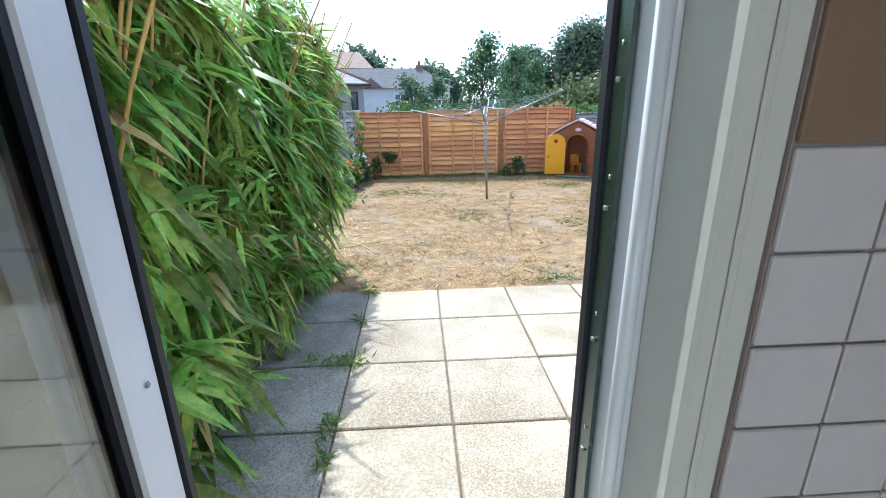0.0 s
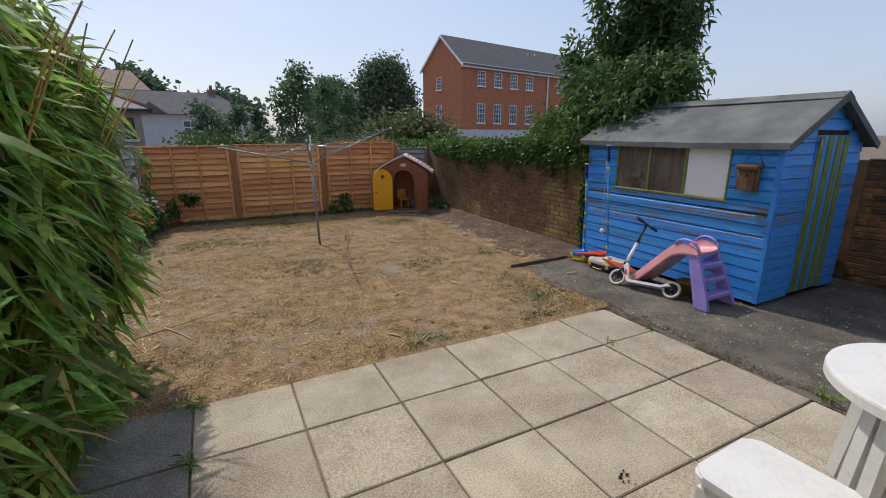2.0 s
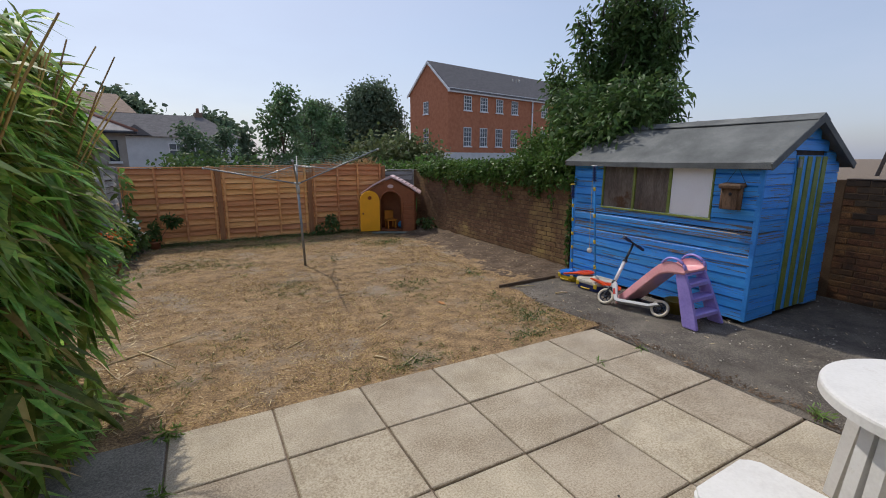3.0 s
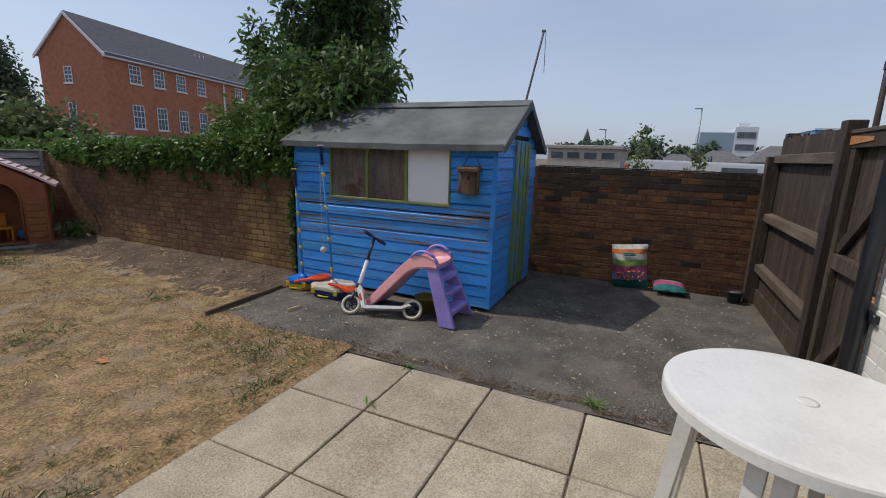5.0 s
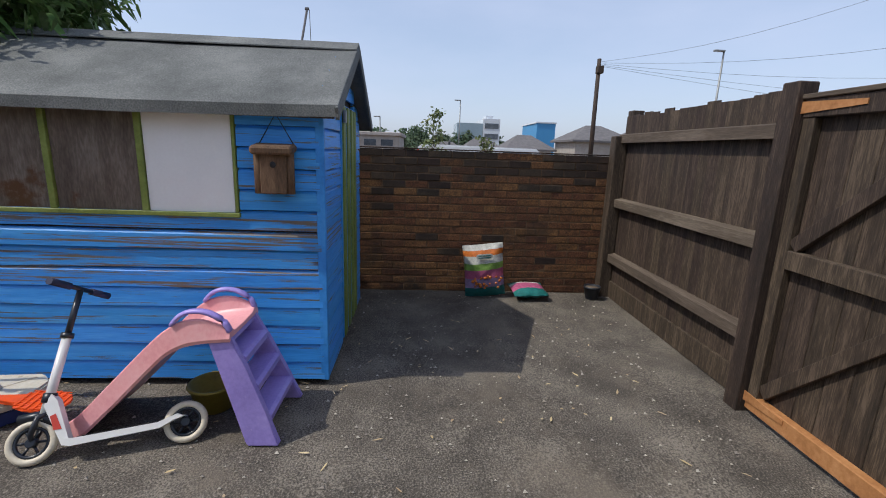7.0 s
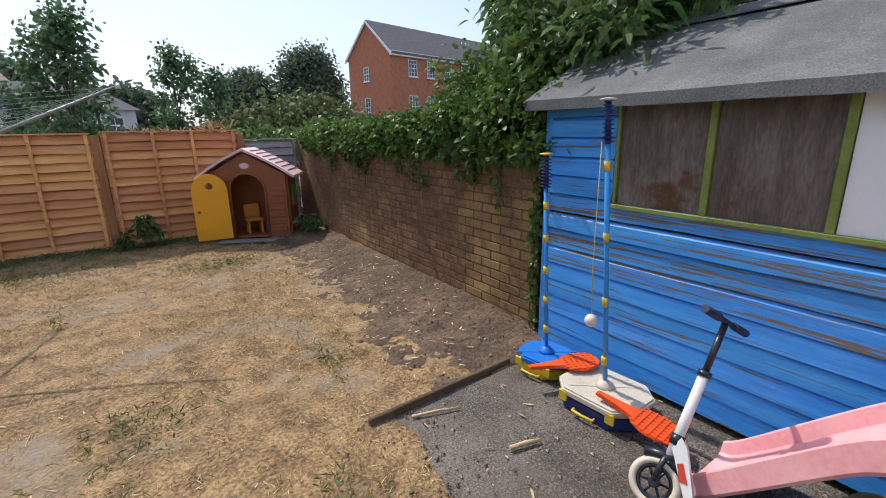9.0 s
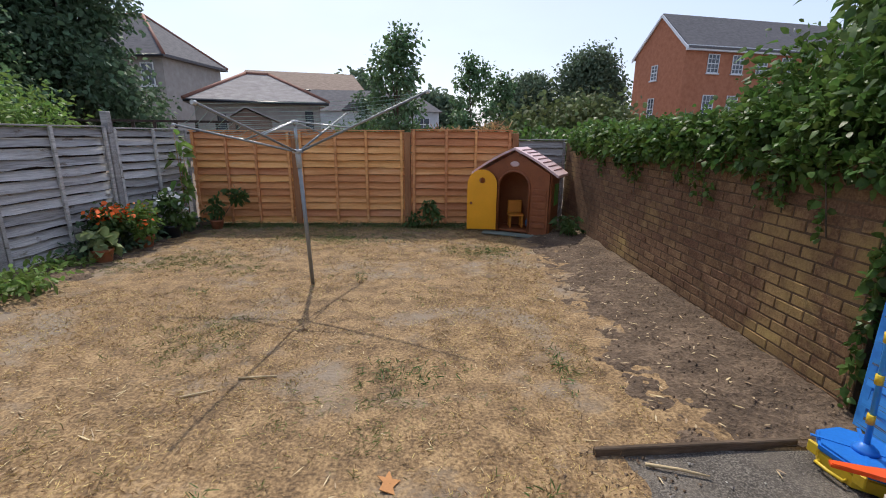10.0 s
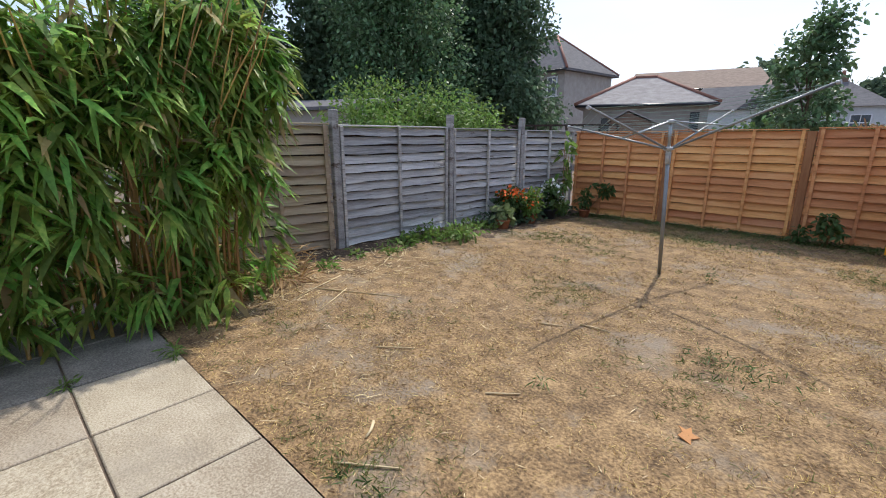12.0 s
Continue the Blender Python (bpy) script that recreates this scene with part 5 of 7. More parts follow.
def slide():
    """A toddler slide along local y: foot of the chute at +y, ladder at -y."""
    t = thing("toddler_slide", "pink and lilac plastic toddler slide beside the shed", "slide", pose(4.085, 3.0, 0))
    half = 0.165
    # floor height and side height along the chute
    run = curve([(1.03, 0.022, 0.085), (0.96, 0.05, 0.14), (0.80, 0.205, 0.305), (0.62, 0.39, 0.49), (0.53, 0.475, 0.57), (0.45, 0.52, 0.615), (0.36, 0.54, 0.625), (0.28, 0.548, 0.60), (0.235, 0.55, 0.575)], 36)
    bm = B()
    rows = []
    for y, z, zs in run:
        rows.append([bm.verts.new(p) for p in ((-half - 0.022, y, z - 0.03), (-half - 0.028, y, z - 0.012), (-half - 0.010, y, zs - 0.006), (-half - 0.002, y, zs), (-half + 0.008, y, zs - 0.006), (-half + 0.022, y, z + 0.020), (-half + 0.05, y, z + 0.004), (0, y, z),
                                               (half - 0.05, y, z + 0.004), (half - 0.022, y, z + 0.020), (half - 0.008, y, zs - 0.006), (half + 0.002, y, zs), (half + 0.010, y, zs - 0.006), (half + 0.028, y, z - 0.012), (half + 0.022, y, z - 0.03),
                                               (half - 0.01, y, z - 0.018), (-half + 0.01, y, z - 0.018))])
    n = len(rows[0])
    for a, b in zip(rows, rows[1:]):
        for k in range(n):
            bm.faces.new((a[k], a[(k + 1) % n], b[(k + 1) % n], b[k])).smooth = k in (5, 6, 7, 8)
    bm.faces.new(rows[0])
    bm.faces.new(rows[-1][::-1])
    part("chute", bm, PINK, t, "faded pink moulded chute")
    # low hooped hand rails of lilac, open below
    for sx in (-1, 1):
        hoop = curve([(sx * half, 0.50, 0.595), (sx * half, 0.46, 0.638), (sx * half, 0.40, 0.662), (sx * half, 0.33, 0.655), (sx * half, 0.265, 0.615), (sx * half, 0.24, 0.565)], 16)
        bm = B()
        rings = []
        for i, p in enumerate(hoop):
            d = (hoop[min(i + 1, 16)] - hoop[max(i - 1, 0)]).normalized()
            up = Vector((sx, 0, 0)).cross(d) * sx
            up = up if up.z > 0 or i > 12 else -up
            w = 0.021
            rings.append([bm.verts.new(p + Vector((u * w, 0, 0)) + up * v) for u, v in ((-1, -0.006), (-0.8, 0.008), (0, 0.013), (0.8, 0.008), (1, -0.006), (0, -0.010))])
        for a, b in zip(rings, rings[1:]):
            for k in range(6):
                bm.faces.new((a[k], a[(k + 1) % 6], b[(k + 1) % 6], b[k])).smooth = True
        bm.faces.new(rings[0])
        bm.faces.new(rings[-1][::-1])
        part("handrail", bm, LILAC, t)
    # ladder: two broad splayed uprights and three treads
    for sx in (-1, 1):
        bm = B()
        a = [(0.345, 0.528), (0.240, 0.545), (0.175, 0.40), (0.095, 0.20), (0.02, 0.012), (0.03, 0.0), (0.165, 0.0), (0.178, 0.012), (0.235, 0.20), (0.30, 0.40)]
        v0 = [bm.verts.new((sx * (0.178 + 0.055 * (1 - z / 0.55) ** 1.2), y, z)) for y, z in a]
        v1 = [bm.verts.new((sx * (0.140 + 0.055 * (1 - z / 0.55) ** 1.2), y, z)) for y, z in a]
        bm.faces.new(v0)
        bm.faces.new(v1[::-1])
        n = len(a)
        for k in range(n):
            bm.faces.new((v0[k], v0[(k + 1) % n], v1[(k + 1) % n], v1[k]))
        bmesh.ops.bevel(bm, geom=[e for f in bm.faces if len(f.verts) > 4 for e in f.edges], offset=0.008, segments=2, affect="EDGES")
        part("upright", bm, LILAC, t)
    for z, y in ((0.14, 0.13), (0.29, 0.19), (0.43, 0.245)):
        w = 0.146 + 0.055 * (1 - z / 0.55) ** 1.2
        part("tread", prism(B(), [(y - 0.065, z - 0.035), (y - 0.055, z - 0.035), (y - 0.04, z - 0.012), (y + 0.055, z - 0.008), (y + 0.06, z + 0.006), (y - 0.05, z + 0.012), (y - 0.068, z)], 2 * w, Matrix(((0, 0, 1, -w), (1, 0, 0, 0), (0, 1, 0, 0), (0, 0, 0, 1)))), LILAC, t)
    part("platform", span(B(), -0.14, 0.14, 0.24, 0.36, 0.495, 0.525, 0.006), LILAC, t)
    return t


slide()
SCOOT_WHITE = plain("scooter_white", (0.70, 0.70, 0.69), 0.3, vary=0.03)
SCOOT_RED = plain("scooter_red", (0.55, 0.05, 0.03), 0.4)
WHEEL_CREAM = plain("wheel_cream", (0.62, 0.56, 0.45), 0.5)


def ring(bm, c, r, tube_r, axis="x", seg=28, sub=8, m=None):
    m = m or I4
    v = []
    for k in range(seg):
        a = 2 * math.pi * k / seg
        row = []
        for q in range(sub):
            b = 2 * math.pi * q / sub
            rr = r + tube_r * math.cos(b)
            row.append(bm.verts.new(m @ Vector((c[0] + tube_r * math.sin(b) * 1.1, c[1] + rr * math.cos(a), c[2] + rr * math.sin(a)))))
        v.append(row)
    for k in range(seg):
        for q in range(sub):
            bm.faces.new((v[k][q], v[(k + 1) % seg][q], v[(k + 1) % seg][(q + 1) % sub], v[k][(q + 1) % sub])).smooth = True
    return bm


def scooter():
    """A kick scooter; local y runs from the rear wheel to the front one."""
    a = math.degrees(math.atan2(-(3.77 - 3.93), 4.06 - 3.47))
    t = thing("kick_scooter", "white folding kick scooter standing against the slide", "scooter", pose(3.884, 3.474, 0, 0, 32.0, a))
    D = 0.61
    for y, nm in ((0.0, "rear_wheel"), (D, "front_wheel")):
        w = part(nm, ring(B(), (0, y, 0.098), 0.082, 0.016), WHEEL_CREAM, t, "cream tyred wheel")
        part("rim", ring(B(), (0, y, 0.098), 0.062, 0.009, sub=6), BLACK_PLASTIC, w)
        lathe(bm := B(), [(0.018, -0.02), (0.022, -0.015), (0.022, 0.015), (0.018, 0.02)], 12, pose(0, y, 0.098, 0, 90, 0))
        part("wheel_hub", bm, BLACK_PLASTIC, w)
        for k in range(6):
            b = math.pi * k / 3
            part("spoke", tube(B(), [(0, y + 0.018 * math.cos(b), 0.098 + 0.018 * math.sin(b)), (0, y + 0.062 * math.cos(b), 0.098 + 0.062 * math.sin(b))], 0.006, 5), BLACK_PLASTIC, w)
    part("deck", prism(B(), [(0.04, 0.115), (0.10, 0.085), (D - 0.16, 0.062), (D - 0.13, 0.070), (D - 0.13, 0.098), (D - 0.17, 0.094), (0.11, 0.112), (0.03, 0.14), (0.0, 0.125)], 0.10, Matrix(((0, 0, 1, -0.05), (1, 0, 0, 0), (0, 1, 0, 0), (0, 0, 0, 1)))), SCOOT_WHITE, t)
    part("grip_tape", prism(B(), [(0.13, 0.1125), (D - 0.18, 0.0965), (D - 0.18, 0.0985), (0.13, 0.1145)], 0.085, Matrix(((0, 0, 1, -0.0425), (1, 0, 0, 0), (0, 1, 0, 0), (0, 0, 0, 1)))), RUBBER, t)
    part("neck", prism(B(), [(D - 0.15, 0.075), (D - 0.12, 0.07), (D - 0.035, 0.25), (D - 0.06, 0.30), (D - 0.085, 0.27)], 0.05, Matrix(((0, 0, 1, -0.025), (1, 0, 0, 0), (0, 1, 0, 0), (0, 0, 0, 1)))), SCOOT_WHITE, t)
    part("badge", prism(B(), [(D - 0.115, 0.14), (D - 0.085, 0.14), (D - 0.065, 0.20), (D - 0.085, 0.21)], 0.054, Matrix(((0, 0, 1, -0.027), (1, 0, 0, 0), (0, 1, 0, 0), (0, 0, 0, 1)))), SCOOT_RED, t)
    top = Vector((0, D - 0.115, 0.80))
    foot = Vector((0, D - 0.03, 0.19))
    part("fork", tube(B(), [(0.0, D, 0.098), (0.035, D - 0.005, 0.13), (0.03, D - 0.02, 0.20), foot + Vector((0, -0.02, 0.03))], 0.012, 6), BLACK_PLASTIC, t)
    part("fork", tube(B(), [(0.0, D, 0.098), (-0.035, D - 0.005, 0.13), (-0.03, D - 0.02, 0.20), foot + Vector((0, -0.02, 0.03))], 0.012, 6), BLACK_PLASTIC, t)
    part("mudguard", tube(B(), [(0, D + 0.06, 0.20), (0, D - 0.01, 0.21), (0, D - 0.085, 0.17)], 0.022, 6), BLACK_PLASTIC, t)
    part("stem", tube(B(), [foot, foot.lerp(top, 0.62)], 0.020, 12), SCOOT_WHITE, t)
    part("clamp", tube(B(), [foot.lerp(top, 0.12), foot.lerp(top, 0.19)], 0.027, 10), BLACK_PLASTIC, t)
    part("clamp", tube(B(), [foot.lerp(top, 0.60), foot.lerp(top, 0.64)], 0.027, 10), BLACK_PLASTIC, t)
    part("upper_stem", tube(B(), [foot.lerp(top, 0.60), top], 0.014, 10), BLACK_PLASTIC, t)
    bar = part("handlebar", tube(B(), [top + Vector((-0.12, 0.043, 0)), top, top + Vector((0.12, -0.043, 0))], 0.012, 8), BLACK_PLASTIC, t)
    for s in (-1, 1):
        part("grip", tube(B(), [top + Vector((s * 0.06, -s * 0.022, 0)), top + Vector((s * 0.168, -s * 0.06, 0))], 0.018, 8), GRIP, bar)
    return t


GRIP = plain("navy_grip", (0.02, 0.028, 0.07), 0.7)
scooter()

TOY_YELLOW = plain("toy_yellow", (0.66, 0.46, 0.03), 0.4)
POLE_BLUE = plain("pole_blue", (0.03, 0.27, 0.68), 0.35)
BASE_BLUE = plain("base_blue", (0.015, 0.17, 0.60), 0.4)
BASE_NAVY = plain("base_navy", (0.012, 0.03, 0.14), 0.4)
BASE_CREAM = material("base_cream", [(0.46, 0.42, 0.34), (0.55, 0.51, 0.42), (0.62, 0.58, 0.50)], 6, 0.5, 0.1, 60, wear=(0.34, 0.27, 0.19), wear_at=0.60, wear_scale=9)
PADDLE = plain("paddle_orange", (0.75, 0.085, 0.008), 0.45)
BALL = plain("ball_white", (0.62, 0.60, 0.54), 0.6)
YELLOW_TUB = material("tub_olive_yellow", [(0.20, 0.155, 0.02), (0.28, 0.215, 0.03), (0.34, 0.27, 0.05)], 4, 0.5, 0.1, 50)


def swing_base(name, label, m, w, d, h, lid, tray, pole, clasp, ball, lean):
    t = thing(name, label, "ball game", m)
    c = 0.09
    outl = [(w / 2 - c, -d / 2), (w / 2, -d / 2 + c), (w / 2, d / 2 - c), (w / 2 - c, d / 2), (-w / 2 + c, d / 2), (-w / 2, d / 2 - c), (-w / 2, -d / 2 + c), (-w / 2 + c, -d / 2)]
    part("tray", prism(B(), [(x * 0.95, y * 0.95) for x, y in outl], h * 0.62, None, 0.008), tray, t)
    lidp = part("lid", prism(B(), outl, h * 0.36, pose(0, 0, h * 0.63), 0.010), lid, t)
    for k in range(4):
        a = math.pi / 4 + k * math.pi / 2
        part("rib", box(B(), (0, 0, 0), (0.16, 0.014, 0.006), pose(0.11 * math.cos(a), 0.11 * math.sin(a), h * 0.995, 0, 0, math.degrees(a))), lid, lidp)
    hd = part("handle", tube(B(), [(-w / 2 + 0.0, -0.06, h * 0.25), (-w / 2 - 0.02, -0.06, h * 0.25), (-w / 2 - 0.025, 0, h * 0.25), (-w / 2 - 0.02, 0.06, h * 0.25), (-w / 2, 0.06, h * 0.25)], 0.008, 6), clasp, t)
    for s in (-1, 1):
        part("clasp", span(B(), -w / 2 - 0.002, -w / 2 + 0.012, s * d * 0.3 - 0.025, s * d * 0.3 + 0.025, h * 0.35, h * 0.85, 0.004), clasp, t)
    lathe(bm := B(), [(0.05, h * 0.98), (0.045, h + 0.015), (0.03, h + 0.025), (0.022, h + 0.04)], 16)
    part("socket", bm, lid, t)
    H = pole
    lx, ly = lean
    part("pole", tube(B(), [(0, 0, h), (lx * 0.9, ly * 0.9, H - 0.16)], 0.012, 10), POLE_BLUE, t)
    tilt = Matrix(((1, 0, lx / H, 0), (0, 1, ly / H, 0), (0, 0, 1, 0), (0, 0, 0, 1)))
    for z in np.linspace(h + 0.14, H - 0.30, 4 if ball else 5):
        part("collar", tube(B(), [tilt @ Vector((0, 0, z)), tilt @ Vector((0, 0, z + 0.045))], 0.0155, 10), TOY_YELLOW, t)
    sp = part("spiral_head", tube(B(), [tilt @ Vector((0, 0, H - 0.18)), tilt @ Vector((0, 0, H))], 0.014, 8), BASE_NAVY, t)
    for k in range(9):
        lathe(bm := B(), [(0.012, -0.005), (0.031, 0), (0.012, 0.005)], 14, tilt @ pose(0, 0, H - 0.17 + 0.019 * k, 8, 0, 0))
        part("coil", bm, BASE_NAVY, sp)
    lathe(bm := B(), [(0.02, H), (0.036, H + 0.004), (0.036, H + 0.010), (0.015, H + 0.014)], 16, tilt)
    part("top_disc", bm, GREY_PLASTIC if ball else TOY_YELLOW, t)
    if ball:
        bx, by = -0.075, 0.065
        part("cord", tube(B(), [(lx * 0.9 - 0.012, ly * 0.9 + 0.02, H - 0.17), (bx - 0.02, by, 0.80), (bx, by, 0.53)], 0.002, 4), TOY_YELLOW, t)
        bm = B()
        bmesh.ops.create_uvsphere(bm, u_segments=16, v_segments=10, radius=0.034, matrix=Matrix.Translation((bx, by, 0.50)))
        for f in bm.faces:
            f.smooth = True
        part("ball", bm, BALL, t, "small off-white tether ball")
    return t


swing_base("swing_ball_set", "tether ball set on a cream and navy case base", pose(4.15, 4.585, 0, 0, 0, 4), 0.36, 0.46, 0.12, BASE_CREAM, BASE_NAVY, 1.57, TOY_YELLOW, True, (-0.17, 0.0))
swing_base("swing_ball_set", "tether ball set on a blue and yellow case base", pose(4.20, 5.05, 0, 0, 0, 8), 0.30, 0.34, 0.11, BASE_BLUE, TOY_YELLOW, 1.32, TOY_YELLOW, False, (-0.09, 0.0))


def paddle(m):
    t = thing("toy_paddle", "bright orange plastic bat with a ribbed face", "bat", m, group="orange bats")
    pts = []
    for k in range(20):
        a = 2 * math.pi * k / 20
        pts.append((0.095 * math.sin(a), 0.20 - 0.12 * math.cos(a)))
    head = part("head", prism(B(), pts, 0.012, None, 0.003), PADDLE, t)
    for k in range(7):
        y = 0.11 + 0.03 * k
        w = 0.09 * math.sqrt(max(0.05, 1 - ((y - 0.20) / 0.12) ** 2))
        part("rib", span(B(), -w, w, y - 0.006, y + 0.006, 0.0125, 0.017), PADDLE, head)
        part("rib", span(B(), (k - 3) * 0.026 - 0.004, (k - 3) * 0.026 + 0.004, 0.20 - 0.085, 0.20 + 0.085, 0.0125, 0.0155), PADDLE, head)
    part("grip", prism(B(), [(-0.016, -0.10), (0.016, -0.10), (0.02, 0.02), (0.045, 0.11), (-0.045, 0.11), (-0.02, 0.02)], 0.020, pose(0, 0, -0.003), 0.004), PADDLE, t)
    return t


def aim(a, b, lift=0.0):
    d = Vector(b) - Vector(a)
    yaw = math.degrees(math.atan2(-d.x, d.y))
    pit = math.degrees(math.atan2(d.z, math.hypot(d.x, d.y)))
    return pose(a[0], a[1], a[2], pit, 0, yaw)


paddle(aim((4.03, 4.44, 0.137), (4.07, 4.13, 0.095)))
paddle(aim((4.03, 4.90, 0.132), (4.26, 4.78, 0.142)))


def tub():
    t = thing("plastic_tub", "olive yellow round plastic tub standing by the shed", "tub", pose(4.20, 3.47, 0) @ Matrix.Diagonal((1, 1, 0.72, 1)))
    lathe(bm := B(), [(0.085, 0.0), (0.092, 0.004), (0.118, 0.185), (0.128, 0.19), (0.128, 0.205), (0.112, 0.205), (0.088, 0.02), (0.02, 0.018)], 28)
    part("body", bm, YELLOW_TUB, t)
    part("rim", ring(B(), (0, 0, 0), 0.124, 0.006, m=pose(0, 0, 0.198, 0, 90, 0)), YELLOW_TUB, t)
    return t


tub()


def bird_box():
    t = thing("bird_box", "rustic brown log bird box hanging by a cord", "bird box", pose(SX - 0.012, 3.145, 1.165) @ Matrix.Diagonal((0.72, 0.92, 1, 1)))
    part("front", span(B(), -0.13, -0.11, -0.075, 0.075, 0.0, 0.215, 0.006), WOOD_BOX, t)
    part("back", span(B(), -0.02, -0.002, -0.085, 0.085, 0.0, 0.24, 0.004), WOOD_BOX, t)
    for s in (-1, 1):
        tube(bm := B(), [(-0.10, s * 0.092, 0.0), (-0.10, s * 0.092, 0.222)], 0.024, 8)
        part("log_side", bm, WOOD_BOX, t)
        part("side", span(B(), -0.11, -0.02, s * 0.08 - 0.008, s * 0.08 + 0.008, 0.0, 0.22), WOOD_BOX, t)
    part("roof", box(B(), (-0.075, 0, 0.245), (0.16, 0.235, 0.045), pose(0, 0, 0, 0, -6, 0), 0.012), WOOD_BOX, t, "split-log roof")
    # no hole is cut: a black disc paints its dark inside
    lathe(bm := B(), [(0.004, 0), (0.017, 0.0005), (0.017, 0.003), (0.004, 0.003)], 14, pose(-0.130, 0.0, 0.155, 0, -90, 0))
    part("entrance_hole", bm, RUBBER, t)
    part("cord", tube(B(), [(-0.02, -0.10, 0.26), (-0.015, 0.0, 0.42), (-0.02, 0.10, 0.26)], 0.003, 5), WOOD_DARK, t)
    part("nail", tube(B(), [(0.015, 0, 0.42), (-0.03, 0, 0.424)], 0.004, 6), GALV_DULL, t)
    return t


WOOD_BOX = material("wood_bark_brown", [(0.06, 0.035, 0.02), (0.12, 0.07, 0.04), (0.20, 0.12, 0.07)], 12, 0.85, 0.5, 60, stretch=(2, 2, 0.5))
bird_box()

# ---- compost sacks, pot, pipe ----
SACK = {}
for nm, c in (("green", (0.03, 0.20, 0.10)), ("pink", (0.42, 0.10, 0.20)), ("teal", (0.015, 0.15, 0.14)), ("white", (0.55, 0.55, 0.50)), ("orange", (0.60, 0.17, 0.03)), ("lilac", (0.30, 0.22, 0.38)), ("lime", (0.22, 0.38, 0.08))):
    SACK[nm] = material("sack_" + nm, [tuple(v * 0.7 for v in c), c, tuple(min(1, v * 1.35) for v in c)], 14, 0.35, 0.3, 60)


def pillow(w, h, d, seed, nx=12, ny=14, z0=0.0, z1=1.0):
    """A creased sack face band from z0 to z1 of its height, in local x (width), z (height) and y (depth)."""
    bm = B()
    for side in (-1, 1):
        g = []
        for j in range(ny + 1):
            v = z0 + (z1 - z0) * j / ny
            row = []
            for i in range(nx + 1):
                u = i / nx
                e = (1 - abs(2 * u - 1) ** 4) * (1 - abs(2 * v - 1) ** 3)
                y = side * d / 2 * max(0.03, e) + 0.010 * n3(u * 6, v * 7 + seed, side)
                row.append(bm.verts.new(((u - 0.5) * w * (1 - 0.05 * math.sin(math.pi * v)), y, v * h + 0.006 * n3(u * 5, seed))))
            g.append(row)
        for j in range(ny):
            for i in range(nx):
                bm.faces.new((g[j][i], g[j][i + 1], g[j + 1][i + 1], g[j + 1][i])).smooth = True
    bmesh.ops.remove_doubles(bm, verts=bm.verts, dist=0.003)
    return bm


def sack(name, label, m, w, h, d, bands, seed):
    t = thing(name, label, "compost sack", m)
    for nm, a, b in bands:
        part("band", pillow(w, h, d, seed, 14, 6, a, b), SACK[nm], t)
    return t


s1 = sack("compost_sack", "full upright compost sack printed green, pink and orange", pose(6.19, 1.67, 0.0, 0, -6, -88), 0.41, 0.54, 0.16,
          [("teal", 0, 0.20), ("lilac", 0.20, 0.38), ("pink", 0.38, 0.54), ("lime", 0.54, 0.66), ("white", 0.66, 0.80), ("orange", 0.80, 0.90), ("white", 0.90, 1.0)], 3)
# print on the sack: a pale badge and flower dots
bm = B()
for k in range(26):
    u, v = R.uniform(-0.16, 0.16), R.uniform(0.10, 0.24)
    lathe(bm, [(0.004, 0), (R.uniform(0.010, 0.018), 0.001), (0.004, 0.002)], 7, pose(u, -0.086, v, 90))
part("printed_flowers", bm, SACK["orange"], s1)
part("printed_badge", prism(B(), rounded(0.16, 0.05, 0.02), 0.003, pose(0, -0.080, 0.43, 90)), SACK["white"], s1)
for k in range(2):
    part("printed_line", span(B(), -0.06, 0.06, -0.086, -0.083, 0.415 + 0.02 * k, 0.423 + 0.02 * k), SACK["teal"], s1)
s2 = sack("compost_sack", "nearly empty crumpled compost sack lying on the tarmac", pose(6.13, 1.23, 0.0, -74, 0, -80), 0.36, 0.28, 0.11,
          [("teal", 0, 0.3), ("pink", 0.3, 0.7), ("white", 0.7, 0.8), ("teal", 0.8, 1.0)], 8)
s2.matrix_world = pose(6.02, 1.23, 0.06, 0, 0, -84) @ pose(0, 0, 0, -80, 0, 0)


def pot(name, label, m, r, h, mat):
    t = thing(name, label, "plant pot", m)
    lathe(bm := B(), [(r * 0.7, 0), (r * 0.72, 0.003), (r * 0.95, h * 0.82), (r, h * 0.83), (r, h), (r * 0.9, h), (r * 0.86, h * 0.85), (r * 0.1, h * 0.84)], 24)
    part("body", bm, mat, t)
    lathe(bm := B(), [(0.01, h * 0.85), (r * 0.88, h * 0.86), (r * 0.88, h * 0.87), (0.01, h * 0.90)], 18)
    part("soil", bm, EARTH, t)
    return t


TERRACOTTA = material("terracotta", [(0.22, 0.075, 0.035), (0.30, 0.11, 0.05), (0.36, 0.15, 0.08)], 8, 0.8, 0.2, 60)
pot("plant_pot", "black plastic plant pot by the fence corner", pose(6.17, 0.58, 0), 0.085, 0.13, BLACK_PLASTIC)


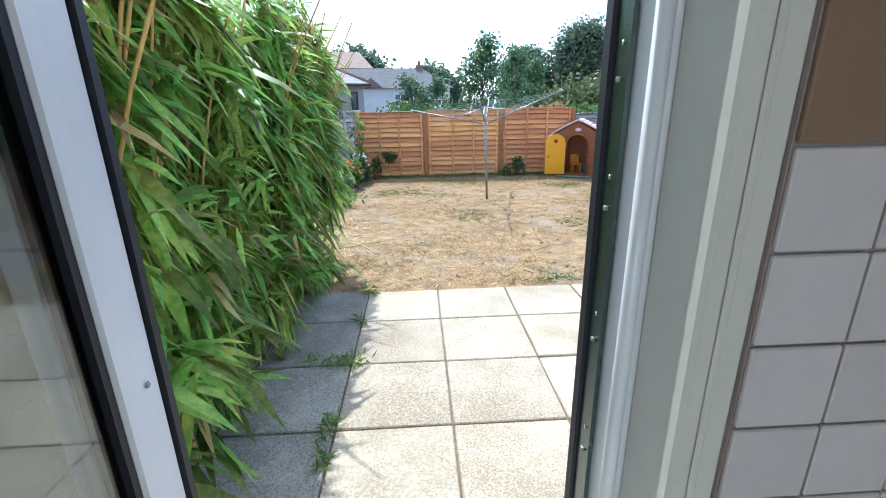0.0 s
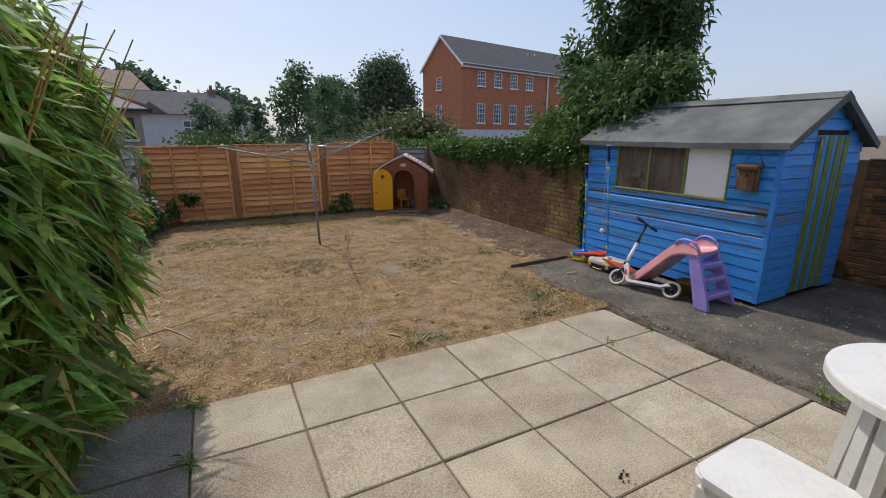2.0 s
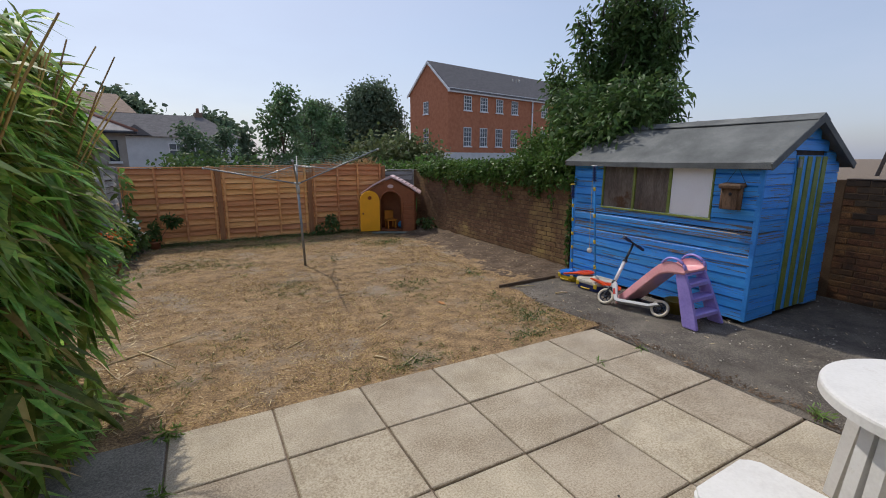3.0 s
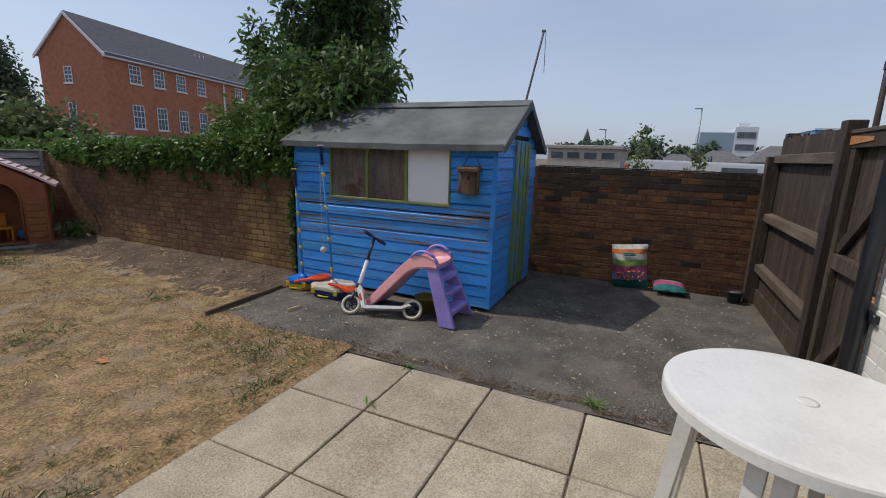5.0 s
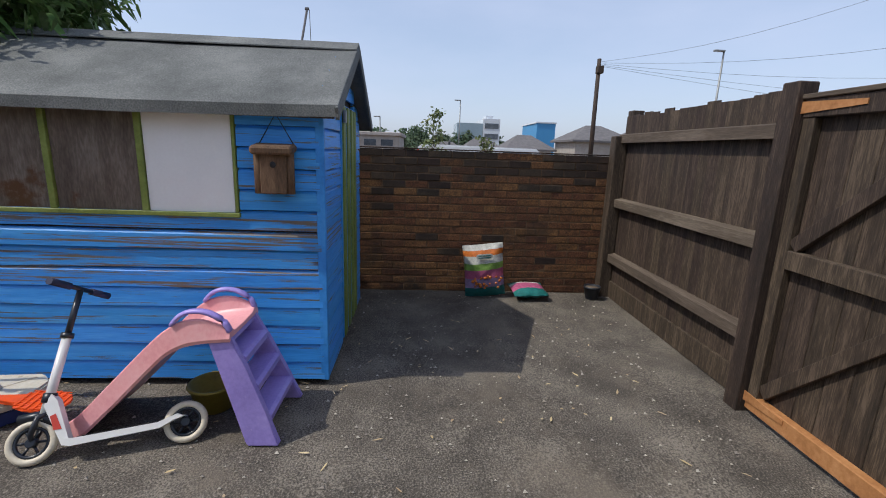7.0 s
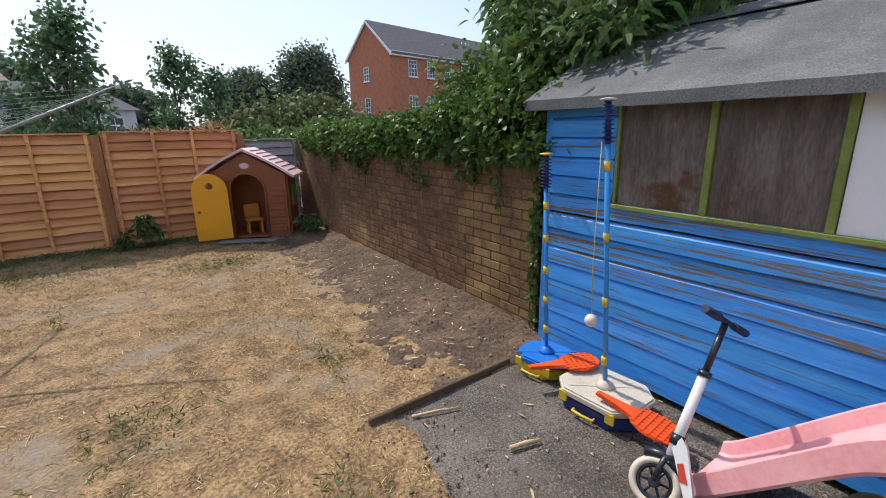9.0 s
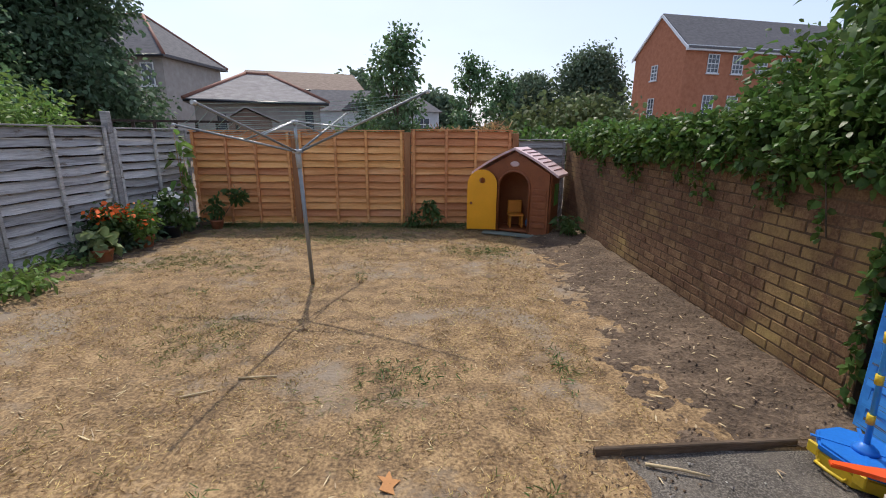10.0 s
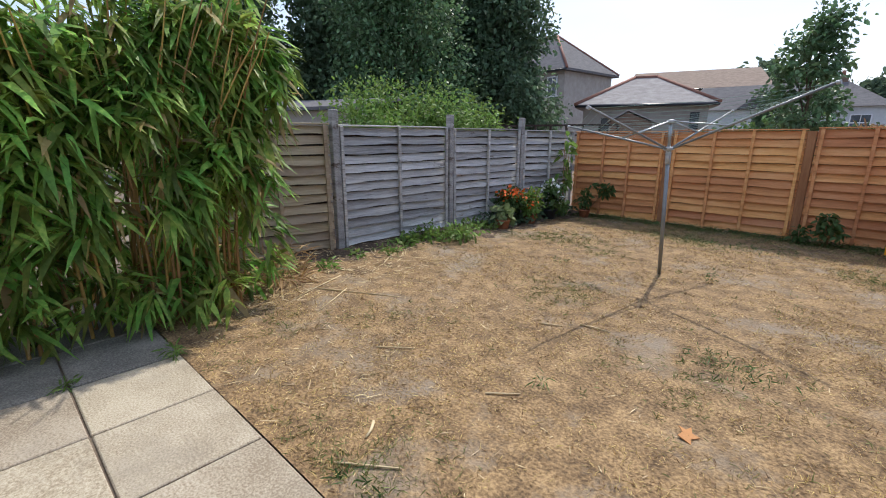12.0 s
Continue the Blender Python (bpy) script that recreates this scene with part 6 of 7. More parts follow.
def downpipe():
    t = thing("drain_pipe", "black plastic drain pipe down the white house wall", "drain pipe", pose(3.03, HY + 0.055, 0))
    part("pipe", tube(B(), [(0, 0, -0.02), (0, 0, 1.93), (0.004, 0.0, 1.97), (0.03, 0.0, 2.03), (0.035, 0.0, 2.12)], 0.034, 14), BLACK_PLASTIC, t)
    for z in (1.90, 1.945):
        part("socket", tube(B(), [(0, 0, z), (0, 0, z + 0.028)], 0.039, 14), BLACK_PLASTIC, t)
    for z in (0.86, 1.58):
        part("bracket", span(B(), -0.07, 0.07, -0.055, -0.03, z - 0.02, z + 0.02, 0.004), BLACK_PLASTIC, t)
    return t


downpipe()
bm = B()
tube(bm, [(HX + 0.088, HY + 0.10, 2.10), (HX + 0.088, -3.6, 2.12)], 0.05, 10)
solid("roof_gutter", bm, BLACK_PLASTIC, "black plastic gutter along the side eaves", "gutter", "structure")
WOOD_BOX_EDGE = material("wood_edging_brown", [(0.05, 0.033, 0.02), (0.10, 0.068, 0.042), (0.17, 0.12, 0.08)], 6, 0.9, 0.5, 60, stretch=(0.3, 2, 2))
# timber edging between lawn and tarmac
bm = B()
box(bm, (0, 0, 0.02), (1.03, 0.026, 0.06), pose(3.55, 5.205, -0.014, 0, 0.6, 4.0), 0.005)
solid("edging_board", bm, WOOD_BOX_EDGE, "weathered dark timber edging board at the lawn corner", "edging board")

# ---- beyond the garden ----
RED_BRICK = material("red_brickwork", [(0.33, 0.12, 0.06), (0.41, 0.16, 0.085), (0.47, 0.20, 0.11)], 3, 0.9, 0.2, 25)
SLATE_DARK = material("slate_dark", [(0.10, 0.095, 0.10), (0.14, 0.135, 0.14), (0.18, 0.175, 0.175)], 3, 0.9, 0.2, 30, stretch=(1, 1, 3), spec=0.2)
SLATE_LIGHT = material("slate_light", [(0.26, 0.235, 0.225), (0.34, 0.315, 0.30), (0.44, 0.41, 0.39)], 3, 0.95, 0.3, 22, stretch=(1, 1, 3), spec=0.15)
TILE_BROWN = material("tile_brown", [(0.14, 0.09, 0.065), (0.20, 0.135, 0.10), (0.26, 0.18, 0.14)], 3, 0.8, 0.3, 25, stretch=(1, 1, 3))
RENDER_GREY = material("render_pebbledash", [(0.30, 0.27, 0.245), (0.36, 0.33, 0.30), (0.42, 0.39, 0.355)], 3, 0.9, 0.3, 50)
RENDER_WHITE = material("render_white", [(0.46, 0.48, 0.50), (0.53, 0.55, 0.57), (0.60, 0.62, 0.64)], 2, 0.8, 0.2, 30)
FRAME_WHITE = plain("window_white", (0.68, 0.70, 0.72), 0.4, vary=0.03)
PANE_DARK = material("window_pane", [(0.05, 0.06, 0.075), (0.09, 0.105, 0.125), (0.16, 0.18, 0.20)], 1.2, 0.12, 0.0, 6)
RIDGE_RED = plain("ridge_tile_red", (0.26, 0.12, 0.085), 0.8)


def window(parent, m, w, h, cols, rows, mat=None):
    """A window in a wall face; local x along the wall, z up, -y outwards."""
    wn = piece("window", mesh_of("window", span(B(), -w / 2, w / 2, -0.02, 0.06, 0, h), PANE_DARK), parent, m)
    part("sill", span(B(), -w / 2 - 0.08, w / 2 + 0.08, -0.14, -0.021, -0.10, 0.0), FRAME_WHITE, wn)
    t = 0.06
    fr = B()
    for x0, x1, z0, z1 in ((-w / 2, -w / 2 + t, 0, h), (w / 2 - t, w / 2, 0, h), (-w / 2 + t, w / 2 - t, 0, t), (-w / 2 + t, w / 2 - t, h - t, h)):
        span(fr, x0, x1, -0.07, -0.022, z0, z1)
    part("frame", fr, mat or FRAME_WHITE, wn)
    br = B()
    for k in range(1, cols):
        x = -w / 2 + w * k / cols
        span(br, x - 0.018, x + 0.018, -0.06, -0.022, t, h - t)
    for k in range(1, rows):
        z = h * k / rows
        q = 0.035 if 2 * k == rows else 0.018
        span(br, -w / 2 + t, w / 2 - t, -0.055, -0.022, z - q, z + q)
    part("glazing_grid", br, mat or FRAME_WHITE, wn)
    return wn


def frame_at(origin, dirx):
    """Local x along dirx, z up, -y to the right of travel's outside."""
    d = Vector((dirx[0], dirx[1], 0)).normalized()
    return Matrix(((d.x, -d.y, 0, origin[0]), (d.y, d.x, 0, origin[1]), (0, 0, 1, origin[2]), (0, 0, 0, 1)))


def brick_block():
    """Red brick office block with a gable; local x along the long front, y into the block."""
    C = Vector((22.5, 41.2, 0))
    Lc = Vector((21.22, 47.45, 0))
    gv = (Lc - C)
    W = gv.length
    fx = Vector((gv.y, -gv.x, 0)).normalized()
    t = thing("brick_office_block", "three-storey red brick block with white sash windows", "building", frame_at(C, fx))
    LEN, E, A = 36.0, 8.55, 11.35
    yz = Matrix(((0, 0, 1, 0), (1, 0, 0, 0), (0, 1, 0, 0), (0, 0, 0, 1)))
    part("wall_shell", prism(B(), [(0, 2.2), (W, 2.2), (W, E), (W / 2, A), (0, E)], LEN, yz), RED_BRICK, t)
    part("plinth", span(B(), -0.05, LEN + 0.05, -0.05, W + 0.05, -0.1, 2.2), RENDER_WHITE, t)
    for s in (0, 1):
        y0, y1 = (-0.35, W / 2) if s == 0 else (W + 0.35, W / 2)
        sl = (A - E) / (W / 2)
        ze = E - 0.35 * sl
        part("roof", prism(B(), [(y0, ze), (y1, A), (y1, A + 0.16), (y0, ze + 0.16)], LEN + 0.1, pose(-0.05, 0, 0.02) @ yz), SLATE_DARK, t)
        part("verge", prism(B(), [(y0, ze - 0.15), (y1, A - 0.12), (y1, A + 0.10), (y0, ze + 0.10)], 0.12, pose(-0.18, 0, 0) @ yz), FRAME_WHITE, t)
    part("eaves_band", span(B(), -0.06, LEN, -0.30, -0.02, E - 0.42, E - 0.02), FRAME_WHITE, t)
    part("rain_pipe", tube(B(), [(13.2, -0.12, 2.2), (13.2, -0.12, E - 0.4)], 0.09, 8), FRAME_WHITE, t)
    for x in (2.7, 5.1, 7.55, 10.1, 15.6, 18.1, 20.5, 23.0, 26.5, 29.0, 31.5, 34.0):
        window(t, pose(x, 0, 6.5), 1.1, 1.45, 3, 4)
        window(t, pose(x, 0, 2.85), 1.1, 1.95, 3, 4)
    for z, h in ((2.9, 1.8), (6.2, 1.25)):
        window(t, pose(0, W * 0.55, z, 0, 0, -90), 0.8, h, 2, 4)
    for k in range(3):
        part("roof_vent", tube(B(), [(12.0 + 0.6 * k, W * 0.32, A - 1.3), (12.0 + 0.6 * k, W * 0.32, A - 0.5)], 0.07, 6), GALV_DULL, t)
    return t


brick_block()


def hipped(name, label, m, w, d, eave, rise, wall, roof, ridge_len, over=0.35, base=-0.1, hips=True):
    """A house with a hipped roof; local x is its front, y its depth."""
    t = thing(name, label, "house", m)
    part("wall_shell", span(B(), 0, w, 0, d, base, eave), wall, t)
    a, b = (w - ridge_len) / 2, (w + ridge_len) / 2
    bm = B()
    e = [bm.verts.new(p) for p in ((-over, -over, eave), (w + over, -over, eave), (w + over, d + over, eave), (-over, d + over, eave))]
    lo = [bm.verts.new((v.co.x, v.co.y, eave - 0.14)) for v in e]
    r = [bm.verts.new((a, d / 2, eave + rise)), bm.verts.new((b, d / 2, eave + rise))]
    for f in ((e[0], e[1], r[1], r[0]), (e[1], e[2], r[1]), (e[2], e[3], r[0], r[1]), (e[3], e[0], r[0])):
        bm.faces.new(f)
    for k in range(4):
        bm.faces.new((e[k], lo[k], lo[(k + 1) % 4], e[(k + 1) % 4]))
    bm.faces.new(lo)
    ro = part("roof", bm, roof, t)
    A = Vector((a, d / 2, eave + rise))
    Bv = Vector((b, d / 2, eave + rise))
    if hips:
        for p, q in ((A, Bv), (A, Vector((-over, -over, eave))), (Bv, Vector((w + over, -over, eave))), (A, Vector((-over, d + over, eave))), (Bv, Vector((w + over, d + over, eave)))):
            part("ridge_tile", tube(B(), [p, q], 0.09, 6), RIDGE_RED, ro)
    part("gutter", tube(B(), [(-over, -over, eave - 0.08), (w + over, -over, eave - 0.08)], 0.06, 6), BLACK_PLASTIC, t)
    return t


d = Vector((5.36, 1.99, 0)).normalized()
bung = hipped("bungalow", "low rendered bungalow with a hipped slate roof", frame_at((-7.65, 23.05, 0), (d.x, d.y)), 5.1, 4.6, 2.8, 1.35, RENDER_GREY, SLATE_LIGHT, 1.0)
window(bung, pose(1.0, 0, 1.3), 0.35, 0.9, 1, 1, BLACK_PLASTIC)
window(bung, pose(4.6, 0, 1.5), 0.35, 0.9, 1, 1, BLACK_PLASTIC)
big = hipped("rendered_house", "two-storey grey pebbledash house with a slate roof", frame_at((-19.1, 29.9, 0), (0.995, -0.1)), 7.0, 5.5, 5.45, 2.6, RENDER_GREY, SLATE_DARK, 1.5)
window(big, pose(6.1, 0, 3.9), 0.75, 1.15, 2, 2)
window(big, pose(2.2, 0, 3.6), 1.1, 1.2, 2, 2)
hipped("long_roof_house", "long low house with a brown tiled roof", frame_at((-16.0, 48.0, 0), (1, 0.28)), 11.5, 6, 5.6, 1.9, RENDER_GREY, TILE_BROWN, 10.5, hips=False)


def white_house():
    t = thing("white_house", "long white house with slate roof, gablet and chimney", "house", pose(-8.0, 39.5, 0, 0, 0, 3))
    L, D, E = 10.8, 5.0, 3.15
    part("wall_shell", span(B(), 0, L, 0, D, -0.1, E), RENDER_WHITE, t)
    bm = B()
    e = [bm.verts.new(p) for p in ((-0.3, -0.3, E), (L + 0.3, -0.3, E), (L + 0.3, D + 0.3, E), (-0.3, D + 0.3, E))]
    r = [bm.verts.new((0.5, D / 2, E + 1.75)), bm.verts.new((L - 2.2, D / 2, E + 1.75))]
    for f in ((e[0], e[1], r[1], r[0]), (e[1], e[2], r[1]), (e[2], e[3], r[0], r[1]), (e[3], e[0], r[0]), (e[3], e[2], e[1], e[0])):
        bm.faces.new(f)
    part("roof", bm, SLATE_DARK, t)
    part("gablet", prism(B(), [(-0.95, 0), (0.95, 0), (0, 0.75)], 2.0, pose(4.2, 1.6, E + 0.05) @ UP), SLATE_DARK, t)
    ch = part("chimney", span(B(), 8.1, 8.7, 2.3, 2.9, E + 0.9, E + 2.0, 0.03), TILE_BROWN, t)
    part("chimney_pot", tube(B(), [(8.4, 2.6, E + 2.0), (8.4, 2.6, E + 2.35)], [0.13, 0.10], 8), RIDGE_RED, ch)
    part("aerial", tube(B(), [(8.75, 2.6, E + 1.6), (8.8, 2.6, E + 2.7)], 0.02, 5), GALV_DULL, ch)
    for x in (6.6, 9.6):
        window(t, pose(x, 0, 1.7), 1.0, 1.0, 2, 2)
    return t


white_house()
gs = thing("neighbour_shed", "small brown wooden shed behind the end fence", "shed", pose(-4.45, 18.8, 0, 0, 0, 20))
part("body", prism(B(), [(0, 0), (1.35, 0), (1.35, 1.85), (0.55, 2.22), (0, 1.9)], 1.6, pose(0, 1.6, 0) @ UP), TILE_BROWN, gs)
part("roof", prism(B(), [(-0.1, 1.88), (0.55, 2.26), (1.6, 1.80), (1.6, 1.84), (0.55, 2.32), (-0.1, 1.93)], 1.8, pose(0, 1.7, 0) @ UP), SLATE_LIGHT, gs)
bf = thing("trellis_fence", "dark low fence in the neighbouring garden", "fence", pose(-7.0, 15.2, 0, 0, 0, 14))
for k in range(9):
    part("post", span(B(), 0.5 * k, 0.5 * k + 0.07, 0, 0.07, 0, 1.75), WOOD_DARK, bf)
for z in (1.1, 1.4, 1.7):
    part("rail", span(B(), 0, 4.1, -0.03, -0.002, z, z + 0.06), WOOD_DARK, bf)
ws = thing("lean_to", "grey lean-to outbuilding behind the grey fence", "outbuilding", pose(-6.7, 8.35, 0, 0, 0, 21))
part("wall_shell", span(B(), -2.2, 1.2, 0, 1.5, -0.1, 1.95), RENDER_GREY, ws)
part("roof", prism(B(), [(-0.2, 1.95), (1.7, 2.25), (1.7, 2.32), (-0.2, 2.02)], 3.7, Matrix(((0, 0, 1, -2.35), (1, 0, 0, 0), (0, 1, 0, 0), (0, 0, 0, 1)))), SLATE_DARK, ws)

# car park, street and skyline beyond the yard wall
VAN_WHITE = plain("van_white", (0.66, 0.68, 0.70), 0.3, vary=0.03)


def van(m):
    t = thing("white_van", "white van with a roof rack parked beyond the wall", "van", m)
    body = B()
    prism(body, [(0, 0.35), (4.6, 0.35), (4.6, 0.95), (4.25, 1.05), (3.75, 1.56), (0.15, 1.60), (0, 1.50)], 1.7, pose(0, 1.7, 0) @ UP, 0.05)
    part("body", body, VAN_WHITE, t)
    for x in (0.85, 3.7):
        for y in (0.08, 1.62):
            w = part("wheel", ring(B(), (0, 0, 0), 0.24, 0.09, m=pose(x, y, 0.33, 0, 0, 90)), RUBBER, t)
            part("hub", lathe(B(), [(0.02, -0.06), (0.17, -0.05), (0.17, 0.05), (0.02, 0.06)], 14, pose(x, y, 0.33, 90)), GREY_PLASTIC, w)
    part("windscreen", prism(B(), [(3.80, 1.50), (4.22, 1.06), (4.235, 1.075), (3.815, 1.515)], 1.4, pose(0, 1.55, 0) @ UP), PANE_DARK, t)
    part("side_window", span(B(), 2.7, 3.6, -0.01, -0.002, 1.02, 1.42), PANE_DARK, t)
    part("tail_light", span(B(), -0.02, 0.10, 0.0, 0.22, 1.30, 1.42, 0.02), SCOOT_RED, t, "red tail light")
    for x in (1.0, 2.4):
        part("rack_bar", tube(B(), [(x, 0.1, 1.58), (x, 0.1, 1.72), (x, 1.6, 1.72), (x, 1.6, 1.58)], 0.025, 6), BLACK_PLASTIC, t)
    return t


van(pose(16.3, 2.4, 0, 0, 0, -93))
low = thing("low_grey_building", "long low grey industrial building", "building", pose(40.0, 4.0, 0, 0, 0, 88))
part("wall_shell", span(B(), 0, 6.0, -6, 0, -0.1, 2.4), RENDER_GREY, low)
part("roof", span(B(), -0.2, 6.2, -6.2, 0.2, 2.4, 2.7, 0.05), SLATE_LIGHT, low)
for k in range(4):
    part("window", span(B(), 0.5 + 1.4 * k, 1.5 + 1.4 * k, 0.002, 0.05, 1.6, 2.1), PANE_DARK, low)
CLAD = plain("cladding_white", (0.60, 0.64, 0.68), 0.5)
GLASSY = plain("glass_curtain", (0.25, 0.33, 0.38), 0.2)
off = thing("glass_office", "distant white and glass office building", "building", pose(119, -21, 0))
part("block", span(B(), 0, 14, 2.6, 6.95, 0, 9.6), CLAD, off)
part("block", span(B(), 0, 12, 7.0, 13.6, 0, 8.4), GLASSY, off)
part("plant_room", span(B(), 3, 8, 4, 6, 9.6, 10.6), CLAD, off)
for k in range(3):
    part("window_band", span(B(), -0.1, -0.01, 3.0, 6.5, 2.0 + 2.6 * k, 3.3 + 2.6 * k), PANE_DARK, off)
blue = thing("blue_clad_hall", "distant flat hall clad in bright blue", "building", pose(146, -45, 0))
part("wall_shell", span(B(), 0, 20, 4, 10, 0, 10.8), plain("cladding_blue", (0.05, 0.25, 0.50), 0.5), blue)
part("roof", span(B(), -0.3, 20.3, 3.7, 10.3, 10.8, 11.2), CLAD, blue)
for k, (x, y, w, h) in enumerate(((50, -2.2, 5, 2.2), (47, -5.2, 5, 2.6), (44, -8.6, 5, 3.0), (40, -13.5, 6, 3.9), (38, -17.5, 6, 4.1))):
    hipped("terraced_house", "far brown-roofed house beyond the car park", pose(x, y, 0, 0, 0, 90), w * 0.72, 5, h * 0.85 - 0.8, 1.2, RENDER_GREY if k % 2 else RENDER_WHITE, SLATE_DARK, 1.2, hips=False)
hr = np.random.default_rng(77)
for k in range(9):
    y = 24 - 5.5 * k + hr.normal(0, 1)
    big_tree("skyline_tree", "far hazy green tree on the skyline", (130 + hr.uniform(-15, 15), y, 0), lumps(80 + k, 8, 3.6, 3.6, 1.5, hr.uniform(4.5, 6.8), 1.5, 2.2), 700, 1.0, FAR_LEAF, 90 + k, 0.4)
sp = thing("church_spire", "distant grey church spire", "church", pose(199, 27.8, 0))
part("tower", span(B(), -1.5, 1.5, -1.5, 1.5, 0, 9), SLATE_DARK, sp)
part("spire", tube(B(), [(0, 0, 9), (0, 0, 14.3)], [1.7, 0.05], 8), SLATE_DARK, sp)
tp = thing("telegraph_pole", "grey-brown wooden telegraph pole with wires", "telegraph pole", pose(25.4, -6.7, 0))
part("pole", tube(B(), [(0, 0, -0.2), (0.05, 0.05, 6.2)], [0.13, 0.10], 10), WOOD_DARK, tp)
part("cap_box", span(B(), -0.16, 0.16, -0.16, 0.16, 5.5, 5.85, 0.02), WOOD_DARK, tp)
for k in range(5):
    ex = Vector((-10 + 2.5 * k, -8 - 6 * k, 1.6 - 0.9 * k))
    pts = [Vector((0, 0, 6.05 - 0.05 * k)) + ex * f - Vector((0, 0, 0.5 * math.sin(math.pi * f))) for f in np.linspace(0, 1, 9)]
    part("wire", tube(B(), pts, 0.007, 4, False), RUBBER, tp)


def street_lamp(x, y, h, s=1):
    t = thing("street_lamp", "thin grey street lamp standing beyond the wall", "street lamp", pose(x, y, 0))
    part("column", tube(B(), [(0, 0, -0.1), (0, 0, h)], [0.10, 0.06], 8), GALV_DULL, t)
    part("lantern", box(B(), (0, s * 0.35, h + 0.03), (0.25, 0.8, 0.12), None, 0.03), GALV_DULL, t)


street_lamp(60.6, -2.8, 7.6)
street_lamp(35.2, -19.5, 9.1)
street_lamp(57, 7.0, 5.0)
cr = thing("crane_mast", "dark leaning crane boom far beyond the shed", "crane", pose(58.7, 18.0, 0))
part("boom", tube(B(), [(0, 1.0, -0.2), (0.45, -2.35, 16.9)], [0.18, 0.13], 8), SLATE_DARK, cr)
part("head", span(B(), 0.30, 0.60, -2.55, -2.1, 16.75, 17.0, 0.03), SLATE_DARK, cr)
part("cable", tube(B(), [(0.45, -2.6, 16.8), (0.45, -2.7, 12.0)], 0.04, 5), SLATE_DARK, cr)
limb_tree("young_tree", "thin young tree beyond the yard wall", (14.8, 1.95, 0), 2.7, 0.42, 320, 0.12, OLIVE_LEAF, 71, 0.02, 0.5, 7, 0.4)
limb_tree("young_tree", "thin young tree beyond the yard wall", (15.2, 0.4, 0), 1.9, 0.35, 220, 0.12, OLIVE_LEAF, 72, 0.02, 0.5, 6, 0.4)

# ---- kitchen door ----
GLASS = bpy.data.materials.new("door_glass")
GLASS.use_nodes = True
gb = GLASS.node_tree.nodes["Principled BSDF"]
gb.inputs["Base Color"].default_value = (0.9, 0.93, 0.92, 1)
gb.inputs["Roughness"].default_value = 0.01
gb.inputs["Transmission Weight"].default_value = 1.0
gb.inputs["IOR"].default_value = 1.5
SPACER = plain("window_spacer", (0.20, 0.22, 0.25), 0.4, 0.3)
GREEN_STRIP = plain("lock_strip_steel", (0.10, 0.13, 0.12), 0.25, 0.7)
DX0, DX1 = -0.585, 0.133


def door_frame():
    f = thing("door_frame", "white plastic door frame with steel lock strip", "door frame", kind="structure")
    # latch-side jamb, stepping back into the room
    part("jamb", span(B(), DX1 + 0.014, 0.203, 0.505, 0.565, 0.0, 2.14, 0.006), UPVC, f)
    part("gasket", span(B(), DX1, DX1 + 0.014, 0.525, 0.556, 0.03, 2.10, 0.004), RUBBER, f)
    st = part("lock_strip", span(B(), DX1 + 0.006, DX1 + 0.0135, 0.478, 0.520, 0.05, 2.08), GREEN_STRIP, f, "dark reflective steel lock strip")
    for z in (0.35, 0.70, 0.98, 1.20, 1.42, 1.60, 1.80):
        part("keep", span(B(), DX1 + 0.001, DX1 + 0.0055, 0.494, 0.503, z, z + 0.007, 0.001), GALV_DULL, st)
        part("screw", lathe(B(), [(0.001, 0), (0.004, 0.001), (0.001, 0.002)], 8, pose(DX1 + 0.0055, 0.498, z + 0.05, 0, -90, 0)), STEEL, st)
    part("rebate", span(B(), DX1 + 0.015, 0.203, 0.42, 0.504, 0.0, 2.14, 0.008), UPVC, f)
    part("bead", tube(B(), [(DX1 + 0.02, 0.425, 0.0), (DX1 + 0.02, 0.425, 2.14)], 0.012, 8), UPVC, f)
    part("reveal", span(B(), 0.171, 0.210, 0.318, 0.419, 0.0, 2.14, 0.004), CASING, f)
    part("architrave", span(B(), 0.163, 0.226, 0.290, 0.317, 0.0, 2.16, 0.006), CASING, f)
    part("architrave_bead", span(B(), 0.185, 0.194, 0.284, 0.2895, 0.0, 2.16, 0.002), CASING, f)
    # hinge-side jamb and head
    part("hinge_jamb", span(B(), -0.66, DX0 - 0.012, 0.40, 0.565, 0.0, 2.14, 0.006), UPVC, f)
    part("outer_gasket", span(B(), DX0 - 0.012, DX0 + 0.0, 0.545, 0.560, 0.0, 2.12), RUBBER, f)
    part("head", span(B(), DX0 - 0.012, DX1 + 0.014, 0.42, 0.565, 2.08, 2.14, 0.006), UPVC, f)
    part("threshold", span(B(), DX0 - 0.012, DX1 + 0.014, 0.38, 0.60, 0.0, 0.05, 0.006), UPVC, f)
    return f


CASING = plain("painted_casing", (0.66, 0.64, 0.57), 0.45, vary=0.03)
door_frame()


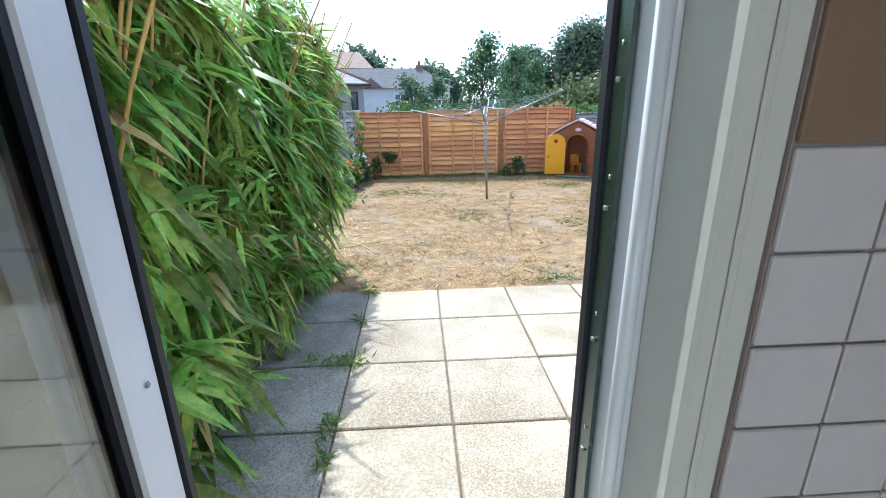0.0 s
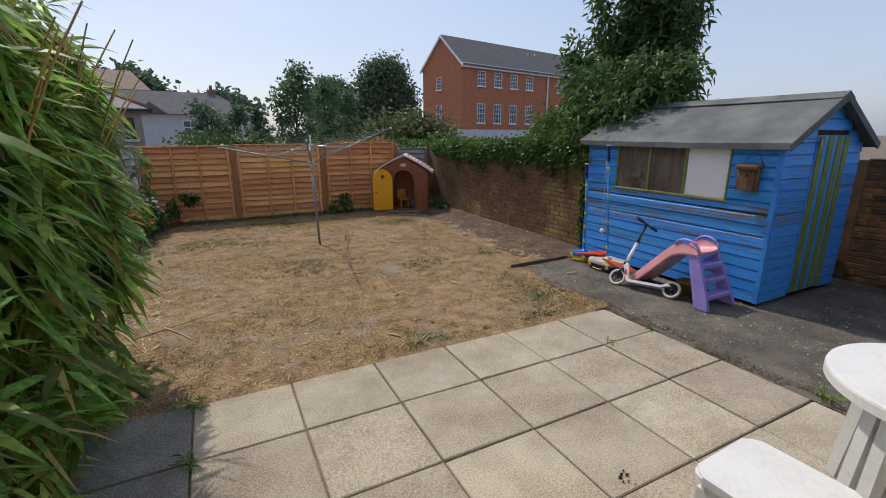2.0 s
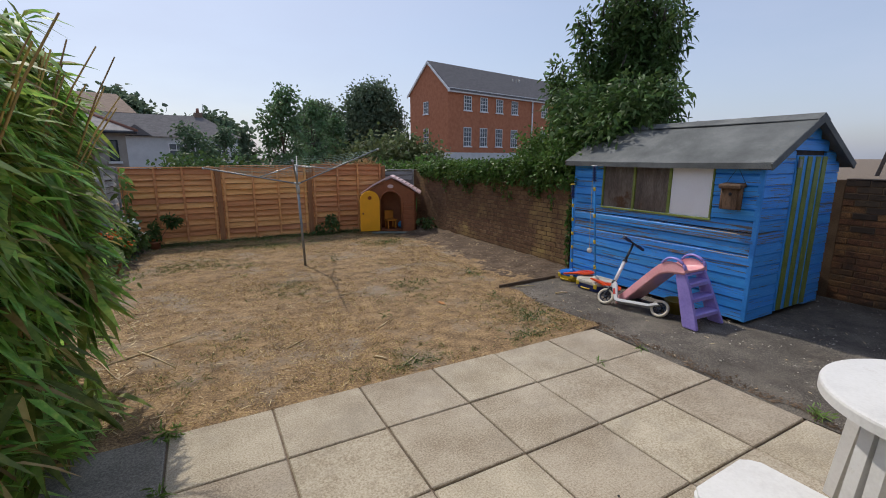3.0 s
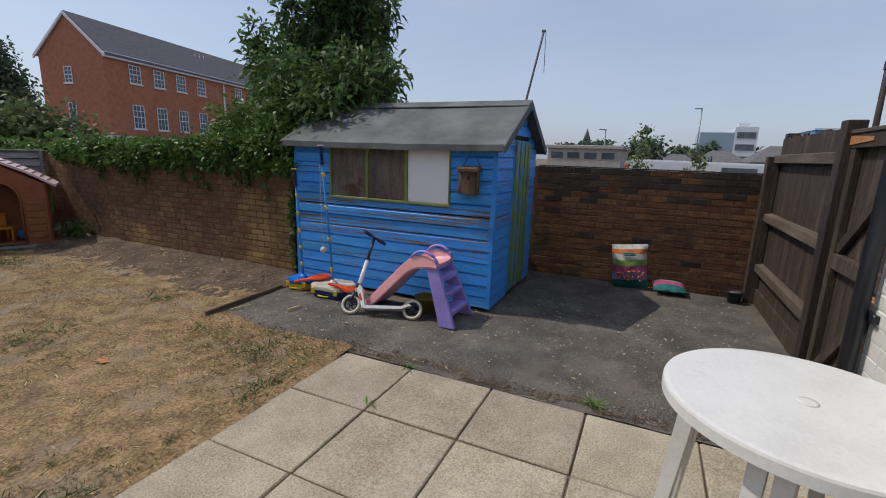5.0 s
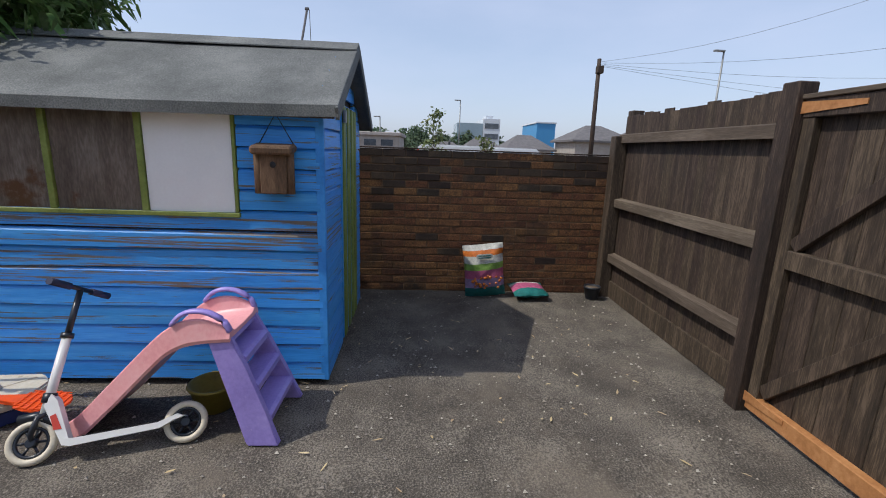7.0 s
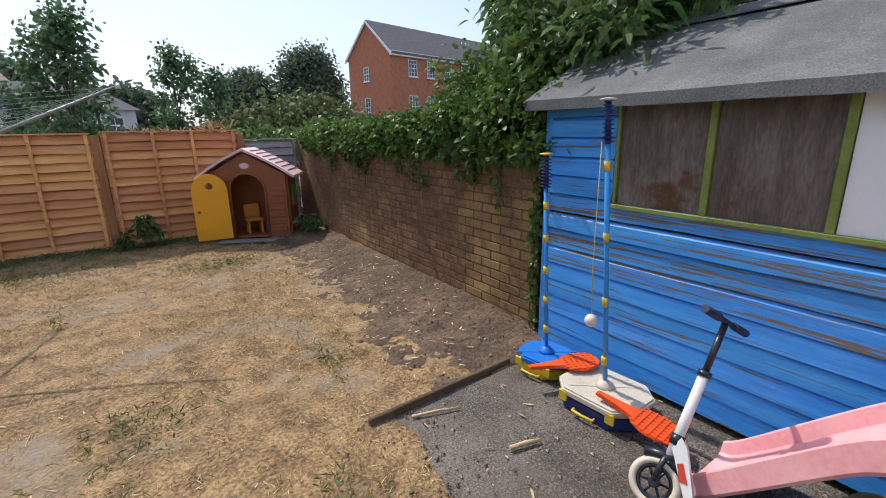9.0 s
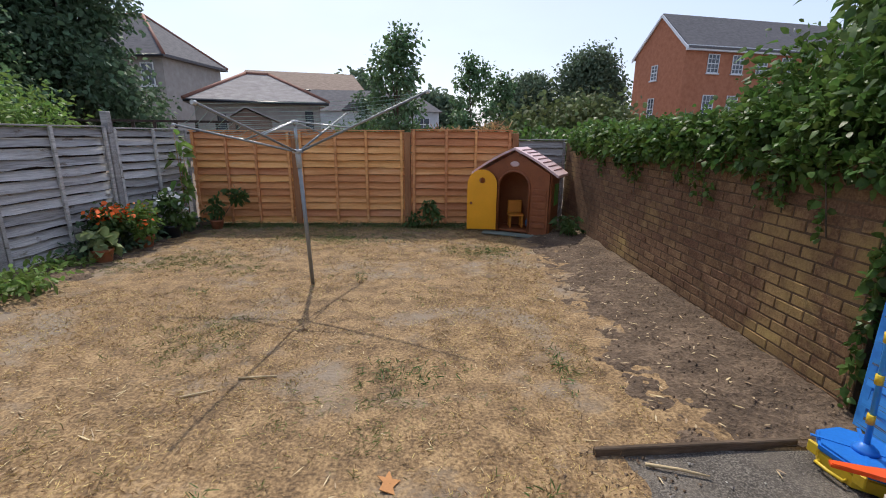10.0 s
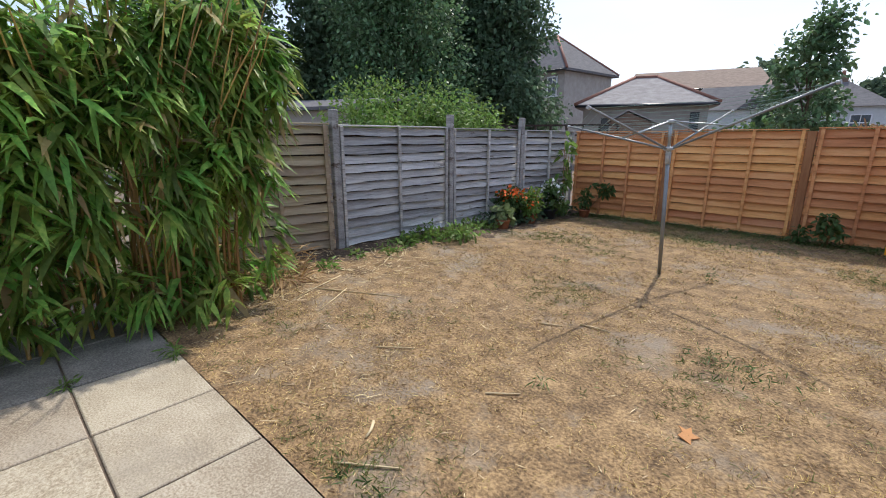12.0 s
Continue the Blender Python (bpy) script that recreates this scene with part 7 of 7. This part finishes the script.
def back_door():
    """Hinged at its local origin; local -y is the way into the room, the outer face looks to local +x."""
    t = thing("door_1", "white plastic glazed back door standing open inwards", "door", pose(DX0, 0.555, 0.055, 0, 0, 0), kind="structure")
    W, Hh, T = 0.76, 2.0, 0.06
    st = 0.125
    x0, x1 = -T, -0.002
    part("stile", span(B(), x0, x1, -st, -0.018, 0, Hh, 0.008), UPVC, t)
    part("stile", span(B(), x0, x1, -W, -W + st, 0, Hh, 0.008), UPVC, t)
    part("rail", span(B(), x0, x1, -W + st, -st, 0, 0.16, 0.008), UPVC, t)
    part("rail", span(B(), x0, x1, -W + st, -st, Hh - 0.11, Hh, 0.008), UPVC, t)
    part("edge_gasket", span(B(), x0 + 0.01, x1 + 0.006, -0.0175, -0.004, 0, Hh), RUBBER, t, "black rubber edge seal")
    part("edge_trim", span(B(), x0, x1, -0.0035, 0.0, 0, Hh), UPVC, t)
    # raised bead, gasket and spacer round the pane
    for z0, z1, y0, y1 in ((0.15, Hh - 0.10, -st - 0.004, -st + 0.036), (0.15, Hh - 0.10, -W + st - 0.036, -W + st + 0.004)):
        part("bead", span(B(), x1 + 0.0005, x1 + 0.012, y0, y1, z0, z1, 0.005), UPVC, t)
    part("pane_gasket", span(B(), -0.010, 0.004, -st - 0.018, -st - 0.0045, 0.16, Hh - 0.11), RUBBER, t)
    part("spacer_bar", span(B(), -0.022, -0.012, -st - 0.036, -st - 0.0185, 0.16, Hh - 0.11), SPACER, t)
    gl = part("pane", span(B(), -0.012, -0.008, -W + st, -st - 0.005, 0.16, Hh - 0.11), GLASS, t)
    part("inner_pane", span(B(), -0.036, -0.032, -W + st, -st - 0.005, 0.16, Hh - 0.11), GLASS, t)
    lathe(bm := B(), [(0.002, 0), (0.006, 0.001), (0.004, 0.003)], 10, pose(0.0, -0.055, 1.10, 0, 90, 0))
    part("screw", bm, GALV_DULL, t)
    return t


back_door()
# tiles on the wall beside the door
TILE = material("white_tile", [(0.58, 0.53, 0.52), (0.62, 0.57, 0.56), (0.65, 0.60, 0.59)], 3, 0.25, 0.03, 30, vary=0.04)
TILE_BROWN_K = material("brown_tile", [(0.20, 0.12, 0.075), (0.24, 0.15, 0.095), (0.28, 0.18, 0.115)], 3, 0.3, 0.05, 30, vary=0.05)
GROUT = plain("grout", (0.34, 0.28, 0.26), 0.8)
tiles = thing("tiled_wall", "white glazed wall tiles below a brown tile band", "wall tiles", kind="structure")
part("grout_bed", span(B(), 0.2265, 1.34, 0.290, 0.2995, 0.5, 2.0), GROUT, tiles)
tw = 0.111
for c in range(10):
    for r in range(-9, 5):
        x, z = 0.228 + tw * c, 1.532 + tw * r
        brown = r >= 0
        w, h = tw - 0.004, (tw - 0.004 if not brown else tw * 2 - 0.004)
        if brown and r % 2:
            continue
        piece("tile", mesh_of("tile", box(B(), (w / 2, 0, h / 2), (w, 0.008, h), None, 0.002), TILE_BROWN_K if brown else TILE), tiles, pose(x, 0.286, z))
solid("wall_kitchen", span(B(), 0.2265, HX - 0.24, 0.2996, 0.3296, -0.06, 2.154), ROOM, "plain kitchen wall behind the tiles", "wall", "structure")

# made-up window frame round the fill lamp, in the wall behind
kw = thing("window_1", "unseen white window frame added round the kitchen fill lamp", "window", pose(-0.6, -3.398, 0), kind="structure")
for x0, x1, z0, z1 in ((-0.86, -0.80, 0.98, 2.12), (0.80, 0.86, 0.98, 2.12), (-0.80, 0.80, 0.94, 1.0), (-0.80, 0.80, 2.10, 2.16)):
    part("window_frame", span(B(), x0, x1, 0.002, 0.05, z0, z1, 0.004), UPVC, kw)

# ---- border plants ----
ORANGE_PETAL = plain("orange_petal", (0.80, 0.13, 0.01), 0.6)
WHITE_PETAL = plain("white_petal", (0.75, 0.75, 0.74), 0.6)
PALE_LEAF = leaf_mat("variegated_leaf", [(0.14, 0.20, 0.08), (0.25, 0.32, 0.14), (0.40, 0.45, 0.28)], 0.5, 0.3, 0.25)


def potted(name, label, at, r, h, mat, blobs, n, size, leaf, seed, petals=None, np_=0, psize=0.04, ratio=0.55):
    t = pot(name, label, pose(at[0], at[1], lawn_z(at[0], at[1]) - 0.005), r, h, mat)
    bl = [((b[0][0], b[0][1], h + b[0][2]), b[1]) for b in blobs]
    for k, (c, q) in enumerate(bl):
        part("stem", tube(B(), [(c[0] * 0.2, c[1] * 0.2, h * 0.9), c], [0.006, 0.002], 5), BARK, t)
    foliage("leaves", bl, n, size, leaf, t, seed, ratio, 0.6)
    if petals:
        foliage("blossom", [((c[0], c[1], c[2] + q[2] * 0.5), (q[0] * 0.9, q[1] * 0.9, q[2] * 0.6)) for c, q in bl], np_, psize, petals, t, seed + 1, 0.9, 0.5)
    return t


potted("potted_plant", "terracotta pot of broad pale-edged leaves", (-1.50, 8.42), 0.115, 0.15, TERRACOTTA, [((0, 0, 0.08), (0.16, 0.16, 0.09))], 60, 0.12, PALE_LEAF, 201, ratio=0.75)
potted("potted_plant", "bushy plant with bright orange flowers in a pot", (-1.64, 8.72), 0.13, 0.18, BLACK_PLASTIC, [((0, 0, 0.22), (0.17, 0.2, 0.2)), ((0.05, 0.22, 0.18), (0.15, 0.18, 0.16))], 520, 0.07, BUSH_LEAF, 203, ORANGE_PETAL, 130, 0.055)
potted("potted_plant", "yellow-green bushy plant with small orange flowers", (-1.46, 9.12), 0.12, 0.16, TERRACOTTA, [((0, 0, 0.20), (0.18, 0.2, 0.22)), ((0.08, -0.12, 0.12), (0.12, 0.12, 0.14))], 520, 0.065, LIGHT_LEAF, 205, ORANGE_PETAL, 46, 0.04)
potted("potted_plant", "white flowering shrub in a dark pot", (-1.42, 9.68), 0.13, 0.18, BLACK_PLASTIC, [((0, 0, 0.24), (0.2, 0.22, 0.24)), ((0.16, 0.08, 0.08), (0.1, 0.12, 0.14))], 520, 0.08, BUSH_LEAF, 207, WHITE_PETAL, 60, 0.06)
potted("potted_plant", "red-leaved small plant in a terracotta pot", (-1.10, 10.35), 0.10, 0.15, TERRACOTTA, [((0, 0, 0.20), (0.12, 0.12, 0.2)), ((0.3, 0.1, 0.36), (0.18, 0.12, 0.12))], 260, 0.08, BUSH_LEAF, 209)


def tall_plant(name, label, at, h, n, leaf, seed, spread=0.12, size=0.14):
    t = thing(name, label, "plant", pose(at[0], at[1], lawn_z(at[0], at[1]) - 0.01))
    for k in range(3):
        a = k * 2.1
        part("stem", tube(B(), [(0.02 * math.cos(a), 0.02 * math.sin(a), 0), (0.05 * math.cos(a), 0.05 * math.sin(a), h * (0.8 + 0.1 * k))], [0.010, 0.004], 6), DRY_PLANT, t)
    foliage("leaves", [((0, 0, h * 0.45), (spread, spread, h * 0.18)), ((0, 0, h * 0.75), (spread, spread, h * 0.2)), ((0, 0, h * 0.95), (spread * 0.7, spread * 0.7, h * 0.1))], n, size, leaf, t, seed, 0.5, 0.7, 0.4)
    return t


tall_plant("sunflower_plant", "tall yellow-green leafy stalk by the corner fence", (-1.45, 10.2), 1.45, 60, LIGHT_LEAF, 221)
tall_plant("weed_plant", "grey-green weed against the orange fence", (2.25, 10.45), 0.42, 170, BUSH_LEAF, 223, 0.16, 0.09)
tall_plant("weed_plant", "grey-green weed against the orange fence", (1.98, 10.5), 0.22, 70, BUSH_LEAF, 225, 0.12, 0.08)
tall_plant("weed_plant", "dark green weed at the brick wall foot", (4.25, 9.7), 0.28, 140, BUSH_LEAF, 227, 0.22, 0.09)


def ground_plants(name, label, blobs, n, size, leaf, seed, ratio=0.4):
    t = thing(name, label, "plants", pose(0, 0, 0))
    foliage("leaves", blobs, n, size, leaf, t, seed, ratio, 0.7)
    return t


ground_plants("border_weeds", "low leafy weeds along the grey fence foot", [((-1.45, 7.35, 0.12), (0.28, 0.4, 0.13)), ((-1.75, 7.0, 0.10), (0.25, 0.45, 0.12)), ((-1.72, 6.6, 0.07), (0.2, 0.3, 0.08)), ((-1.75, 8.0, 0.08), (0.2, 0.25, 0.1))], 950, 0.075, LIGHT_LEAF, 231)
ground_plants("border_weeds", "dark leafy ground cover between the flower pots", [((-1.75, 8.5, 0.12), (0.25, 0.3, 0.14)), ((-1.6, 9.0, 0.08), (0.3, 0.5, 0.1)), ((-1.65, 9.5, 0.10), (0.25, 0.4, 0.13)), ((-1.5, 10.1, 0.12), (0.3, 0.3, 0.14)), ((-1.75, 8.95, 0.3), (0.2, 0.4, 0.2))], 1500, 0.07, DARK_LEAF, 232, 0.55)
ground_plants("bamboo_stubble", "dry brown cut bamboo stubble by the fence", [((-1.75, 4.95, 0.12), (0.22, 0.28, 0.16)), ((-1.5, 4.75, 0.06), (0.3, 0.3, 0.08))], 420, 0.22, DRY_PLANT, 233, 0.06)
ground_plants("joint_weeds", "green weeds growing from the paving joints", [((-0.62, 2.40, 0.02), (0.12, 0.07, 0.035)), ((-0.80, 2.42, 0.02), (0.14, 0.05, 0.03)), ((-0.64, 1.80, 0.02), (0.05, 0.10, 0.04)), ((-0.63, 1.55, 0.02), (0.03, 0.12, 0.03)),
                                ((-0.62, 3.55, 0.03), (0.12, 0.06, 0.05)), ((2.46, 3.0, 0.01), (0.05, 0.02, 0.02)), ((3.03, 3.02, 0.01), (0.06, 0.04, 0.03)), ((3.15, 1.75, 0.01), (0.06, 0.06, 0.05)), ((-0.62, 2.98, 0.02), (0.05, 0.06, 0.03))], 520, 0.06, LIGHT_LEAF, 234, 0.16)
ground_plants("lawn_tuft", "fresh green grass tuft in the dry lawn", [((1.35, 4.90, 0.03), (0.05, 0.05, 0.05)), ((1.55, 7.75, 0.05), (0.05, 0.05, 0.09)), ((0.10, 7.35, 0.02), (0.10, 0.07, 0.02)), ((2.1, 5.9, 0.01), (0.35, 0.25, 0.02)), ((2.7, 4.1, 0.02), (0.30, 0.2, 0.025)), ((2.35, 3.72, 0.02), (0.5, 0.09, 0.03)), ((1.15, 3.7, 0.02), (0.25, 0.06, 0.02)),
                               ((3.10, 5.95, 0.03), (0.06, 0.35, 0.04)), ((1.0, 9.6, 0.01), (1.4, 0.3, 0.02)), ((3.0, 8.9, 0.01), (0.6, 0.4, 0.02)), ((2.75, 4.9, 0.02), (0.1, 0.08, 0.03))], 2000, 0.05, BUSH_LEAF, 235, 0.12)


ground_plants("fence_grass", "shaded green grass along the orange fence foot", [((x, 10.45 + 0.05 * (k % 3), 0.01), (0.22, 0.24, 0.03)) for k, x in enumerate(np.linspace(-1.2, 2.9, 20))], 5200, 0.055, BUSH_LEAF, 236, 0.12)
ground_plants("soil_weeds", "sparse weeds on the soil by the grey fence", [((-1.72 + 0.12 * (k % 2), y, 0.05), (0.18, 0.16, 0.05)) for k, y in enumerate((4.9, 5.3, 5.8, 6.2, 7.6, 8.2))], 420, 0.07, LIGHT_LEAF, 237, 0.3)


# ---- dry grass, straw and litter ----
GRASS_DRY = leaf_mat("dry_grass_blade", [(0.19, 0.115, 0.048), (0.42, 0.28, 0.125), (0.68, 0.50, 0.255)], 0.8, 0.15, 0.55, 5.0)
GRASS_GREEN = leaf_mat("green_grass_blade", [(0.10, 0.12, 0.035), (0.16, 0.18, 0.06), (0.26, 0.26, 0.10)], 0.7, 0.2, 0.35, 2.0)


def grass(name, label, n, mat, keep, size, seed):
    g = np.random.default_rng(seed)
    x, y = g.uniform(-2.0, 3.75, n), g.uniform(3.60, 10.7, n)
    ok = np.array([keep(a, b, q) for a, b, q in zip(x, y, g.random(n))])
    x, y = x[ok], y[ok]
    z = np.array([lawn_z(a, b) for a, b in zip(x, y)])
    m = len(x)
    ax = np.stack([g.normal(0, 1, m), g.normal(0, 1, m), np.abs(g.normal(0.35, 0.35, m))], 1)
    nr = rnd_dirs(g, m) + np.array([0, 0, 1.0])
    L = size * (0.5 + g.random(m))
    ob = new(name, leaf_mesh(name, np.stack([x, y, z - 0.002], 1), ax, nr, L, L * 0.065 + 0.0010, mat, 0.1))
    return tagged(ob, label, "grass", kind="stuff")


def on_lawn(a, b):
    return not (a > 3.14 + 0.10 * n3(b * 1.7, 7.7) and b < 5.2) and -1.48 + 0.10 * (b - 7.5) + 0.25 * n3(b * 1.1, 8.1) < a < 3.45 + 0.2 * n3(b * 0.9, 3.1)


grass("dry_grass", "short dry straw-coloured grass blades", 250000, GRASS_DRY, lambda a, b, q: on_lawn(a, b) and q < 0.52 + 0.9 * n3(a * 0.8, b * 0.8, 5.0) + 0.7 * n3(a * 2.7, b * 2.7, 1.0) + 0.9 * n3(a * 8, b * 8, 1.0) - 0.45 * max(0, -0.2 - a), 0.030, 402)
grass("green_grass", "thin patches of surviving green grass", 52000, GRASS_GREEN, lambda a, b, q: on_lawn(a, b) and q < 0.012 + 2.6 * (max(0, n3(a * 0.9 + 4, b * 0.9, 9.0) - 0.13) + 0.35 * math.exp(-((a - 1.95) ** 2 + (b - 5.55) ** 2) / 0.16) + 0.35 * math.exp(-((a - 2.7) ** 2 + (b - 4.0) ** 2) / 0.20)) * (0.5 + 1.5 * n3(a * 5, b * 5, 2.0)) + (0.9 if b > 10.15 else 0.35 * max(0, b - 9.2)), 0.04, 403)
def tufts(name, label, count, per, mat, size, seed, keep):
    """Small clumps of longer blades that lean every way."""
    g = np.random.default_rng(seed)
    pts = []
    while len(pts) < count:
        a, b = g.uniform(-1.7, 3.4), g.uniform(3.65, 10.5)
        if on_lawn(a, b) and g.random() < keep(a, b):
            pts.append((a, b))
    c = np.repeat(np.array(pts), per, axis=0) + g.normal(0, 0.022, (count * per, 2))
    z = np.array([lawn_z(a, b) for a, b in c])
    m = len(c)
    ax = np.stack([g.normal(0, 0.8, m), g.normal(0, 0.8, m), np.abs(g.normal(0.6, 0.4, m))], 1)
    L = size * (0.4 + g.random(m))
    ob = new(name, leaf_mesh(name, np.stack([c[:, 0], c[:, 1], z - 0.002], 1), ax, rnd_dirs(g, m), L, L * 0.06 + 0.001, mat, 0.25))
    return tagged(ob, label, "grass", kind="stuff")


THATCH = leaf_mat("brown_thatch", [(0.15, 0.105, 0.05), (0.27, 0.195, 0.095), (0.42, 0.32, 0.165)], 0.85, 0.1, 0.5, 4.0)
tufts("grass_tufts", "brown dead grass tufts in the lawn", 700, 12, THATCH, 0.034, 405, lambda a, b: 0.3 + n3(a * 1.2, b * 1.2, 3.0))
tufts("grass_tufts", "olive green grass tufts in the lawn", 800, 14, GRASS_GREEN, 0.045, 406, lambda a, b: 0.012 + 2.4 * max(0, n3(a * 0.9 + 4, b * 0.9, 9.0) - 0.16) + 0.6 * math.exp(-((a - 1.95) ** 2 + (b - 5.55) ** 2) / 0.16) + 0.5 * math.exp(-((a - 2.7) ** 2 + (b - 4.0) ** 2) / 0.20) + 0.25 * (b < 3.9) + 0.25 * (b > 9.8))
STRAW = leaf_mat("straw_litter", [(0.34, 0.25, 0.14), (0.48, 0.37, 0.22), (0.62, 0.51, 0.34)], 0.8, 0.1, 0.3)


def straw(name, label, n, x0, x1, y0, y1, size, w, seed, mat=STRAW, z=0.006):
    g = np.random.default_rng(seed)
    x, y = g.uniform(x0, x1, n), g.uniform(y0, y1, n)
    p = np.stack([x, y, np.array([max(lawn_z(a, b), border_z(a, b) if a < -0.9 else -1) if y0 > 3.5 else 0.0 for a, b in zip(x, y)]) + z], 1)
    ax = np.stack([g.normal(0, 1, n), g.normal(0, 1, n), g.normal(0, 0.06, n)], 1)
    L = size * (0.4 + 1.1 * g.random(n) ** 2)
    ob = new(name, leaf_mesh(name, p, ax, np.tile([0, 0, 1.0], (n, 1)), L, np.full(n, w) * (0.6 + g.random(n)), mat, 0.0))
    return tagged(ob, label, "litter", kind="stuff")


straw("straw_litter", "pale dry bamboo leaves scattered on the lawn", 900, -1.8, 3.1, 3.65, 9.6, 0.060, 0.0045, 411)
straw("straw_litter", "pale dry bamboo leaves lying near the clump", 420, -1.6, 0.7, 3.65, 5.9, 0.085, 0.006, 415)
straw("leaf_litter", "dry leaf litter by the grey fence", 800, -2.2, -0.9, 3.7, 6.6, 0.13, 0.012, 412)
straw("leaf_litter", "dry brown leaves on the soil bed", 260, 3.3, 4.4, 5.3, 9.8, 0.06, 0.010, 413, z=0.035)
straw("yard_litter", "small dry leaves on the tarmac", 150, 3.1, 6.2, 0.6, 5.1, 0.05, 0.010, 414)


CANE = material("dry_cane", [(0.42, 0.31, 0.17), (0.55, 0.43, 0.25), (0.66, 0.54, 0.34)], 8, 0.7, 0.2, 60)


def twig(a, b, r, name="twig", label="pale dry bamboo cane piece lying on the lawn"):
    zz = lambda p: (lawn_z(*p) if p[1] > 3.6 and not (p[0] > 3.06 and p[1] < 5.2) else 0.0) + r
    mid = ((a[0] + b[0]) / 2 + 0.01, (a[1] + b[1]) / 2)
    solid(name, tube(B(), [(*a, zz(a)), (*mid, zz(mid) + 0.004), (*b, zz(b))], [r, r * 0.9, r * 0.6], 6), CANE, label, "twig", group="twigs")


for a, b, r in (((1.10, 5.86), (1.32, 5.90), 0.007), ((3.50, 4.62), (3.66, 4.58), 0.012), ((3.25, 7.28), (3.36, 7.16), 0.006), ((0.86, 5.66), (1.02, 5.74), 0.006), ((0.9, 4.02), (0.97, 3.92), 0.009), ((1.0, 3.72), (1.25, 3.9), 0.006),
                ((-1.1, 4.9), (-0.4, 5.3), 0.006), ((-0.9, 5.1), (-0.6, 4.6), 0.006), ((0.25, 4.55), (0.45, 4.72), 0.006), ((1.15, 4.62), (1.30, 4.75), 0.006), ((3.25, 5.10), (3.50, 5.02), 0.008), ((-1.3, 5.3), (-1.0, 4.6), 0.006)):
    twig(a, b, r)
bm = B()
prism(bm, [(-0.05, 0), (-0.02, 0.03), (-0.03, 0.07), (0.0, 0.05), (0.03, 0.075), (0.025, 0.03), (0.055, 0.01), (0.01, -0.01), (0, -0.05)], 0.004, pose(2.10, 5.00, lawn_z(2.1, 5.0) + 0.008, 8, 6, 30))
solid("fallen_leaf", bm, plain("fallen_leaf_brown", (0.45, 0.20, 0.06), 0.7), "single orange-brown fallen leaf on the lawn", "leaf")
# grit on the tarmac
g = np.random.default_rng(430)
verts, faces = [], []
for k in range(1400):
    x, y = g.uniform(3.1, 6.25), g.uniform(0.55, 5.15)
    r = 0.004 + 0.010 * g.random() ** 3
    o = len(verts)
    for dx, dy, dz in ((1, 0, 0), (-0.5, 0.9, 0), (-0.5, -0.9, 0), (0, 0, 0.8)):
        verts.append((x + dx * r, y + dy * r, dz * r + 0.001))
    faces += [(o, o + 1, o + 3), (o + 1, o + 2, o + 3), (o + 2, o, o + 3)]
GRIT = material("pale_grit", [(0.22, 0.20, 0.17), (0.34, 0.31, 0.27), (0.50, 0.47, 0.42)], 5, 0.9, 0.0, 50, vary=0.4, island=True)
tagged(new("grit", raw("grit", verts, faces, GRIT)), "pale grit and small stones on the tarmac", "grit", kind="stuff")
# clods on the soil bed
verts, faces = [], []
for k in range(1500):
    x, y = g.uniform(3.35, 4.45), g.uniform(5.3, 9.9)
    r = 0.003 + 0.014 * g.random() ** 3
    z = soil_z(x, y)
    o = len(verts)
    for dx, dy, dz in ((1, 0, 0), (-0.5, 0.9, 0), (-0.5, -0.9, 0), (0.2, 0.1, 0.9)):
        verts.append((x + dx * r * g.uniform(0.7, 1.3), y + dy * r * g.uniform(0.7, 1.3), z + dz * r))
    faces += [(o, o + 1, o + 3), (o + 1, o + 2, o + 3), (o + 2, o, o + 3)]
tagged(new("soil_clods", raw("soil_clods", verts, faces, SOIL)), "dry clods of earth on the soil bed", "soil", kind="stuff")
# loose soil where the slabs meet the yard, and a few dark crumbs on one slab
verts, faces = [], []
for k in range(2600):
    if k < 1900:
        x, y = 3.075 + abs(g.normal(0, 0.07)), g.uniform(0.65, 3.7)
        if n3(y * 3, 2.2) < -0.12:
            x += 0.05
    else:
        x, y = 3.16 + g.normal(0, 0.13), g.uniform(3.5, 5.2)
    r = 0.003 + 0.011 * g.random() ** 3
    o = len(verts)
    for dx, dy, dz in ((1, 0, 0), (-0.5, 0.9, 0), (-0.5, -0.9, 0), (0.2, 0.1, 0.7)):
        verts.append((x + dx * r * g.uniform(0.7, 1.4), y + dy * r * g.uniform(0.7, 1.4), 0.001 + dz * r))
    faces += [(o, o + 1, o + 3), (o + 1, o + 2, o + 3), (o + 2, o, o + 3)]
tagged(new("loose_soil", raw("loose_soil", verts, faces, SOIL)), "loose soil crumbs along the edge of the slabs", "soil", kind="stuff")
crumb = plain("dark_crumb", (0.02, 0.018, 0.016), 0.7)
for k, (dx, dy, r) in enumerate(((0, 0, 0.011), (0.022, 0.012, 0.009), (0.045, -0.004, 0.010), (-0.012, -0.03, 0.007), (0.05, 0.025, 0.007), (0.015, -0.04, 0.006), (0.03, -0.07, 0.005))):
    bm = B()
    bmesh.ops.create_icosphere(bm, subdivisions=1, radius=r, matrix=pose(1.36 + dx, 1.87 + dy, 0.005) @ Matrix.Diagonal((1.2, 0.9, 0.6, 1)))
    solid("dirt_crumb", bm, crumb, "small black crumb of dirt on the paving", "dirt", group="dirt crumbs")
